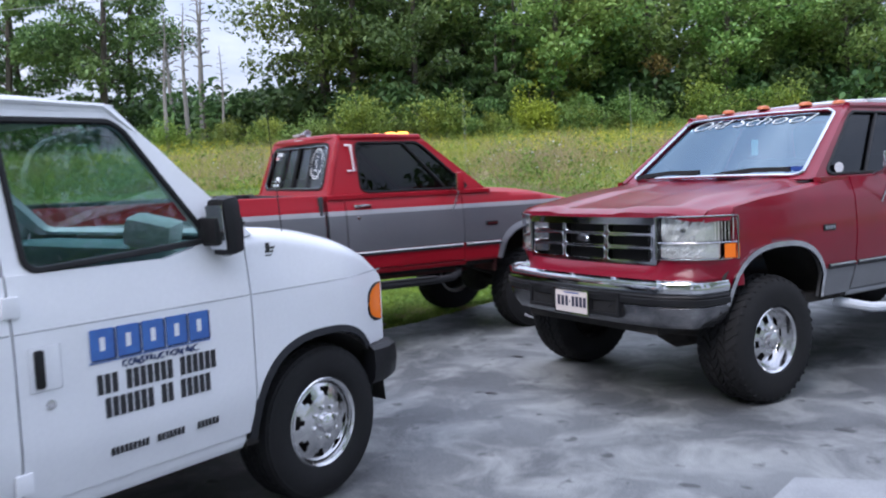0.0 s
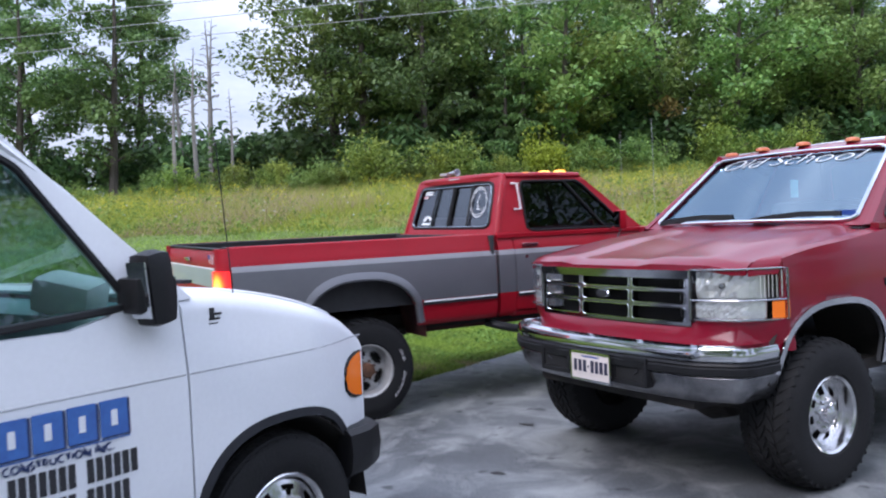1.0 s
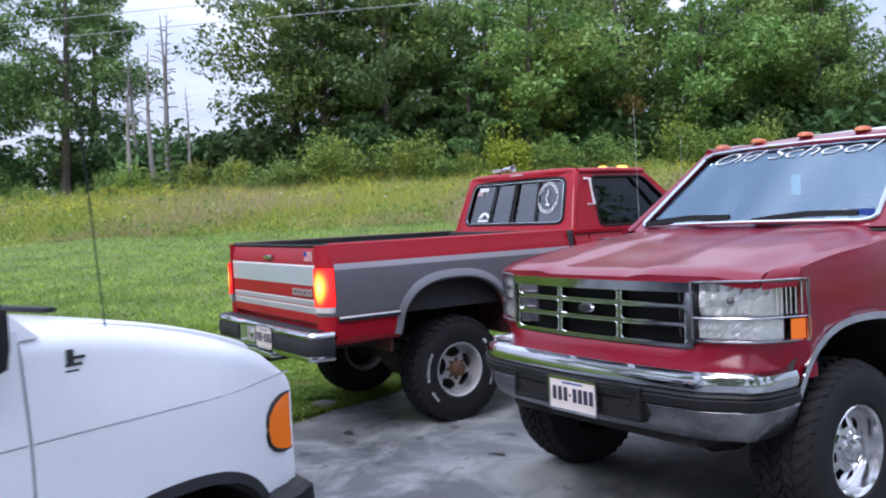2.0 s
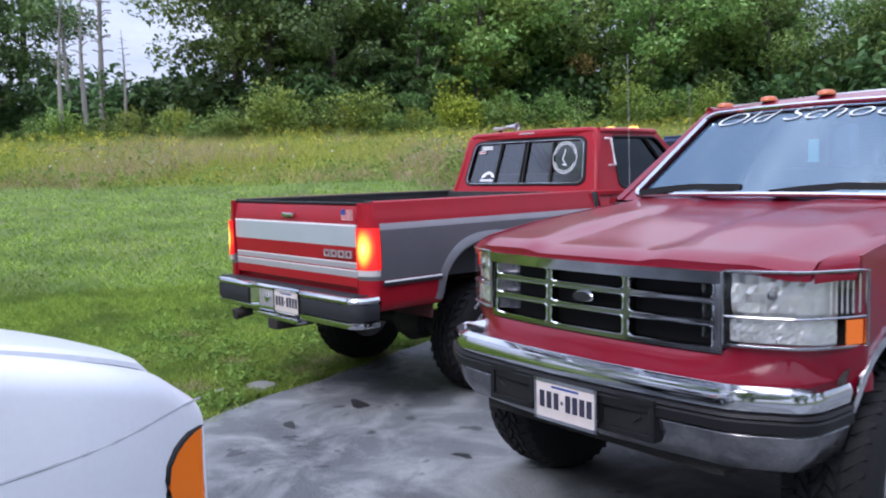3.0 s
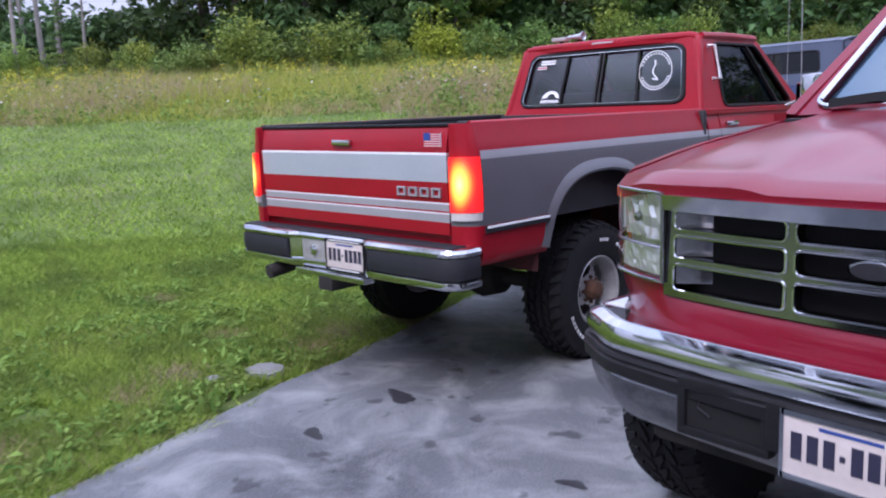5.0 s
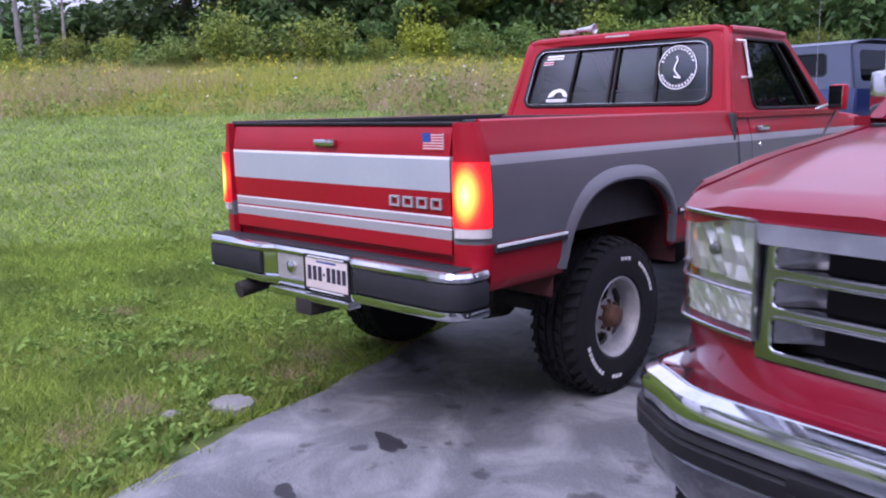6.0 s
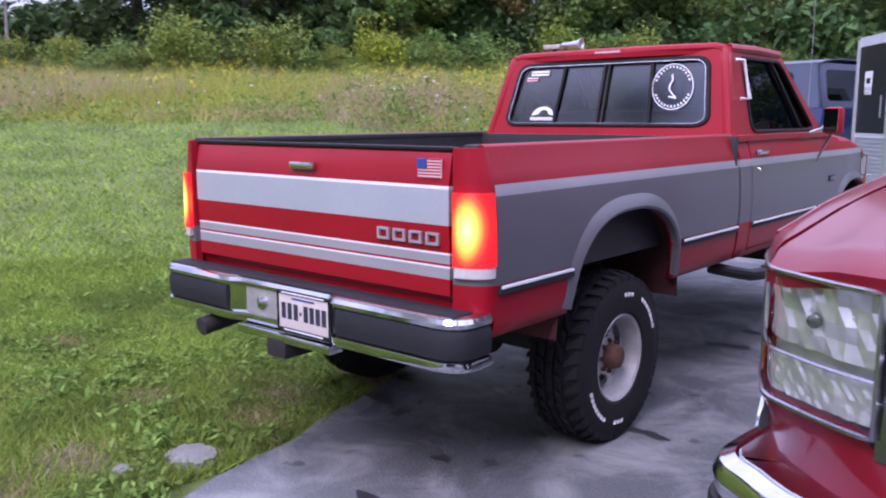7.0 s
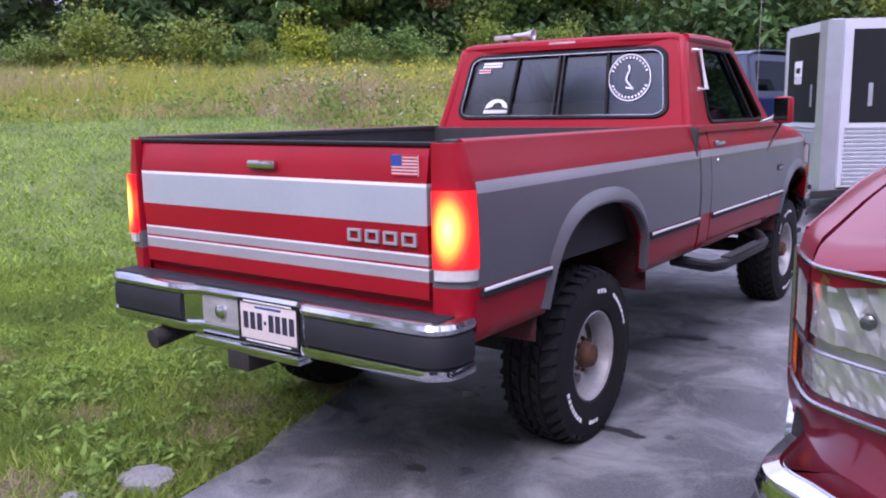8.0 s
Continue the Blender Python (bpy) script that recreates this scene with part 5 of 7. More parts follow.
    if not old:
        for s in (1, -1):
            b_ = None
            for x0, x1, z_0, z_1 in ((0.17, 0.43, 0.695, 0.730), (0.17, 0.43, 0.572, 0.598), (0.17, 0.195, 0.59, 0.70), (0.405, 0.43, 0.59, 0.70)):
                bm = bmesh.new()
                box(bm, *sorted((s * x0, s * x1)), 4.07, 4.140, z_0, z_1, 0.008)
                if b_ is None:
                    b_ = part("bumper_slot", bm, M_BLACK, bump, "black bumper opening")
                else:
                    part("slot_rim", bm, M_BLACK, b_)
            # near-black sheet painted as the shade inside the slot
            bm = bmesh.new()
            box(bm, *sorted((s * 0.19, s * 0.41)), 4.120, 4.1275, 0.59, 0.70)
            part("slot_shade_sheet", bm, M_VOID, b_)
            part_wire = [(s * 0.36, 4.131, 0.69), (s * 0.37, 4.134, 0.655), (s * 0.335, 4.132, 0.635)]
            tube("slot_wire", part_wire, 0.003, M_PAD, b_)
        bm = bmesh.new()
        box(bm, -0.18, 0.18, 4.10, 4.148, 0.60, 0.725, 0.010)
        part("plate_mount", bm, M_BLACK, bump)
        number_plate(T, (-0.03, 4.150, 0.640), 180, 0)
    bm = bmesh.new()
    box(bm, -0.62, 0.62, 3.60, 4.0, 0.46, 0.60, 0.04)
    part("front_crossmember", bm, M_UNDER, T)
    bm = bmesh.new()
    sweep(bm, [(-0.7, 3.50, 0.42), (0.0, 3.55, 0.38), (0.7, 3.50, 0.42)], circle(0.022, 8))
    part("tie_rod", bm, M_UNDER, T)


# ---- the white van (front axle at y = 0, nose to +y) ----
V_LEVELS = [0.385, 0.44, 0.50, 0.58, 0.66, 0.74, 0.82, 0.90, 0.992, 1.008, 1.06, 1.12, 1.195, 1.23, 1.28]


def van_x(z, y=-1.0):
    base = 0.895 + 0.04 * smoothstep(0.385, 0.62, z) - 0.03 * smoothstep(0.95, 1.28, z)
    return base - 0.125 * smoothstep(0.10, 0.60, y) ** 1.3


def cargo_van(m):
    T = thing("cargo_van", "white cargo van with blue and black door signs", "van", m)
    hood_line = lambda y: 1.285 - 0.228 * max(0.0, (y + 0.32) / 0.87) ** 1.55 - 0.035 * smoothstep(0.40, 0.56, y) ** 2
    def low(y):
        return arch(y, 0.02, 0.415, 0.79, 0.40)

    def skin(name, s, y0, y1, ztop, use_arch, bottom=0.39):
        def f(y, z):
            zz = max(z, low(y) if use_arch else bottom)
            zz = min(zz, ztop(y))
            return (s * van_x(zz, y), y, zz)
        def g(y, v):
            z0_ = low(y) if use_arch else bottom
            zz = z0_ + (ztop(y) - z0_) * v
            q = max(0.0, min(1.0, (zz - ztop(y) + 0.07) / 0.07)) if use_arch else 0.0
            return (s * (van_x(zz, y) - 0.065 * (1 - math.sqrt(1 - q * q))), y, zz)
        rows = [k / 12 for k in range(11)] + ([0.87, 0.895, 0.915, 0.935, 0.955, 0.97, 0.982, 0.992, 1.0] if use_arch else [11 / 12, 1.0])
        return grid(name, g, panel_ys(y0, y1, [(0.02, 0.415)] if use_arch else []), rows, M_WHITE, T, thick=(-s * 0.03, 0, 0))

    for s in (1, -1):
        skin("fender", s, -0.388, 0.56, hood_line, True)
        skin("door_panel", s, -1.372, -0.396, lambda y: 1.205 + 0.08 * smoothstep(-0.75, -0.5, y), False, 0.43)
        skin("side_panel", s, -4.05, -1.380, lambda y: 1.205, False)
        grid("rocker", lambda y, z: (s * (0.885 - 0.02 * (z < 0.38)), y, z), [-1.40, -0.9, -0.42], [0.365, 0.395, 0.432], M_WHITE, T, thick=(-s * 0.04, 0, 0))
        # upper side: door frame and blank cargo wall
        S = bilinear([(s * 0.902, -1.372, 1.195), (s * 0.902, -0.34, 1.262), (s * 0.800, -0.885, 1.775), (s * 0.800, -1.385, 1.775)])
        hole = [(0.07 + 0.80 * u + (0.02 if v > 0.5 else -0.075 * (1 - v) * u), v) for u, v in rounded(0, 0.02, 1, 0.90, 0.07, 0.08)]
        framed("door_frame", S, hole, M_WHITE, T, (-s * 0.04, 0, 0))
        pane("door_glass", S, hole, M_GLASS, T, (-s * 0.014, 0, 0), "clear door glass")
        bead("window_seal", S, hole, 0.013, M_BLACK, T, (s * 0.002, 0, 0))
        grid("side_upper", lambda y, v: (s * (0.902 + (0.800 - 0.902) * v + 0.015 * math.sin(v * math.pi)), y, 1.195 + 0.58 * v), [-4.05, -3, -2, -1.395], [0, 0.25, 0.5, 0.75, 1.0], M_WHITE, T, thick=(-s * 0.03, 0, 0))
        # pressed line along the side: a grey bead, crease shade put into colour
        for ya, yb in ((-4.0, -1.385), (-1.368, -0.400), (-0.384, 0.555)):
            bm = bmesh.new()
            sweep(bm, [(s * (van_x(1.016, ya + (yb - ya) * k / 12) - 0.001), ya + (yb - ya) * k / 12, 1.016) for k in range(13)], circle(0.0030, 5))
            part("pressed_line", bm, M_CREASE_SHADE, T)
        # gutter along the roof
        bm = bmesh.new()
        sweep(bm, [(s * 0.805, -4.0, 1.785), (s * 0.805, -1.2, 1.785), (s * 0.800, -0.92, 1.780), (s * 0.812, -0.72, 1.62), (s * 0.842, -0.36, 1.285)], circle(0.012, 6))
        part("roof_gutter", bm, M_WHITE, T)
        # arch lip and wheel tub
        bm = bmesh.new()
        sweep(bm, [(s * (van_x(low(y), y) - 0.004), y, low(y)) for y in [-0.395 + 0.83 * k / 30 for k in range(31)]], [(-0.02, -0.012), (-0.02, 0.008), (0.012, 0.012), (0.012, -0.012)], up=(s, 0, 0))
        part("arch_lip", bm, M_PAD, T)
        grid("wheel_well", lambda a, x: (s * x, 0.02 + 0.45 * math.cos(a), 0.36 + 0.42 * math.sin(a)), [math.pi * k / 14 for k in range(15)], [0.42, 0.89], M_UNDER, T, thick=(0, 0, 0.01))
        # hinges, handle, lock
        for z in (1.105, 0.52):
            bm = bmesh.new()
            box(bm, *sorted((s * (van_x(z) - 0.004), s * (van_x(z) + 0.016))), -1.405, -1.345, z - 0.035, z + 0.035, 0.006)
            part("door_hinge", bm, M_WHITE, T)
        bm = bmesh.new()
        box(bm, *sorted((s * (van_x(0.9) - 0.002), s * (van_x(0.9) + 0.004))), -1.335, -1.225, 0.815, 0.965, 0.006)
        hd = part("handle_plate", bm, M_WHITE, T)
        bm = bmesh.new()
        box(bm, *sorted((s * (van_x(0.9) + 0.002), s * (van_x(0.9) + 0.018))), -1.318, -1.285, 0.825, 0.955, 0.010)
        part("door_handle", bm, M_BLACK, hd, "black door handle")
        bm = bmesh.new()
        lathe(bm, [(0.018, s * (van_x(0.75) - 0.002)), (0.016, s * (van_x(0.75) + 0.006)), (0.004, s * (van_x(0.75) + 0.007))], "x", 14, Matrix.Translation((0, -1.27, 0.765)))
        part("door_lock", bm, M_ALLOY, T)
        # mirror
        bm = bmesh.new()
        box(bm, -0.052, 0.052, -0.055, 0.055, -0.125, 0.115, 0.042, pose(s * 0.965, -0.525, 1.318, 6, 0, s * 10))
        mir = part("door_mirror", bm, M_BLACK, T, "black door mirror")
        bm = bmesh.new()
        box(bm, *sorted((s * 0.87, s * 0.99)), -0.60, -0.45, 1.235, 1.35, 0.02)
        part("mirror_foot", bm, M_BLACK, mir)
        bm = bmesh.new()
        box(bm, -0.040, 0.040, -0.060, -0.056, -0.09, 0.085, 0.0, pose(s * 0.965, -0.525, 1.318, 6, 0, s * 10))
        part("mirror_glass", bm, M_CHROME, mir)
        # corner lamp with its dark rim
        back_y = lambda z: 0.408 + 0.10 * abs((z - 0.855) / 0.092) ** 3.5
        lamp_x = lambda z, y: van_x(z, min(y, 0.56)) + 0.007 - 0.055 * smoothstep(0.535, 0.590, y) ** 1.5
        lz = [0.765, 0.772, 0.785, 0.81, 0.84, 0.87, 0.90, 0.925, 0.938, 0.945]
        lamp = grid("corner_lamp", lambda k, z: (s * lamp_x(z, 0.588 - (0.588 - back_y(z)) * k), 0.588 - (0.588 - back_y(z)) * k, z), [k / 12 for k in range(13)], lz,
                    M_AMBER, T, "amber corner lamp", thick=(-s * 0.02, -0.004, 0))
        tube("lamp_rim", [(s * lamp_x(lz[0], 0.56), 0.56, lz[0] - 0.004)] + [(s * (lamp_x(z, back_y(z)) - 0.003), back_y(z) - 0.007, z) for z in lz] + [(s * lamp_x(lz[-1], 0.56), 0.56, lz[-1] + 0.004)], 0.008, M_BLACK, lamp)
    # roof
    grid("roof", lambda u, v: (0.805 * (2 * u - 1), -4.05 + 3.17 * v + 0.10 * (1 - (2 * u - 1) ** 2) * v, 1.785 + 0.075 * (1 - abs(2 * u - 1) ** 2.6) * (1 - 0.55 * smoothstep(0.93, 1.0, v))),
         [k / 16 for k in range(17)], [0, 0.2, 0.4, 0.6, 0.8, 0.92, 0.96, 1.0], M_WHITE, T, thick=(0, 0, -0.03))
    # windscreen
    ws = bilinear([(-0.845, -0.34, 1.272), (0.845, -0.34, 1.272), (0.79, -0.885, 1.79), (-0.79, -0.885, 1.79)])
    wsurf = lambda u, v: ws(u, v) + Vector((0, 0.16 * (1 - (2 * u - 1) ** 2), 0.02 * (1 - (2 * u - 1) ** 2) * v))
    grid("windscreen", lambda u, v: wsurf(0.05 + 0.90 * u, 0.03 + 0.92 * v), [k / 14 for k in range(15)], [0, 0.25, 0.5, 0.75, 1], M_GLASS, T, "clear windscreen").visible_shadow = False
    framed("windscreen_frame", wsurf, rounded(0.05, 0.03, 0.95, 0.95, 0.03, 0.05, 7), M_WHITE, T, (0, -0.03, -0.02))
    # bonnet
    def hood(u, v):
        x = 2 * u - 1
        y = -0.36 + (0.90 + 0.10 * (1 - abs(x) ** 3)) * v + 0.16 * (1 - x * x) * (1 - v)
        z = hood_line(min(max(y, -0.32), 0.53) - 0.06) + (0.004 + 0.050 * v * v) * (1 - abs(x) ** 2.4) - 0.10 * smoothstep(0.84, 1.0, v) ** 2 - 0.007 * smoothstep(0.95, 1.0, abs(x)) ** 2
        return (x * (0.826 - 0.085 * smoothstep(0.45, 1.0, v) ** 1.6), y, z + 0.001)
    grid("bonnet", hood, sorted([k / 28 for k in range(29)] + [0.008, 0.018, 0.027, 0.045, 0.055, 0.945, 0.955, 0.973, 0.982, 0.992]), [k / 24 for k in range(25)], M_WHITE, T, thick=(0, 0, -0.012))
    # nose
    grid("nose_panel", lambda x, z: (x * 0.80, 0.63 - 0.11 * abs(x) ** 2.4 - 0.06 * smoothstep(0.9, 1.05, z), z), [-1 + k / 8 for k in range(17)], [0.60, 0.70, 0.80, 0.90, 0.98, 1.02], M_WHITE, T, thick=(0, -0.04, 0))
    bm = bmesh.new()
    box(bm, -0.52, 0.52, 0.585, 0.625, 0.72, 0.93, 0.015)
    part("grille", bm, M_BLACK, T)
    for s in (1, -1):
        bm = bmesh.new()
        box(bm, *sorted((s * 0.54, s * 0.76)), 0.545, 0.60, 0.76, 0.92, 0.015)
        part("headlamp", bm, M_LENS_WHITE, T)
    # bumper in black
    bpath = [(-0.90, 0.36, 0), (-0.895, 0.47, 0), (-0.86, 0.56, 0), (-0.6, 0.665, 0), (0, 0.70, 0), (0.6, 0.665, 0), (0.86, 0.56, 0), (0.895, 0.47, 0), (0.90, 0.36, 0)]
    bm = bmesh.new()
    sweep(bm, list(reversed(bpath)), [(0.0, 0.655), (0.025, 0.635), (0.032, 0.56), (0.022, 0.49), (0.0, 0.465), (-0.05, 0.465), (-0.05, 0.655)])
    part("front_bumper", bm, M_BLACK, T, "black plastic front bumper")
    # rear wall, floor
    bm = bmesh.new()
    box(bm, -0.86, 0.86, -4.06, -4.02, 0.42, 1.80, 0.02)
    part("rear_wall", bm, M_WHITE, T)
    bm = bmesh.new()
    box(bm, -0.86, 0.86, -4.0, 0.35, 0.36, 0.42)
    part("floor_pan", bm, M_UNDER, T)
    bm = bmesh.new()
    box(bm, -0.84, 0.84, -1.60, -1.57, 0.42, 1.78)
    part("bulkhead", bm, M_SEAT, T)
    # engine block hides the way through the nose
    bm = bmesh.new()
    box(bm, -0.55, 0.55, -0.30, 0.50, 0.45, 0.98, 0.05)
    part("engine", bm, M_UNDER, T)
    # cab inside
    for s in (1, -1):
        bm = bmesh.new()
        box(bm, s * 0.45 - 0.24, s * 0.45 + 0.24, -1.50, -1.36, 0.85, 1.42, 0.05)
        box(bm, s * 0.45 - 0.12, s * 0.45 + 0.12, -1.49, -1.40, 1.42, 1.60, 0.03)
        box(bm, s * 0.45 - 0.24, s * 0.45 + 0.24, -1.40, -0.95, 0.78, 0.92, 0.05)
        part("seat", bm, M_SEAT, T)
    bm = bmesh.new()
    box(bm, -0.82, 0.82, -0.66, -0.28, 1.0, 1.235, 0.05)
    part("dashboard", bm, M_DASH, T, "teal grey dashboard")
    bm = bmesh.new()
    sweep(bm, [(-0.42 + 0.19 * math.cos(2 * math.pi * k / 20), -0.80 - 0.10 * math.sin(2 * math.pi * k / 20), 1.22 + 0.15 * math.sin(2 * math.pi * k / 20)) for k in range(20)], circle(0.014, 6), True, up=(0, 1, 0.6))
    part("steering_wheel", bm, M_BLACK, T)
    bm = bmesh.new()
    box(bm, -0.10, 0.11, -0.09, 0.09, 0.0, 0.13, 0.04, pose(0.50, -0.56, 1.225, 8, 14, 35))
    part("paper_bag", bm, M_PAPER, T, "crumpled pale bag on the dashboard")
    # wipers' antenna
    tube("antenna", [(0.865, -0.14, 1.235), (0.862, -0.142, 1.30), (0.82, -0.15, 1.80)], 0.0022, M_BLACK, T, n=6)
    bm = bmesh.new()
    box(bm, 0.28, 0.60, -0.16, -0.12, 1.290, 1.305, 0.005, pose(0, 0, 0, 0, 0, 0))
    part("wiper", bm, M_BLACK, T)
    # fender mark
    bm = bmesh.new()
    fx = van_x(1.19, -0.27)
    for y0, y1, z0, z1 in ((-0.280, -0.262, 1.182, 1.222), (-0.270, -0.232, 1.196, 1.204), (-0.284, -0.240, 1.180, 1.187), (-0.286, -0.250, 1.166, 1.171)):
        box(bm, fx - 0.002, fx + 0.004, y0, y1, z0, z1, 0.0015)
    part("fender_mark", bm, M_SIGN_BLACK, T, "small dark fender emblem")
    # writing on the door, as plain shapes and bars
    def sheet(name, y0, y1, z0, z1, mat, parent, d=0.004, slant=0.0):
        bm_ = bmesh.new()
        x = van_x(0.5 * (z0 + z1)) + d
        vs = [bm_.verts.new((xx, y + slant * (z - z0), z)) for xx in (x - 0.004, x) for y in (y0, y1) for z in (z0, z1)]
        for f in ((0, 1, 3, 2), (4, 6, 7, 5), (0, 4, 5, 1), (2, 3, 7, 6), (0, 2, 6, 4), (1, 5, 7, 3)):
            bm_.faces.new([vs[i] for i in f])
        return part(name, bm_, mat, parent, smooth=False)
    sign = sheet("door_sign", -1.125, -0.615, 0.868, 0.872, M_SIGN_BLUE, T)
    sign["label"] = "blue company sign drawn as plain blocks"
    for k in range(5):
        y = -1.118 + 0.102 * k
        sheet("sign_shadow", y + 0.006, y + 0.098, 0.874, 0.984, M_SIGN_DARK, sign, 0.003)
        sheet("sign_block", y, y + 0.088, 0.880, 0.988, M_SIGN_BLUE, sign, 0.006)
        sheet("sign_inset", y + 0.034, y + 0.054, 0.910, 0.958, M_WHITE, sign, 0.0075)
    for row, (y0, n_, z0, z1, skip) in enumerate(((-1.10, 18, 0.755, 0.825, (3, 11)), (-1.075, 16, 0.668, 0.738, (7, 10)))):
        for k in range(n_):
            if k not in skip:
                y = y0 + 0.0285 * k
                sheet("address_bar", y, y + 0.020, z0, z1, M_SIGN_BLACK, sign, 0.004)
    for y0, n_ in ((-1.06, 9), (-0.87, 7), (-0.69, 6)):
        for k in range(n_):
            sheet("number_bar", y0 + 0.0175 * k, y0 + 0.0175 * k + 0.012, 0.525, 0.553, M_SIGN_BLACK, sign, 0.004)
    wheels = []
    for s in (1, -1):
        for ya in (0.0, -3.1):
            make_wheel(T, "wheel", (s * 0.80, ya + 0.02, 0.362), 0.362, 0.23, s, "cap", 0.205, 44, 5, 0.006, False, 0.2)
    return T


VAN_AT = pose(-0.224, -2.416, 0, 0, 0, 20.5)
van = cargo_van(VAN_AT)
TRUCK_END = pose(-3.04, 1.74, 0, 0, 0, 4.9)
moving_truck, moving_wheels = pickup_truck("pickup_truck", "faded red and grey pickup truck with lit tail lamps", TRUCK_END, True)
parked_truck, parked_wheels = pickup_truck("lifted_pickup_truck", "shiny dark red lifted pickup truck with chrome grille and bumper", pose(0.025, 4.10, 0, 0, 0, 180), False)


# ---- details of the shiny truck ----
def to_truck(x, y, z):
    """From the place's axes to the parked truck's own."""
    return (0.025 - x, 4.10 - y, z)


def text_on(name, words, size, m, mat, parent, shear=0.0, label="", thick=0.0015):
    cu = bpy.data.curves.new(name, 'FONT')
    cu.body, cu.size, cu.extrude, cu.shear = words, size, thick, shear
    cu.align_x, cu.align_y = 'CENTER', 'CENTER'
    cu.offset = -0.004
    tmp = bpy.data.objects.new(name, cu)
    me = bpy.data.meshes.new_from_object(tmp)
    bpy.data.objects.remove(tmp)
    me.materials.clear()
    me.materials.append(mat)
    ob = new(name, me)
    ob.parent = parent
    ob.matrix_local = m
    if label:
        ob["label"] = label
    return ob


text_on("door_lettering", "CONSTRUCTION INC.", 0.033, Matrix(((0, 0, 1, van_x(0.848) + 0.003), (1, 0, 0, -0.835), (0, 1, 0, 0.848), (0, 0, 0, 1))), M_SIGN_DARK, van, 0.0, "dark painted words on the door")
N = parked_truck
for k, x in enumerate((-0.60, -0.35, 0.0, 0.33, 0.62)):
    bm = bmesh.new()
    lathe(bm, [(0.044, 0.0), (0.043, 0.012), (0.036, 0.022), (0.018, 0.027), (0.005, 0.028)], "z", 16, Matrix.Translation((x, 2.09 + 0.045 * (1 - (x / 0.7) ** 2), 1.873 + 0.022 * (1 - (x / 0.7) ** 2))) @ Matrix.Diagonal((1, 1.25, 1, 1)))
    part("roof_marker_lamp", bm, M_AMBER_FADED, N, "faded amber roof marker lamp")
# sun-strip words across the top of the windscreen
ws_tilt = math.degrees(math.atan2(1.868 - 1.362, 2.79 - 2.145))
banner = text_on("windscreen_banner", "Old School", 0.15, Matrix.Identity(4), M_DECAL, N, 0.42, "white script lettering across the windscreen")
ws_n = bilinear([(-0.845, 2.79, 1.362), (0.845, 2.79, 1.362), (0.705, 2.145, 1.868), (-0.705, 2.145, 1.868)])
b_x = [v.co.x for v in banner.data.vertices]
b_w = max(b_x) - min(b_x)
for v in banner.data.vertices:
    u = 0.5 + 0.03 - v.co.x / b_w * 0.74
    q = 0.845 + v.co.y / 0.82
    bow = 1 - (2 * u - 1) ** 2
    v.co = ws_n(u, q) + Vector((0, 0.075 * bow - 0.012 + 0.004 + v.co.z, 0.012 * bow - 0.006 + v.co.z))
for sx, x0 in ((1, -0.40), (1, 0.36)):
    bm = bmesh.new()
    sweep(bm, [(-x0 + 0.28, 2.805, 1.400), (-x0 + 0.12, 2.815, 1.418), (-x0 - 0.06, 2.80, 1.432), (-x0 - 0.30, 2.765, 1.428)], [(-0.016, -0.012), (0.016, -0.012), (0.010, 0.020), (-0.010, 0.020)])
    part("wiper", bm, M_BLACK, N, "black wiper blade")
tube("antenna", [to_truck(-0.835, 1.425, 1.345), to_truck(-0.835, 1.42, 1.60), to_truck(-0.85, 1.43, 2.18)], 0.0016, M_WIRE, N, n=6)
bm = bmesh.new()
lathe(bm, [(0.02, 0.0), (0.016, 0.02), (0.005, 0.03)], "z", 10, Matrix.Translation(to_truck(-0.835, 1.425, 1.34)))
part("antenna_base", bm, M_CHROME, N)
# air freshener, sticker and mirror behind the windscreen
bm = bmesh.new()
box(bm, -0.028, 0.028, -0.004, 0.004, -0.075, 0.045, 0.003, Matrix.Translation((0.02, 2.22, 1.62)))
part("air_freshener", bm, material("pale_green_card", (0.35, 0.6, 0.55), 0.7), N, "pale green card hanging in the windscreen")
bm = bmesh.new()
box(bm, -0.11, 0.11, -0.015, 0.015, -0.03, 0.03, 0.01, Matrix.Translation((0.0, 2.25, 1.78)))
part("rear_view_mirror", bm, M_BLACK, N)
for x, mt in ((-0.52, M_PAPER), (-0.66, M_DECAL_BLUE)):
    bm = bmesh.new()
    box(bm, x - 0.06, x + 0.06, 2.715, 2.719, 1.40, 1.45)
    part("windscreen_sticker", bm, mt, N)
bm = bmesh.new()
lathe(bm, [(0.05, 0.0), (0.05, 0.003), (0.005, 0.003)], "x", 20, Matrix.Translation((-0.842, 2.50, 1.43)) @ Matrix.Diagonal((-1, 1, 0.7, 1)))
part("round_sticker", bm, M_DECAL, N, "round white sticker on the door glass")
# pale visor over the rear of the cab roof
grid("roof_cap", lambda u, v: (0.70 * (2 * u - 1), 0.92 + 1.0 * v, 1.905 + 0.06 * (1 - abs(2 * u - 1) ** 3) * (1 - v ** 3)), [k / 10 for k in range(11)], [0, 0.3, 0.6, 0.85, 1.0], M_ALU, N, "pale cab roof cover", thick=(0, 0, -0.02))

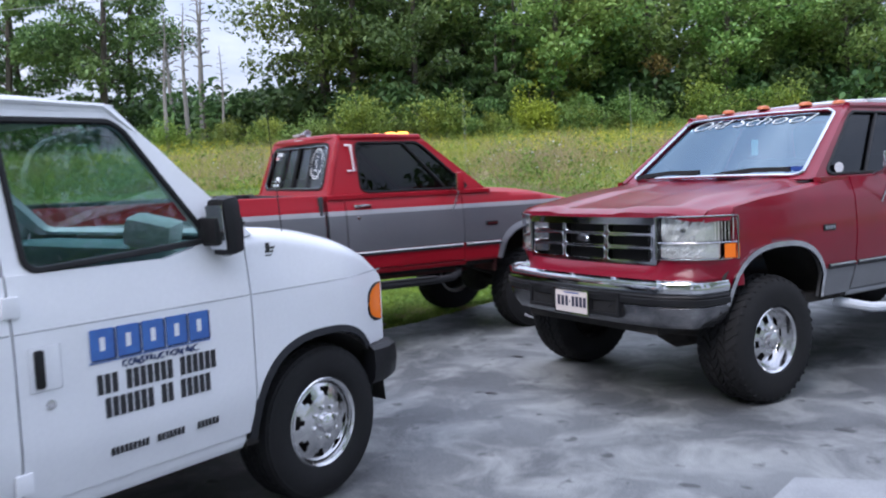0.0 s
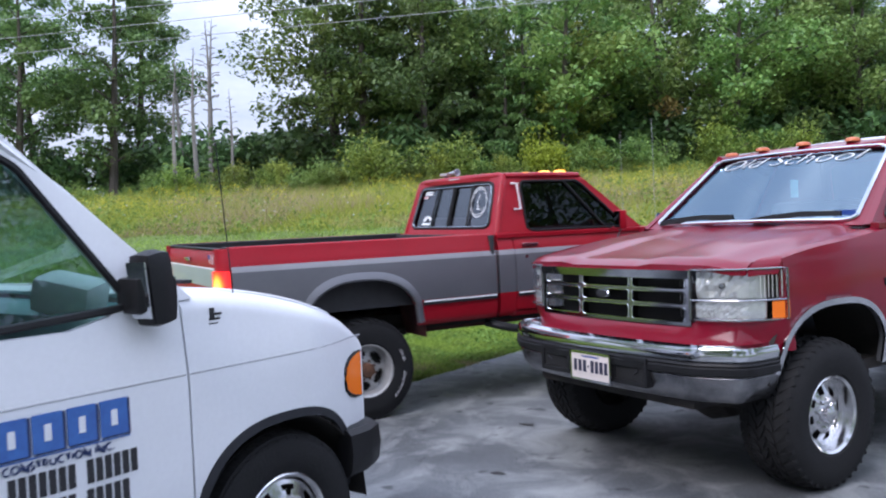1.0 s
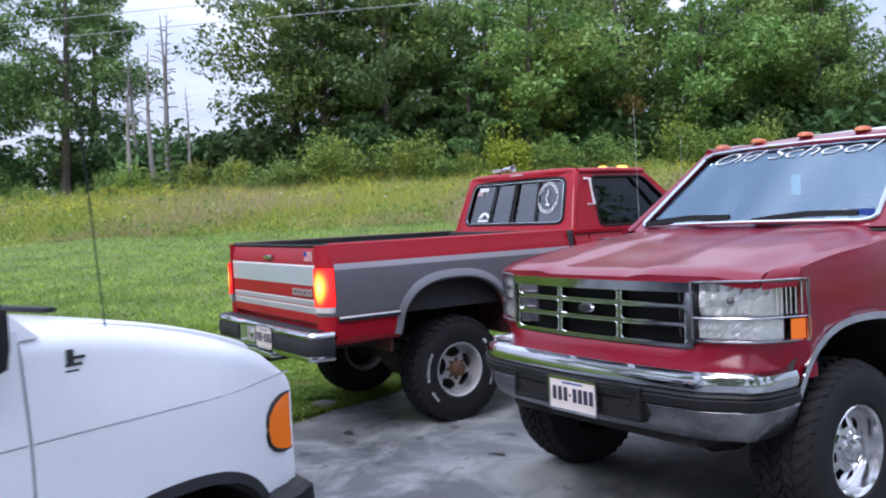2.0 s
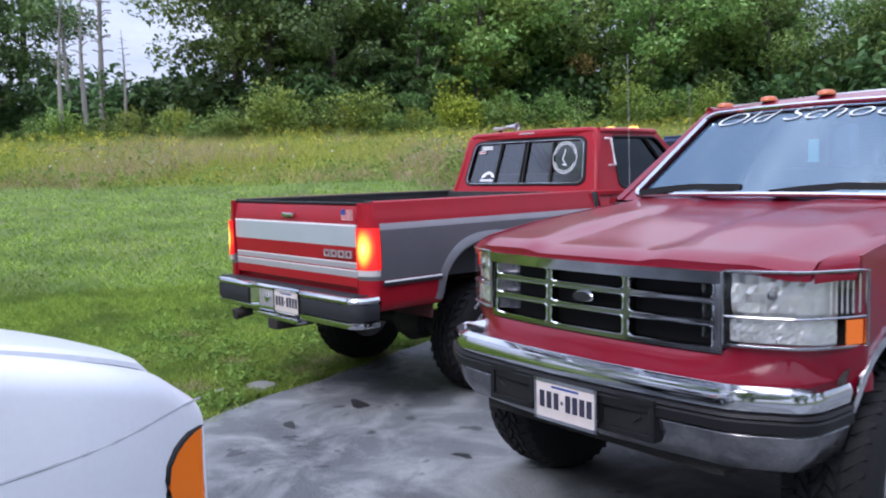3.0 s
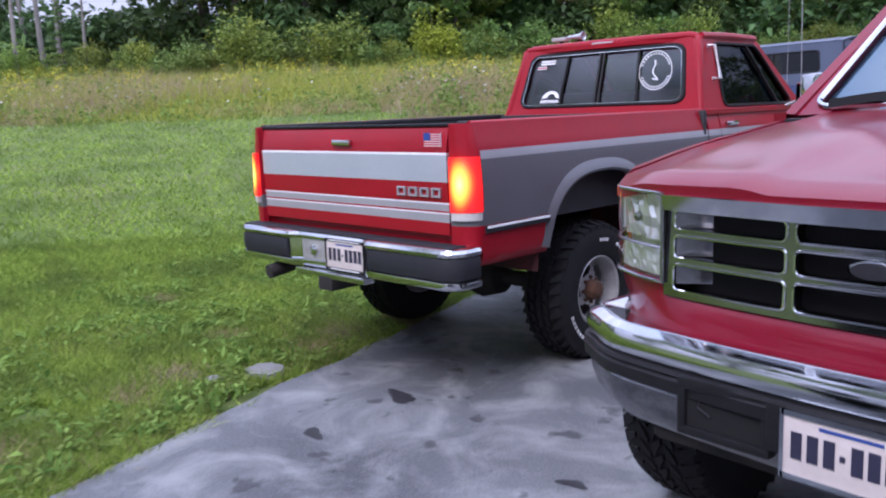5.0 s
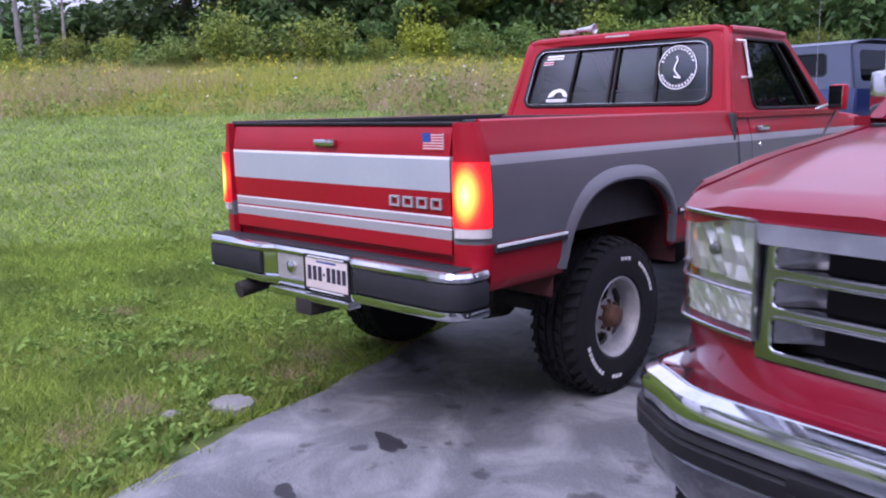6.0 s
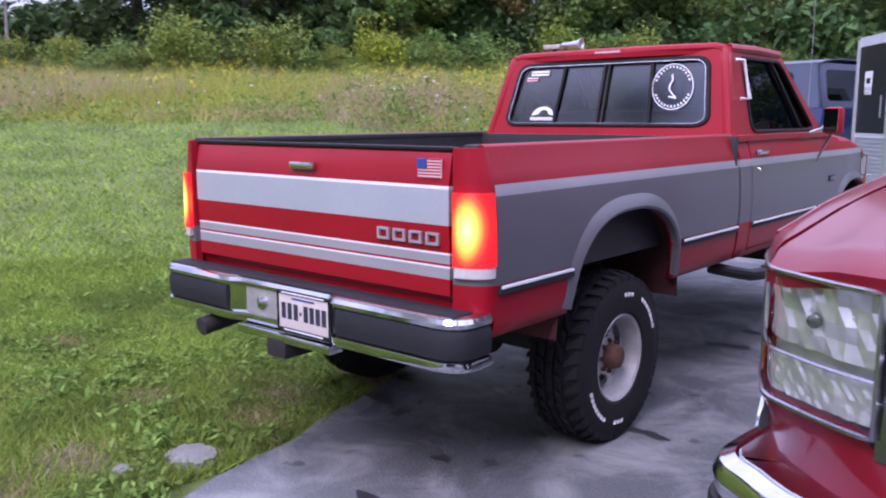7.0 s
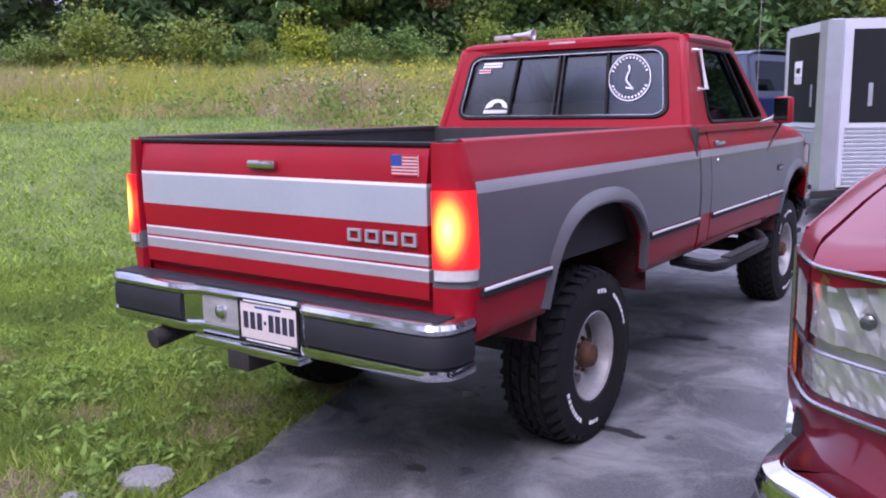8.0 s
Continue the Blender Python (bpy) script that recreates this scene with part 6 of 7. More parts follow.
# ---- details of the moving truck ----
P = moving_truck
TG = -1.09 + 0.03 - 0.045
for k, x in enumerate((-0.56, -0.30, 0.0, 0.30, 0.56)):
    bm = bmesh.new()
    lathe(bm, [(0.045, 0.0), (0.045, 0.018), (0.032, 0.032), (0.005, 0.036)], "z", 14, Matrix.Translation((x, 2.08 + 0.04 * (1 - (x / 0.7) ** 2), 1.874 + 0.022 * (1 - (x / 0.7) ** 2))) @ Matrix.Diagonal((1, 1.3, 1, 1)))
    part("roof_marker_lamp", bm, M_AMBER_LIT, P, "lit amber roof marker lamp")
# siren horn on the roof
bm = bmesh.new()
box(bm, -0.60, -0.47, 1.50, 1.57, 1.925, 1.955, 0.008)
horn = part("roof_horn", bm, M_STEEL, P, "grey and white horn on the roof")
bm = bmesh.new()
lathe(bm, [(0.012, 0.0), (0.016, 0.06), (0.022, 0.11), (0.036, 0.145), (0.034, 0.147), (0.01, 0.10)], "x", 16, Matrix.Translation((-0.47, 1.54, 1.952)))
part("horn_bell", bm, M_SILVER, horn)
bm = bmesh.new()
box(bm, -0.54, -0.52, 1.52, 1.55, 1.88, 1.93)
part("horn_foot", bm, M_BLACK, horn)
# cargo lamp over the rear window
bm = bmesh.new()
box(bm, -0.09, 0.09, 1.308, 1.35, 1.845, 1.875, 0.008)
part("cargo_lamp", bm, M_STEEL, P)
# flag sticker, plain badge letters, window stickers
bm = bmesh.new()
box(bm, 0.63, 0.74, TG - 0.004, TG + 0.004, 1.262, 1.332)
flag = part("flag_sticker", bm, M_DECAL, P, "small striped flag sticker")
for k in range(7):
    bm = bmesh.new()
    box(bm, 0.63, 0.74, TG - 0.006, TG - 0.003, 1.262 + 0.0108 * k, 1.262 + 0.0108 * k + 0.0054)
    part("flag_stripe", bm, M_DECAL_RED, flag, smooth=False)
bm = bmesh.new()
box(bm, 0.63, 0.675, TG - 0.008, TG - 0.003, 1.296, 1.332)
part("flag_canton", bm, M_DECAL_BLUE, flag, smooth=False)
for k in range(4):
    x = 0.425 + 0.082 * k
    bm = bmesh.new()
    for x0, x1, z0, z1 in ((x, x + 0.062, 1.024, 1.034), (x, x + 0.062, 1.060, 1.070), (x, x + 0.012, 1.034, 1.060), (x + 0.050, x + 0.062, 1.034, 1.060)):
        box(bm, x0, x1, TG - 0.012, TG, z0, z1, 0.002)
    part("tailgate_badge", bm, M_STRIPE, P, "raised grey badge shape", smooth=False)
back_s = bilinear([(-0.842, 1.20, 1.35), (0.842, 1.20, 1.35), (0.750, 1.345, 1.862), (-0.750, 1.345, 1.862)])


def decal(name, u0, v0, u1, v1, mat, parent, lift=0.006):
    pts = [back_s(u, v) + Vector((0, 0.010 - lift, 0)) for u, v in ((u0, v0), (u1, v0), (u1, v1), (u0, v1))]
    pts += [p + Vector((0, 0.0015, 0)) for p in pts]
    return obj(name, pts, [(0, 1, 2, 3), (7, 6, 5, 4), (0, 4, 5, 1), (1, 5, 6, 2), (2, 6, 7, 3), (3, 7, 4, 0)], mat, parent)


for u0, v0, u1, v1, mt in ((0.135, 0.80, 0.225, 0.825, M_DECAL), (0.135, 0.765, 0.225, 0.79, M_DECAL), (0.12, 0.70, 0.175, 0.745, M_DECAL), (0.12, 0.712, 0.175, 0.733, M_DECAL_RED)):
    decal("window_sticker", u0, v0, u1, v1, mt, P, 0.006 + 0.001 * (mt == M_DECAL_RED))
for k in range(9):
    decal("sticker_bar", 0.187 + 0.0125 * k, 0.205, 0.196 + 0.0125 * k, 0.245, M_DECAL, P)
pts = [back_s(0.24 + 0.05 * math.cos(math.pi * k / 10), 0.262 + 0.115 * math.sin(math.pi * k / 10)) + Vector((0, 0.004, 0)) for k in range(11)]
pts2 = [back_s(0.24 + 0.022 * math.cos(math.pi * k / 10) + 0.004, 0.285 + 0.05 * math.sin(math.pi * k / 10)) + Vector((0, 0.004, 0)) for k in range(11)]
obj("arc_sticker", pts + pts2, [(k, k + 1, 12 + k, 11 + k) for k in range(10)], M_DECAL, P)
# round sticker: a ring with a plain zigzag shape inside
ring_c = (0.785, 0.585)
ring_u, ring_v = 0.082, 0.262


def ring_pt(a, q):
    return back_s(ring_c[0] + ring_u * q * math.cos(a), ring_c[1] + ring_v * q * math.sin(a)) + Vector((0, 0.004, 0))


n_r = 40
rp = [ring_pt(2 * math.pi * k / n_r, q) for q in (1.0, 0.955) for k in range(n_r)]
ring = obj("round_sticker", rp, [(k, (k + 1) % n_r, n_r + (k + 1) % n_r, n_r + k) for k in range(n_r)], M_DECAL, P, "round white outline sticker")
for k in range(26):
    a = math.radians(20 + 140 * k / 12) if k < 13 else math.radians(205 + 130 * (k - 13) / 12)
    q = [ring_pt(a - 0.045, 0.90), ring_pt(a + 0.045, 0.90), ring_pt(a + 0.045, 0.80), ring_pt(a - 0.045, 0.80)]
    obj("sticker_dash", q, [(0, 1, 2, 3)], M_DECAL, ring)
zig = [(-0.05, 0.52), (0.0, 0.30), (-0.10, 0.12), (-0.16, -0.10), (-0.02, -0.28), (0.20, -0.50), (-0.16, -0.42)]
for (x0, y0), (x1, y1) in zip(zig, zig[1:]):
    d = Vector((x1 - x0, y1 - y0)).normalized() * 0.035
    q = [back_s(ring_c[0] + ring_u * (x + sx * d.y), ring_c[1] + ring_v * (y - sx * d.x)) + Vector((0, 0.004, 0)) for x, y, sx in ((x0, y0, 1), (x1, y1, 1), (x1, y1, -1), (x0, y0, -1))]
    obj("sticker_stroke", q, [(0, 1, 2, 3)], M_DECAL, ring)
# white brackets on the cab corners, stake by the far mirror
for s in (1, -1):
    S_ = bilinear([(s * 0.842, 1.20, 1.368), (s * 0.85, 2.80, 1.368), (s * 0.745, 2.16, 1.862), (s * 0.745, 1.345, 1.862)])
    off = Vector((s * 0.02, 0, 0))
    b = tube("corner_bracket", [S_(0.10, 0.86) + off * 0.2, S_(0.135, 0.86) + off * 2.0, S_(0.155, 0.42) + off * 2.0, S_(0.12, 0.42) + off * 0.2], 0.012, M_DECAL, P, "white taped bracket", n=6)
# radio whip and far-side whip on the wings
tube("antenna", [(0.80, 2.62, 1.35), (0.80, 2.62, 1.5), (0.81, 2.60, 2.25)], 0.0016, M_WIRE, P, n=6)

# ---- blue truck with a bed cap, beyond ----
def capped_truck(m):
    T = thing("capped_pickup_truck", "dark blue pickup truck with a blue-grey bed cap", "pickup truck", m)
    def low(y):
        return max(0.50, arch(y, 1.2, 0.45, 0.92, 0.5), arch(y, 4.4, 0.45, 0.92, 0.5))
    lv = [0.5, 0.62, 0.75, 0.88, 0.98, 1.06, 1.12, 1.20]
    for s in (1, -1):
        grid("body_side", lambda y, z: (s * (0.88 + 0.03 * math.sin((z - 0.5) / 0.7 * math.pi)), y, min(max(z, low(y)), 1.20 - 0.10 * smoothstep(3.6, 5.2, y))), panel_ys(0.0, 5.25, [(1.2, 0.45), (4.4, 0.45)]), lv, M_BLUE, T, thick=(-s * 0.03, 0, 0))
        # cap side with its two-pane window
        S = bilinear([(s * 0.87, 0.03, 1.205), (s * 0.87, 2.25, 1.205), (s * 0.76, 2.25, 1.80), (s * 0.76, 0.16, 1.80)])
        hole = rounded(0.18, 0.30, 0.90, 0.80, 0.03, 0.08)
        framed("cap_side", S, hole, M_CAP, T, (-s * 0.03, 0, 0))
        pane("cap_window", S, hole, M_GLASS_DARK, T, (-s * 0.01, 0, 0), "dark two-pane cap window")
        bead("cap_window_frame", S, hole, 0.012, M_BLACK, T)
        tube("cap_window_bar", [S(0.54, 0.31), S(0.54, 0.79)], 0.012, M_BLACK, T)
        C = bilinear([(s * 0.85, 2.30, 1.20), (s * 0.85, 3.75, 1.20), (s * 0.68, 3.10, 1.70), (s * 0.68, 2.45, 1.70)])
        ch = rounded(0.12, 0.06, 0.88, 0.88, 0.06, 0.1)
        framed("cab_side", C, ch, M_BLUE, T, (-s * 0.03, 0, 0))
        pane("door_glass", C, ch, M_GLASS_DARK, T, (-s * 0.01, 0, 0))
        bm = bmesh.new()
        box(bm, -0.07, 0.07, -0.03, 0.03, -0.07, 0.07, 0.02, Matrix.Translation((s * 1.0, 3.35, 1.27)))
        part("door_mirror", bm, M_CHROME, T)
        for ya in (1.2, 4.4):
            make_wheel(T, "wheel", (s * 0.76, ya, 0.36), 0.36, 0.24, s, "steel", 0.2, 30, 4, 0.01)
    grid("cap_roof", lambda u, v: (0.765 * (2 * u - 1), 0.14 + 2.12 * v, 1.80 + 0.07 * (1 - abs(2 * u - 1) ** 3)), [k / 10 for k in range(11)], [0, 0.25, 0.5, 0.75, 1], M_CAP, T, thick=(0, 0, -0.02))
    back_ = bilinear([(-0.87, 0.03, 1.205), (0.87, 0.03, 1.205), (0.76, 0.16, 1.80), (-0.76, 0.16, 1.80)])
    bh = rounded(0.1, 0.15, 0.9, 0.85, 0.05, 0.1)
    framed("cap_rear", back_, bh, M_CAP, T, (0, 0.03, 0))
    pane("cap_rear_window", back_, bh, M_GLASS_DARK, T, (0, 0.01, 0))
    bm = bmesh.new()
    box(bm, -0.88, 0.88, -0.02, 0.04, 0.55, 1.20, 0.02)
    part("tailgate", bm, M_BLUE, T)
    bm = bmesh.new()
    box(bm, -0.70, 0.70, 2.40, 3.12, 1.69, 1.74, 0.02)
    part("cab_roof", bm, M_BLUE, T)
    W = bilinear([(-0.82, 3.80, 1.18), (0.82, 3.80, 1.18), (0.66, 3.08, 1.71), (-0.66, 3.08, 1.71)])
    wh = rounded(0.05, 0.05, 0.95, 0.93, 0.05, 0.08)
    framed("windscreen_frame", W, wh, M_BLUE, T, (0, -0.03, 0))
    pane("windscreen", W, wh, M_GLASS_BLUE, T, (0, -0.01, 0))
    grid("bonnet", lambda u, v: (0.86 * (2 * u - 1), 3.75 + 1.5 * v, 1.19 - 0.10 * v ** 1.5 + 0.03 * (1 - (2 * u - 1) ** 2)), [k / 8 for k in range(9)], [0, 0.3, 0.6, 0.9, 1], M_BLUE, T, thick=(0, 0, -0.03))
    bm = bmesh.new()
    box(bm, -0.88, 0.88, 5.22, 5.36, 0.5, 1.08, 0.03)
    part("front", bm, M_CHROME, T)
    bm = bmesh.new()
    box(bm, -0.82, 0.82, 0.1, 5.2, 0.45, 0.55)
    part("underbody", bm, M_UNDER, T)
    return T


capped_truck(pose(-4.65, 11.5, ground_z(-7, 11.5) + 0.02, 0, 0, 82) @ Matrix.Scale(1.05, 4))


# ---- enclosed trailer with a wedge nose ----
def enclosed_trailer(m):
    T = thing("enclosed_trailer", "white enclosed trailer with black graphic panels", "trailer", m)
    hw, dv, z0, z1 = 0.86, 0.80, 0.42, 2.22
    for s in (1, -1):
        A = bilinear([(0, 0, z0), (s * hw, dv, z0), (s * hw, dv, z1), (0, 0, z1)])
        nrm = Vector((s * dv, -hw, 0)).normalized()
        def slab(name, u0, u1, v0, v1, mat, parent, lift=0.0, th=0.03):
            q = [A(u, v) + nrm * lift for u, v in ((u0, v0), (u1, v0), (u1, v1), (u0, v1))]
            q += [p - nrm * th for p in q]
            return obj(name, q, [(0, 1, 2, 3), (7, 6, 5, 4), (0, 4, 5, 1), (1, 5, 6, 2), (2, 6, 7, 3), (3, 7, 4, 0)], mat, parent)
        wall = slab("nose_panel", 0, 1, 0, 1, M_ALU, T)
        wall["label"] = "pale nose panel with black graphic"
        slab("black_graphic", 0.20, 0.97, 0.40, 0.965, M_TRAILER_BLACK, wall, 0.005, 0.004)
        for k in range(14):
            v = 0.02 + 0.026 * k
            slab("stone_guard_rib", 0.16, 0.98, v, v + 0.013, M_TRIM_ALU, wall, 0.010, 0.009)
        # plain pale mark on the graphic
        slab("graphic_mark", 0.62, 0.80, 0.70, 0.80, M_DECAL, wall, 0.0085, 0.003)
        slab("graphic_mark", 0.66, 0.76, 0.72, 0.755, M_TRAILER_BLACK, wall, 0.0095, 0.003)
        for k in range(4):
            slab("graphic_mark", 0.63 + 0.045 * k, 0.655 + 0.045 * k, 0.65, 0.70, M_DECAL, wall, 0.0085, 0.003)
        slab("graphic_mark", 0.36, 0.40, 0.50, 0.64, M_TRIM_ALU, wall, 0.0085, 0.003)
        bm = bmesh.new()
        box(bm, *sorted((s * (hw - 0.04), s * hw)), dv, 4.6, z0, z1, 0.0)
        side = part("side_wall", bm, M_ALU, T)
        bm = bmesh.new()
        box(bm, *sorted((s * hw, s * (hw + 0.004))), dv + 0.1, 4.4, z0 + 0.75, z1 - 0.06)
        part("black_graphic", bm, M_TRAILER_BLACK, side)
        make_wheel(T, "wheel", (s * (hw + 0.02), 3.0, 0.33), 0.33, 0.2, s, "steel", 0.19, 30, 4, 0.008)
        bm = bmesh.new()
        sweep(bm, [(s * hw, dv, z0 - 0.02), (s * hw, dv, z1 + 0.02)], circle(0.03, 8), up=(0, 1, 0))
        part("corner_trim", bm, M_TRIM_ALU, T)
    bm = bmesh.new()
    sweep(bm, [(0, -0.01, z0 - 0.04), (0, -0.01, z1 + 0.03)], [(-0.13, 0.0), (0.0, 0.10), (0.13, 0.0), (0.11, -0.09), (-0.11, -0.09)], up=(0, -1, 0))
    part("nose_trim", bm, M_TRIM_ALU, T, "broad bright nose trim")
    vs = [(0, 0), (hw, dv), (hw, 4.6), (-hw, 4.6), (-hw, dv)]
    vv = [(x, y, z) for z in (z1, z1 + 0.05) for x, y in vs]
    obj("roof", vv, [(0, 1, 2, 3, 4), (9, 8, 7, 6, 5)] + [(k, (k + 1) % 5, 5 + (k + 1) % 5, 5 + k) for k in range(5)], M_ALU, T)
    vv = [(x, y, z) for z in (z0 - 0.06, z0) for x, y in vs]
    obj("floor", vv, [(0, 1, 2, 3, 4), (9, 8, 7, 6, 5)] + [(k, (k + 1) % 5, 5 + (k + 1) % 5, 5 + k) for k in range(5)], M_UNDER, T)
    bm = bmesh.new()
    box(bm, -hw, hw, 4.58, 4.62, z0, z1)
    part("rear_wall", bm, M_ALU, T)
    for s in (1, -1):
        bm = bmesh.new()
        sweep(bm, [(s * 0.5, 0.8, z0 - 0.06), (s * 0.03, -1.1, z0 - 0.02)], [(-0.03, -0.04), (0.03, -0.04), (0.03, 0.04), (-0.03, 0.04)])
        part("tongue_beam", bm, M_UNDER, T)
    bm = bmesh.new()
    box(bm, -0.045, 0.045, -1.32, -1.05, z0 - 0.06, z0 + 0.03, 0.015)
    part("coupler", bm, M_STEEL, T)
    bm = bmesh.new()
    lathe(bm, [(0.03, 0.05), (0.03, 0.75), (0.01, 0.76)], "z", 12, Matrix.Translation((0.0, -0.85, 0)))
    box(bm, -0.11, 0.11, -0.96, -0.74, 0.0, 0.05, 0.01)
    part("tongue_jack", bm, M_UNDER, T)
    tube("jack_crank", [(0, -0.85, 0.74), (0.16, -0.85, 0.74), (0.16, -0.85, 0.64)], 0.01, M_STEEL, T, n=6)
    for s in (1, -1):
        tube("safety_chain", [(s * 0.08, -0.9, z0 - 0.05), (s * 0.14, -1.05, 0.18), (s * 0.05, -1.2, z0 - 0.08)], 0.012, M_STEEL, T, n=6)
    return T


enclosed_trailer(pose(-3.20, 8.60, ground_z(-3, 9.0), 0, 0, -7))


# ---- overhead wires ----
for k, (x0, y0, x1, y1) in enumerate(((-28.6, 0.2, -15.8, 13.45), (-26.0, 0.0, -17.55, 8.65), (-23.5, -0.25, -19.3, 4.5))):
    d = Vector((x1 - x0, y1 - y0, 0)).normalized()
    a, b_ = Vector((x0, y0, 8.0)) - d * 45, Vector((x1, y1, 8.0)) + d * 45
    ob = tube("overhead_wire", [a + (b_ - a) * (q / 24) for q in range(25)], 0.011, M_WIRE, None, n=5)
    tagged(ob, "thin pale overhead wire across the sky", "wire", "overhead wires")

# ---- things on the ground ----
M_STONE = material("pale_stone", (0.27, 0.28, 0.27), 0.9, 0.0, (0.18, 0.17, 0.16), 9.0, 60, bump=0.5)


def flat_stone(name, label, x, y, r, sq, mat, seed, h=0.03):
    rnd = random.Random(seed)
    n_ = 22
    ring_ = [(r * (0.8 + 0.4 * rnd.random()) * math.cos(2 * math.pi * k / n_), r * sq * (0.8 + 0.4 * rnd.random()) * math.sin(2 * math.pi * k / n_)) for k in range(n_)]
    verts = [(px, py, -0.03) for px, py in ring_] + [(px * 0.95, py * 0.95, h * 0.8) for px, py in ring_] + [(px * 0.6, py * 0.6, h) for px, py in ring_] + [(0, 0, h)]
    faces = [(k, (k + 1) % n_, n_ + (k + 1) % n_, n_ + k) for k in range(n_)] + [(n_ + k, n_ + (k + 1) % n_, 2 * n_ + (k + 1) % n_, 2 * n_ + k) for k in range(n_)] + [(2 * n_ + k, 2 * n_ + (k + 1) % n_, 3 * n_) for k in range(n_)]
    ob = obj(name, verts, faces, mat, None, "", True)
    ob.location = (x, y, ground_z(x, y) - 0.03)
    return tagged(ob, label, "stone")


flat_stone("flat_stone", "flat pale grey stone sunk in the lawn", -3.39, 0.315, 0.125, 0.85, M_STONE, 3, 0.050)
flat_stone("flat_stone", "small pale stone at the lawn's edge", -3.46, 0.03, 0.055, 0.8, M_STONE, 5, 0.045)
M_OIL = material("oil_stain", (0.030, 0.030, 0.034), 0.35, 0.0, (0.045, 0.045, 0.05), 8, 60)
for k, (x, y, r, sq) in enumerate(((-2.46, 0.58, 0.11, 0.6), (-2.71, 1.58, 0.085, 0.6), (-2.99, 1.93, 0.08, 0.6), (-2.55, 3.66, 0.13, 0.5), (-2.48, 1.60, 0.055, 0.6), (-2.11, 1.96, 0.10, 0.45), (-2.59, 1.07, 0.06, 0.5),
                                   (-3.40, 1.40, 0.10, 0.7), (-2.63, 4.11, 0.10, 0.5), (-1.19, 0.44, 0.06, 0.6), (-2.36, 0.0, 0.08, 0.5), (-1.2, 2.2, 0.08, 0.5), (-1.7, 3.4, 0.10, 0.5), (0.35, 1.5, 0.16, 0.4), (-0.4, -0.4, 0.05, 0.6), (-2.1, 4.6, 0.12, 0.6))):
    rnd = random.Random(40 + k)
    ph = [rnd.uniform(0, 6.28) for _ in range(4)]
    wave = [0.9 + 0.22 * math.sin(2 * t + ph[0]) + 0.16 * math.sin(3 * t + ph[1]) + 0.10 * math.sin(5 * t + ph[2]) + 0.07 * math.sin(9 * t + ph[3]) for t in [2 * math.pi * i / 32 for i in range(32)]]
    pts = [(x + r * wave[i] * math.cos(2 * math.pi * i / 32), y + r * sq * wave[i] * math.sin(2 * math.pi * i / 32)) for i in range(32)]
    obj("oil_stain", [(px, py, ground_z(px, py) + 0.003) for px, py in pts], [list(range(32))], M_OIL, drive)
SOIL = [(-3.82, 1.10, 0.34, 0.6), (-3.62, 0.80, 0.26, 0.55), (-3.75, -0.08, 0.32, 0.7), (-3.73, 1.56, 0.24, 0.5), (-3.55, -0.42, 0.26, 0.55), (-3.15, -1.15, 0.24, 0.7), (-4.3, 0.5, 0.16, 0.5), (-4.6, 3.6, 0.30, 0.6), (-5.6, 0.6, 0.20, 0.6)]
for k, (x, y, r, sq) in enumerate(SOIL):
    rnd = random.Random(90 + k)
    w_ = [0.55 + 0.6 * rnd.random() for _ in range(26)]
    ring_ = [(x + r * w_[i] * math.cos(2 * math.pi * i / 26), y + r * sq * w_[i] * math.sin(2 * math.pi * i / 26)) for i in range(26)]
    vs_ = [(px, py, ground_z(px, py) - 0.055) for px, py in ring_] + [(x + (px - x) * 0.7, y + (py - y) * 0.7, ground_z(px, py) - 0.024) for px, py in ring_] + [(x, y, ground_z(x, y) - 0.018)]
    obj("soil_patch", vs_, [(i, (i + 1) % 26, 26 + (i + 1) % 26, 26 + i) for i in range(26)] + [(26 + i, 26 + (i + 1) % 26, 52) for i in range(26)], M_SOIL, ground, "", True)
# concrete pad beside the drive
pad = [(1.83, -0.30), (2.20, 0.06), (4.2, 0.7), (6.5, 0.7), (6.5, -7.0), (3.6, -7.0), (2.05, -1.0)]
ob = obj("concrete_pad", [(x, y, z) for z in (-0.05, 0.03) for x, y in pad], [tuple(range(6, -1, -1)), tuple(range(7, 14))] + [(k, (k + 1) % 7, 7 + (k + 1) % 7, 7 + k) for k in range(7)], M_CONCRETE)
tagged(ob, "pale concrete pad at the drive's edge", "pavement", kind="structure")


# ---- plants ----
def facets(name, verts, k, mat, parent=None):
    """Many separate facets of k corners each, from an array."""
    n_ = len(verts) // k
    me = bpy.data.meshes.new(name)
    me.vertices.add(n_ * k)
    me.vertices.foreach_set("co", np.ascontiguousarray(verts, dtype=np.float32).ravel())
    me.loops.add(n_ * k)
    me.loops.foreach_set("vertex_index", np.arange(n_ * k, dtype=np.int32))
    me.polygons.add(n_)
    me.polygons.foreach_set("loop_start", np.arange(0, n_ * k, k, dtype=np.int32))
    me.materials.append(mat)
    me.update(calc_edges=True)
    ob = new(name, me)
    if parent:
        ob.parent = parent
    return ob


rng = np.random.default_rng(11)


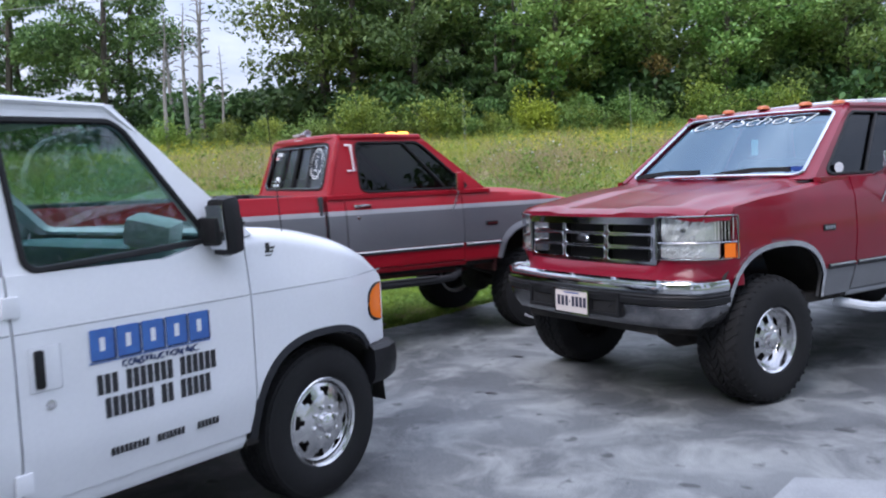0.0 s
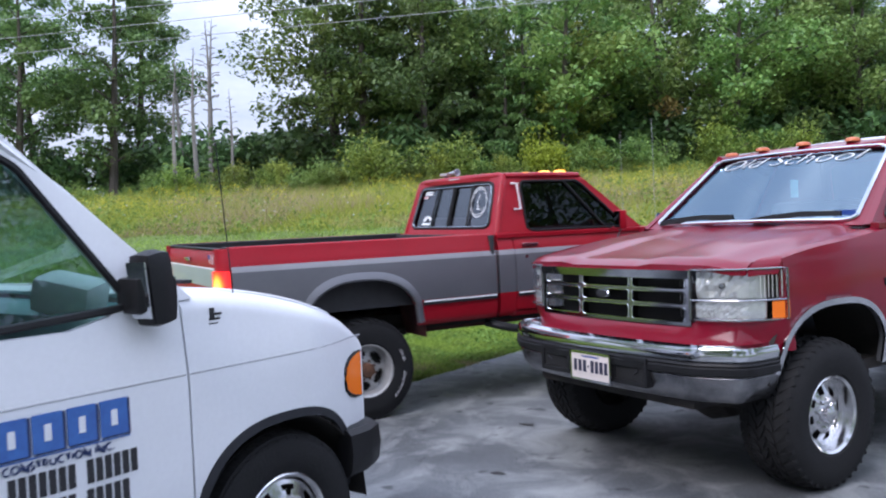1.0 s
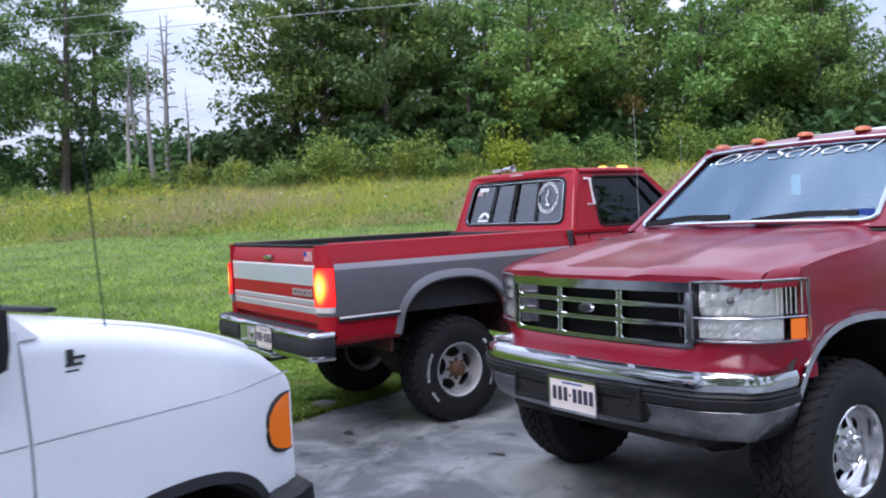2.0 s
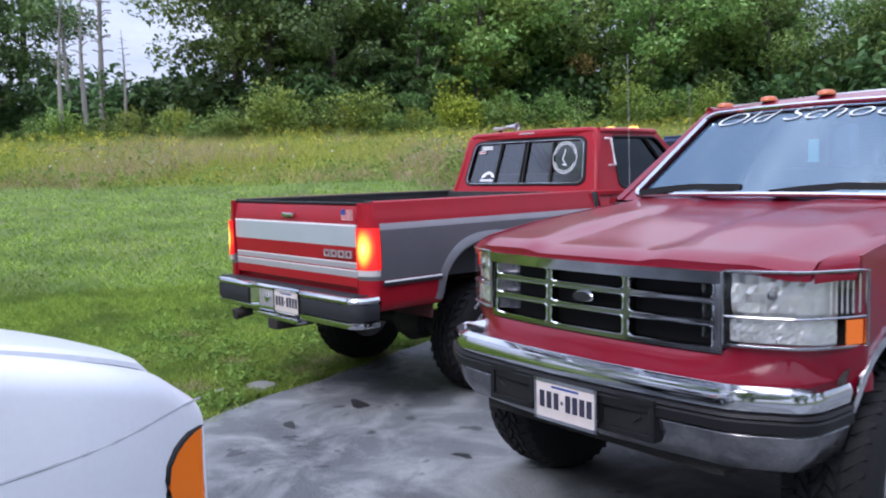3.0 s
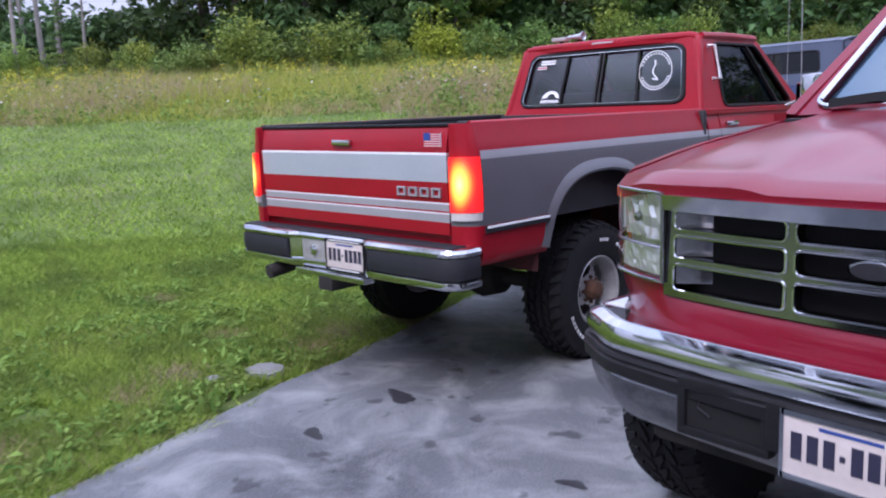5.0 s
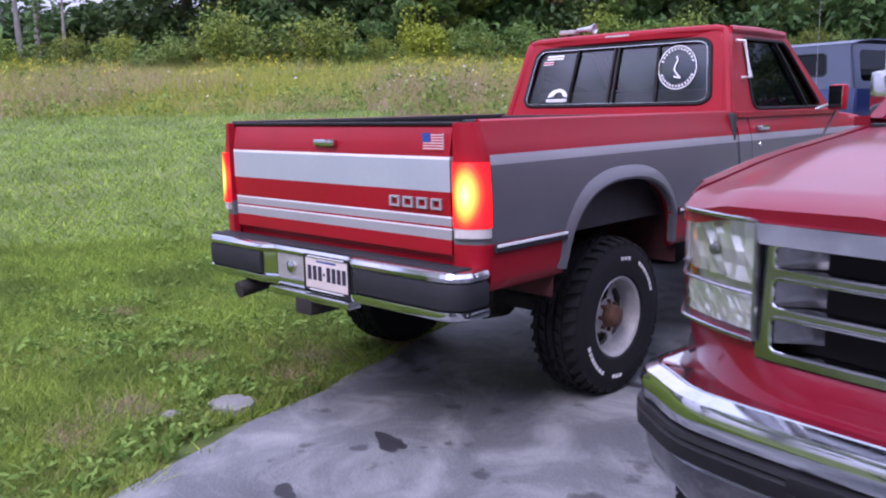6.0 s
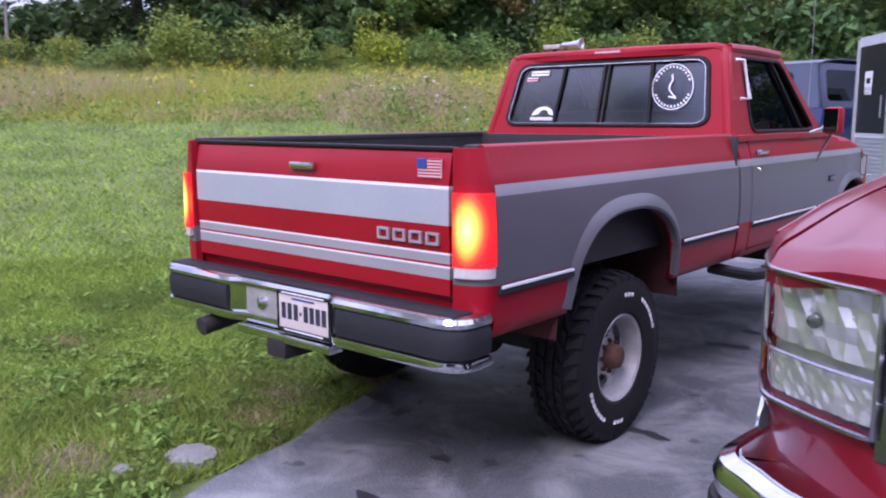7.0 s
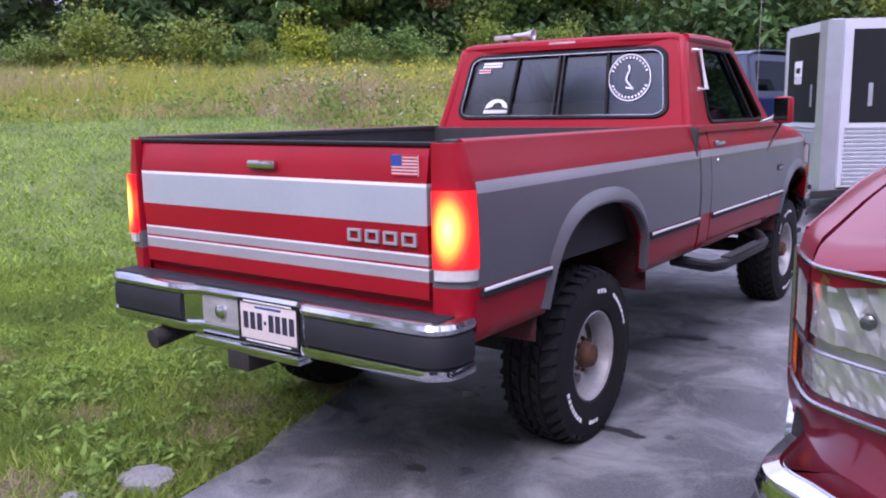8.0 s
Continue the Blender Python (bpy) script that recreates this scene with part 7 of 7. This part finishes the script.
def leaf_quads(centres, size, up=0.35, aspect=0.6):
    """Diamond leaves or sprays about the given centres."""
    n_ = len(centres)
    nrm = rng.normal(size=(n_, 3))
    nrm[:, 2] = np.abs(nrm[:, 2]) + up
    nrm /= np.linalg.norm(nrm, axis=1, keepdims=True)
    t = np.cross(nrm, rng.normal(size=(n_, 3)))
    t /= np.linalg.norm(t, axis=1, keepdims=True)
    b = np.cross(nrm, t)
    sz = (size * rng.uniform(0.55, 1.35, n_))[:, None]
    droop = np.array([0, 0, -1.0]) * sz * 0.25
    v = np.stack([centres - t * sz * 0.5, centres + b * sz * aspect * 0.5, centres + t * sz * 0.6 + droop, centres - b * sz * aspect * 0.5], 1)
    return v.reshape(-1, 3)


def tree(name, label, height, spread, mat, seed, leaves=5200, low=0.18, pine=False, size=0.42, bark=None):
    global rng
    rng = np.random.default_rng(seed)
    rnd = random.Random(seed)
    T = thing(name, label, "tree")
    bark = bark or M_BARK
    bm = bmesh.new()
    lean = (rnd.uniform(-0.05, 0.05), rnd.uniform(-0.05, 0.05))
    r0 = height * 0.013 + 0.05
    def axis(q):
        return Vector((lean[0] * height * q + 0.12 * math.sin(q * 5 + seed), lean[1] * height * q + 0.12 * math.cos(q * 4 + seed), height * q))
    path = [axis(q) for q in (0, 0.04, 0.12, 0.25, 0.4, 0.55, 0.7, 0.85, 0.97)]
    rad = [r0 * 1.5, r0 * 1.1, r0, r0 * 0.9, r0 * 0.75, r0 * 0.6, r0 * 0.42, r0 * 0.25, r0 * 0.08]
    rings = [[bm.verts.new(p + Vector((r * math.cos(2 * math.pi * k / 8), r * math.sin(2 * math.pi * k / 8), 0))) for k in range(8)] for p, r in zip(path, rad)]
    for A, B in zip(rings, rings[1:]):
        for k in range(8):
            bm.faces.new((A[k], A[(k + 1) % 8], B[(k + 1) % 8], B[k]))
    blobs = []
    n_l = 30 if pine else 22
    for i in range(n_l):
        q = low + (0.98 - low) * (i + rnd.random()) / n_l
        env = (1 - q) ** 0.75 * 1.1 if pine else math.sin(min(1.0, (q - low) / (1 - low) * 0.88 + 0.16) * math.pi) ** 0.7
        reach = spread * env * rnd.uniform(0.55, 1.1)
        a = i * 2.4 + rnd.uniform(-0.5, 0.5)
        p0 = axis(q)
        tip = p0 + Vector((reach * math.cos(a), reach * math.sin(a), reach * (0.05 if pine else rnd.uniform(0.1, 0.55))))
        mid = (p0 + tip) / 2 + Vector((0, 0, -0.1 if pine else 0.15 * reach))
        lr = r0 * 0.28 * (1 - q * 0.6)
        sweep(bm, [p0, mid, tip], circle(lr, 4))
        for f in (0.45, 0.7, 0.95):
            blobs.append((p0.lerp(tip, f) + Vector((0, 0, 0.05 * reach)), (0.34 if pine else 0.42) * max(0.9, reach) * rnd.uniform(0.7, 1.15)))
    part("trunk", bm, bark, T)
    if leaves:
        w = np.array([b[1] ** 1.6 for b in blobs])
        idx = rng.choice(len(blobs), leaves, p=w / w.sum())
        c = np.array([tuple(b[0]) for b in blobs])[idx]
        r = np.array([b[1] for b in blobs])[idx]
        d = rng.normal(size=(leaves, 3))
        d /= np.linalg.norm(d, axis=1, keepdims=True)
        d[:, 2] *= 0.42 if pine else 0.62
        c = c + d * (r * rng.uniform(0.35, 1.05, leaves) ** 0.6)[:, None]
        facets("crown", leaf_quads(c, size, 0.5, 0.35 if pine else 0.62), 4, mat, T)
    return T


def bush(name, label, height, spread, mat, seed, leaves=3700, size=0.172):
    global rng
    rng = np.random.default_rng(seed)
    rnd = random.Random(seed)
    T = thing(name, label, "bush")
    bm = bmesh.new()
    blobs = []
    for i in range(13):
        a = i * 2.4 + rnd.uniform(-0.4, 0.4)
        q = rnd.uniform(0.2, 1.0)
        tip = Vector((spread * q * math.cos(a), spread * q * math.sin(a), height * rnd.uniform(0.45, 1.0) * (1.08 - 0.45 * q)))
        sweep(bm, [Vector((0, 0, -0.1)), tip * 0.5 + Vector((0, 0, 0.1 * height)), tip], circle(0.022, 4))
        blobs.append((tip * 0.92, height * rnd.uniform(0.20, 0.34)))
        blobs.append((tip * 0.6, height * rnd.uniform(0.22, 0.34)))
    part("stem", bm, M_BARK, T)
    idx = rng.integers(0, len(blobs), leaves)
    c = np.array([tuple(b[0]) for b in blobs])[idx]
    r = np.array([b[1] for b in blobs])[idx]
    d = rng.normal(size=(leaves, 3))
    d /= np.linalg.norm(d, axis=1, keepdims=True)
    c = c + d * (r * rng.uniform(0.3, 1.05, leaves) ** 0.5)[:, None]
    c[:, 2] = np.abs(c[:, 2])
    facets("foliage", leaf_quads(c, size, 0.6, 0.6), 4, mat, T)
    return T


def stand(ob, x, y, rz=0.0, scale=1.0, dz=-0.15):
    ob.matrix_world = Matrix.Translation((x, y, ground_z(x, y) + dz)) @ Matrix.Rotation(rz, 4, 'Z') @ Matrix.Scale(scale, 4)
    return ob


KINDS = [
    tree("broadleaf_tree", "tall dark green broadleaf tree in the wood", 17.0, 4.2, LEAF_DARK, 21, 8600, 0.10, size=0.31),
    tree("broadleaf_tree", "tall mid green broadleaf tree in the wood", 15.5, 4.6, LEAF_MID, 22, 8600, 0.08, size=0.31),
    tree("broadleaf_tree", "light green broadleaf tree at the wood's edge", 12.0, 4.4, LEAF_LIGHT, 23, 8000, 0.05, size=0.26),
    tree("pine_tree", "dark pine with a bare lower trunk", 17.5, 3.2, LEAF_PINE, 24, 6400, 0.26, True, 0.36),
    tree("broadleaf_tree", "slender dark green tree with an open crown", 18.0, 3.0, LEAF_DARK, 25, 5600, 0.22, size=0.28),
    tree("pine_tree", "dense dark green conifer down to the ground", 11.0, 3.2, LEAF_DARK, 26, 5600, 0.04, True, 0.36),
    tree("dead_tree", "pale bare dead trunk among the trees", 12.0, 1.0, LEAF_DARK, 27, 0, 0.45, False, 0.3, M_BARK_PALE),
]
for ob in KINDS:
    tagged(ob, group="trees of the wood")
BUSHES = [
    bush("bush", "light green bush at the meadow's end", 3.2, 2.1, LEAF_LIGHT, 31),
    bush("bush", "mid green bush at the meadow's end", 2.8, 2.2, LEAF_MID, 32),
    bush("bush", "yellow-green sapling bush before the wood", 3.6, 1.2, LEAF_YELLOW, 33, 4200),
    bush("bush", "low dark green thicket along the wood", 2.2, 2.4, LEAF_MID, 34),
]
for ob in BUSHES:
    tagged(ob, group="bushes along the wood")
RIM = [(-75, -34), (-66, -14), (-57, 4), (-49, 13), (-43, 20), (-39.5, 27), (-37, 35), (-33, 43), (-25, 50), (-12, 56), (6, 60), (24, 62)]


def rim_point(q, back):
    """A place along the wood's edge (q from 0 to 1), a few metres behind it."""
    f = q * (len(RIM) - 1)
    i = min(int(f), len(RIM) - 2)
    a, b = Vector(RIM[i]), Vector(RIM[i + 1])
    p = a.lerp(b, f - i)
    d = (b - a).normalized()
    return p + Vector((-d.y, d.x)) * back


BIG_BUSHES = ((0, -41.4, 20.0, 1.12), (0, -39.1, 24.4, 1.05), (1, -40.2, 22.4, 0.75), (2, -37.2, 29.9, 1.0), (2, -37.6, 31.2, 0.6), (1, -36.3, 32.9, 0.95), (1, -35.3, 36.5, 1.05), (0, -33.5, 42.0, 1.1), (0, -37.9, 27.6, 0.62), (1, -43.4, 17.4, 0.85), (0, -30.0, 45.0, 1.0))
used = set()


def plant(kinds, k, x, y, rz, scale, dz=-0.15):
    ob = kinds[k]
    key = (ob.name,)
    if key in used:
        ob = copy_thing(ob, Matrix.Identity(4))
    used.add(key)
    return stand(ob, x, y, rz, scale, dz)


rt = random.Random(77)
GAP = (-50.5, 12.0)
for row, (n_t, back, dark) in enumerate(((26, 4.5, False), (30, 10, True), (30, 17, True))):
    for i in range(n_t):
        q = (i + 0.5 + rt.uniform(-0.35, 0.35)) / n_t
        p = rim_point(q, back + rt.uniform(-2, 2))
        d = (p - Vector((3.5, -3.2))).normalized()
        ang = math.degrees(math.atan2(-d.x, d.y))
        if 69.8 < ang < 77.3 or (ang > 56 and (row == 2 or (row == 1 and rt.random() < 0.5))):
            continue
        if ang > 76:
            k = rt.choice((0, 3, 4, 3, 0))
        elif ang > 60:
            k = rt.choice((4, 1, 4, 1, 2) if row == 0 else (3, 4, 0, 1))
        elif ang > 40:
            k = rt.choice((0, 1, 1, 0) if row else (1, 1, 2, 5, 0))
        else:
            k = rt.choice((1, 2, 2, 1) if row == 0 else (1, 0, 1))
        plant(KINDS, k, p.x, p.y, rt.uniform(0, 6.28), rt.uniform(0.85, 1.15))
for dx, dy, sc in ((0.0, 0.0, 0.85), (-0.6, 1.3, 1.0), (0.4, -1.4, 0.75), (-3.0, 2.0, 1.05), (-5, 0.4, 0.9), (0.8, 2.2, 0.6)):
    plant(KINDS, 6, GAP[0] + dx, GAP[1] + dy, rt.uniform(0, 6), sc)
plant(KINDS, 5, GAP[0] + 2.0, GAP[1] + 0.6, 0.4, 0.42)
plant(KINDS, 2, -41.0, 36.0, 1.0, 0.95)
plant(KINDS, 5, -41.5, 31.5, 2.0, 1.1)
for i in range(62):
    q = 0.06 + 0.9 * (i + rt.uniform(-0.4, 0.4)) / 62
    p = rim_point(q, rt.uniform(-1.5, 3.0))
    plant(BUSHES, rt.choice((0, 1, 0, 3, 3, 1)), p.x, p.y, rt.uniform(0, 6.28), rt.choice((0.42, 0.5, 0.6, 0.7, 0.8, 0.95)) * rt.uniform(0.9, 1.1), -0.1)
for k, x, y, sc in BIG_BUSHES:
    plant(BUSHES, k, x, y, rt.uniform(0, 6), sc, -0.1)
# back-row undergrowth, its leaf colour darkened to stand for deep shade
under = bush("undergrowth", "undergrowth filling the wood behind, leaves darkened for its shade", 3.4, 2.6, LEAF_SHADE, 35, 1250, 0.38)
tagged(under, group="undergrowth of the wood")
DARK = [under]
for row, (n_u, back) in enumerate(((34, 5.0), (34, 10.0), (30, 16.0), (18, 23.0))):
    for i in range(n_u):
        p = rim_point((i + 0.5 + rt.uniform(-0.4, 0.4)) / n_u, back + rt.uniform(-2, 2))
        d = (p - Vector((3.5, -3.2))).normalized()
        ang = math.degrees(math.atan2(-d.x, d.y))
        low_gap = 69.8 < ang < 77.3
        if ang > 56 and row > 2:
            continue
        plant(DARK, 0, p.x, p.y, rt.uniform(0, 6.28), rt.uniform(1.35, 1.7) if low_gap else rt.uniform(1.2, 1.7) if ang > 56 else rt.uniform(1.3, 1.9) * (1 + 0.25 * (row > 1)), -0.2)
# trees behind and beside the viewer, over the yard
for x, y, k, sc in ((9, -14, 1, 0.9), (15, -10, 0, 1.0), (3, -18, 4, 1.0), (-5, -19, 1, 1.0), (-13, -18, 0, 0.9), (19, -3, 1, 1.0), (20, 6, 0, 1.0), (17, 15, 1, 0.9), (-22, -20, 4, 1.0), (10, -22, 0, 1.1), (24, -14, 1, 1.1), (-3, -26, 0, 1.1)):
    plant(KINDS, k, x, y, rt.uniform(0, 6.28), sc)
turning = tree("sapling_tree", "small tree with yellowed turning leaves", 5.2, 1.1, LEAF_DRY, 41, 260, 0.70, False, 0.28)
tagged(turning, group="trees of the wood")
stand(turning, -36.6, 40.4, 0.3)


# ---- grass ----
def blades(name, xy, height, width, mat, bend=0.5, lift=-0.035, patchy=0.0):
    n_ = len(xy)
    z = np.array([ground_z(x, y) for x, y in xy]) + lift
    base = np.column_stack([xy, z])
    a = rng.uniform(0, 2 * np.pi, n_)
    side = np.column_stack([np.cos(a), np.sin(a), np.zeros(n_)])
    lean = rng.normal(size=(n_, 3)) * bend
    lean[:, 2] = 1
    h = (height * rng.uniform(0.5, 1.25, n_))[:, None]
    if patchy:
        h *= np.array([1 + patchy * (noise.noise((x * 0.22, y * 0.22, 8)) + 0.6 * noise.noise((x * 0.8, y * 0.8, 2))) for x, y in xy])[:, None]
        first = np.array([min(1.0, 0.35 + 0.22 * (-0.8 * x + 0.6 * y - 16.2)) for x, y in xy]).clip(0.3, 1.0)
        h *= first[:, None]
    w = (width * rng.uniform(0.7, 1.3, n_))[:, None]
    v = np.stack([base - side * w, base + side * w, base + lean * h], 1)
    return facets(name, v.reshape(-1, 3), 3, mat)


rng = np.random.default_rng(5)


def lawn_points(n_, near, far_):
    """Points on the lawn, denser towards the drive."""
    out = []
    while len(out) < n_:
        d = near + (far_ - near) * rng.random(4000) ** 1.7
        a = np.radians(rng.uniform(28, 112, 4000))
        x, y = 0.6 - d * np.sin(a), -1.8 + d * np.cos(a)
        for px, py in zip(x, y):
            s = -0.8 * px + 0.6 * py
            e = edge_x(py) if py < 14 else -7.2
            bare = noise.noise((px * 1.5, py * 1.5, 2)) + 0.5 * noise.noise((px * 4, py * 4, 5))
            gap = e - px
            worn = min(((px - sx_) ** 2 + ((py - sy_) / sq_) ** 2) / (sr_ * sr_) for sx_, sy_, sr_, sq_ in SOIL)
            if worn < 1.0 and rng.random() > 0.12 + worn * 0.8:
                continue
            if ((px + 3.39) / 0.12) ** 2 + ((py - 0.315) / 0.105) ** 2 < 1 or ((px + 3.46) / 0.05) ** 2 + ((py - 0.03) / 0.04) ** 2 < 1:
                continue
            if gap > -0.05 + 0.06 * noise.noise((px * 9, py * 9, 3)) and s < 18 and bare < 0.34 + 0.25 * gap:
                out.append((px, py))
    return np.array(out[:n_])


pts = lawn_points(210000, 2.0, 9.0)
tagged(blades("lawn_grass", pts, 0.066, 0.0055, GRASS, 0.8), "short mown green grass beside the drive", "grass", kind="stuff")
pts = lawn_points(160000, 6.0, 22.0)
tagged(blades("lawn_grass", pts, 0.062, 0.009, GRASS, 0.9), "short mown green grass on the slope", "grass", kind="stuff")
pts = lawn_points(26000, 2.0, 7.0)
worn_on = np.array([noise.noise((x * 0.9, y * 0.9, 14)) + 0.35 * noise.noise((x * 3, y * 3, 6)) + 0.35 * max(0.0, 1.0 - 0.8 * (edge_x(y) - x)) for x, y in pts]) > 0.10
tufts = np.array([(sx_ + rng.normal() * sr_ * 0.5, sy_ + rng.normal() * sr_ * sq_ * 0.5) for sx_, sy_, sr_, sq_ in SOIL for _ in range(420)])
tagged(blades("dead_grass", np.concatenate([pts[worn_on], tufts]), 0.058, 0.005, STRAW, 1.3), "straw-coloured dead grass in the lawn", "grass", kind="stuff")
# broad weeds, thick near the drive and thinning up the lawn
out = []
while len(out) < 2100:
    y = rng.uniform(-2.5, 4.5)
    x = edge_x(y) - abs(rng.normal()) * 1.7 - 0.03
    if min(((x - sx_) ** 2 + ((y - sy_) / sq_) ** 2) / (sr_ * sr_) for sx_, sy_, sr_, sq_ in SOIL + [(-3.39, 0.315, 0.17, 0.8)]) < 1.0:
        continue
    if noise.noise((x * 1.3, y * 1.3, 9)) + 0.5 * noise.noise((x * 4, y * 4, 3)) > rng.uniform(-0.45, 0.45):
        out.append((x, y))
c, big = [], []
for x, y in out:
    tall = rng.random() < 0.30
    for k in range(8):
        a = rng.uniform(0, 6.28)
        r = rng.uniform(0.01, 0.09 if tall else 0.06)
        (big if tall else c).append((x + r * math.cos(a), y + r * math.sin(a), ground_z(x, y) - 0.005 + rng.uniform(0.0, 0.07 if tall else 0.04)))
tagged(facets("weeds", leaf_quads(np.array(c), 0.038, 1.6, 0.65), 4, CLOVER), "small round-leaved weeds in the lawn", "weeds", kind="stuff")
tagged(facets("weeds", leaf_quads(np.array(big), 0.058, 0.9, 0.36), 4, CLOVER), "broad-leaved weeds at the edge of the lawn", "weeds", kind="stuff")


def meadow_points(n_, s0, s1, power=1.0, clump=None):
    out = []
    while len(out) < n_:
        s = s0 + (s1 - s0) * rng.random(4000) ** power
        t = rng.uniform(-40, 62, 4000)
        x, y = -0.8 * s + 0.6 * t, 0.6 * s + 0.8 * t
        for px, py, ss in zip(x, y, s):
            wob = 1.6 * noise.noise((px * 0.25, py * 0.25, 1)) + 0.5 * noise.noise((px * 1.1, py * 1.1, 4))
            if ss + wob < s0 + 0.4 or (py > 3 and px > edge_x(min(py, 14)) - 2.5 and py < 15):
                continue
            if clump is None or noise.noise((px * 0.16, py * 0.16, clump)) > 0.12:
                out.append((px, py))
    return np.array(out[:n_])


tagged(blades("meadow_grass", meadow_points(165000, 16.0, 50, 1.4), 0.54, 0.014, GRASS_TALL, 0.62, patchy=0.75), "tall unmown yellow-green meadow grass", "grass", kind="stuff")
tagged(blades("dry_meadow_grass", meadow_points(46000, 15.6, 36, 1.5, 3.0), 0.66, 0.010, GRASS_DRY, 0.6, patchy=0.7), "dry straw-coloured meadow grass", "grass", kind="stuff")
# low dark weeds along the mowing line
g = meadow_points(2600, 15.4, 19.5, 1.3)
c = []
for x, y in g:
    if noise.noise((x * 0.3, y * 0.3, 17)) > -0.12:
        h = 0.22 + 0.30 * rng.random()
        for k in range(12):
            c.append((x + rng.normal() * 0.12, y + rng.normal() * 0.12, ground_z(x, y) + 0.04 + h * rng.random()))
tagged(facets("meadow_weeds", leaf_quads(np.array(c), 0.105, 0.5, 0.4), 4, FORB), "low dark green weeds along the mowing line", "weeds", kind="stuff")
# leafy stems standing in patches over the grass
g = np.concatenate([meadow_points(1500, 16.5, 46, 1.3, 5.5), meadow_points(1100, 17.5, 48, 1.2, 21.0)])
c = []
for x, y in g:
    h = 0.45 + 0.55 * rng.random()
    for k in range(16):
        q = rng.random()
        c.append((x + rng.normal() * 0.13, y + rng.normal() * 0.13, ground_z(x, y) + 0.08 + h * q))
tagged(facets("meadow_plants", leaf_quads(np.array(c), 0.13, 0.5, 0.4), 4, FORB), "leafy green stems among the meadow grass", "plants", kind="stuff")
g = np.concatenate([meadow_points(700, 18, 44, 1.9, 7.0), meadow_points(500, 18, 44, 1.7, 12.0)])
c = []
for x, y in g:
    h = 0.62 + 0.35 * rng.random()
    for k in range(11):
        c.append((x + rng.normal() * 0.11, y + rng.normal() * 0.11, ground_z(x, y) + h + rng.normal() * 0.07))
tagged(facets("goldenrod", leaf_quads(np.array(c), 0.072, 0.8, 0.55), 4, GOLDENROD), "yellow goldenrod flowers in the meadow", "flowers", kind="stuff")
g = np.concatenate([meadow_points(420, 16.0, 23, 1.3), meadow_points(380, 16.0, 22, 1.3, 5.0)])
c = np.column_stack([g, [ground_z(x, y) + 0.52 for x, y in g]]) + rng.normal(size=(len(g), 3)) * (0.05, 0.05, 0.18)
tagged(facets("wild_flowers", leaf_quads(c, 0.062, 1.0, 0.9), 4, LACE), "white wild flowers dotted through the meadow", "flowers", kind="stuff")


# ---- what moves ----
ROLL_R = 0.40
TRUCK_ROWS = [
    (0.0, -3.10, -1.88, -1.0, 0.7), (0.25, -3.06, -1.44, -1.5, 0.7), (0.5, -3.02, -1.03, -1.9, 0.7), (0.75, -2.99, -0.66, -2.3, 0.7),
    (1.0, -2.96, -0.32, -2.5, 0.7), (1.25, -2.95, 0.01, -2.4, 0.7), (1.5, -2.95, 0.31, -2.1, 0.6), (1.75, -2.95, 0.58, -1.4, 0.6),
    (2.0, -2.955, 0.82, -0.4, 0.5), (2.5, -2.97, 1.20, 1.8, 0.4), (3.0, -2.995, 1.46, 3.5, 0.3), (3.5, -3.015, 1.615, 4.1, 0.3),
    (4.0, -3.025, 1.69, 4.6, 0.3), (4.5, -3.035, 1.72, 4.8, 0.2), (5.3, -3.04, 1.738, 4.9, 0.1), (8.0, -3.04, 1.74, 4.9, 0.1)]


def motions():
    walk(moving_truck, [(t, pose(x, y, 0.0, 0, roll, yaw)) for t, x, y, yaw, roll in TRUCK_ROWS])
    for wheel in moving_wheels:
        base = wheel.rotation_euler.x
        at = wheel.location.copy()
        wheel.rotation_euler = (0, 0, 0)
        walk(wheel, [(t, pose(at.x, at.y, at.z, math.degrees(base) - math.degrees((y - 1.74) / ROLL_R), 0, 0)) for t, x, y, yaw, roll in TRUCK_ROWS])


motions()
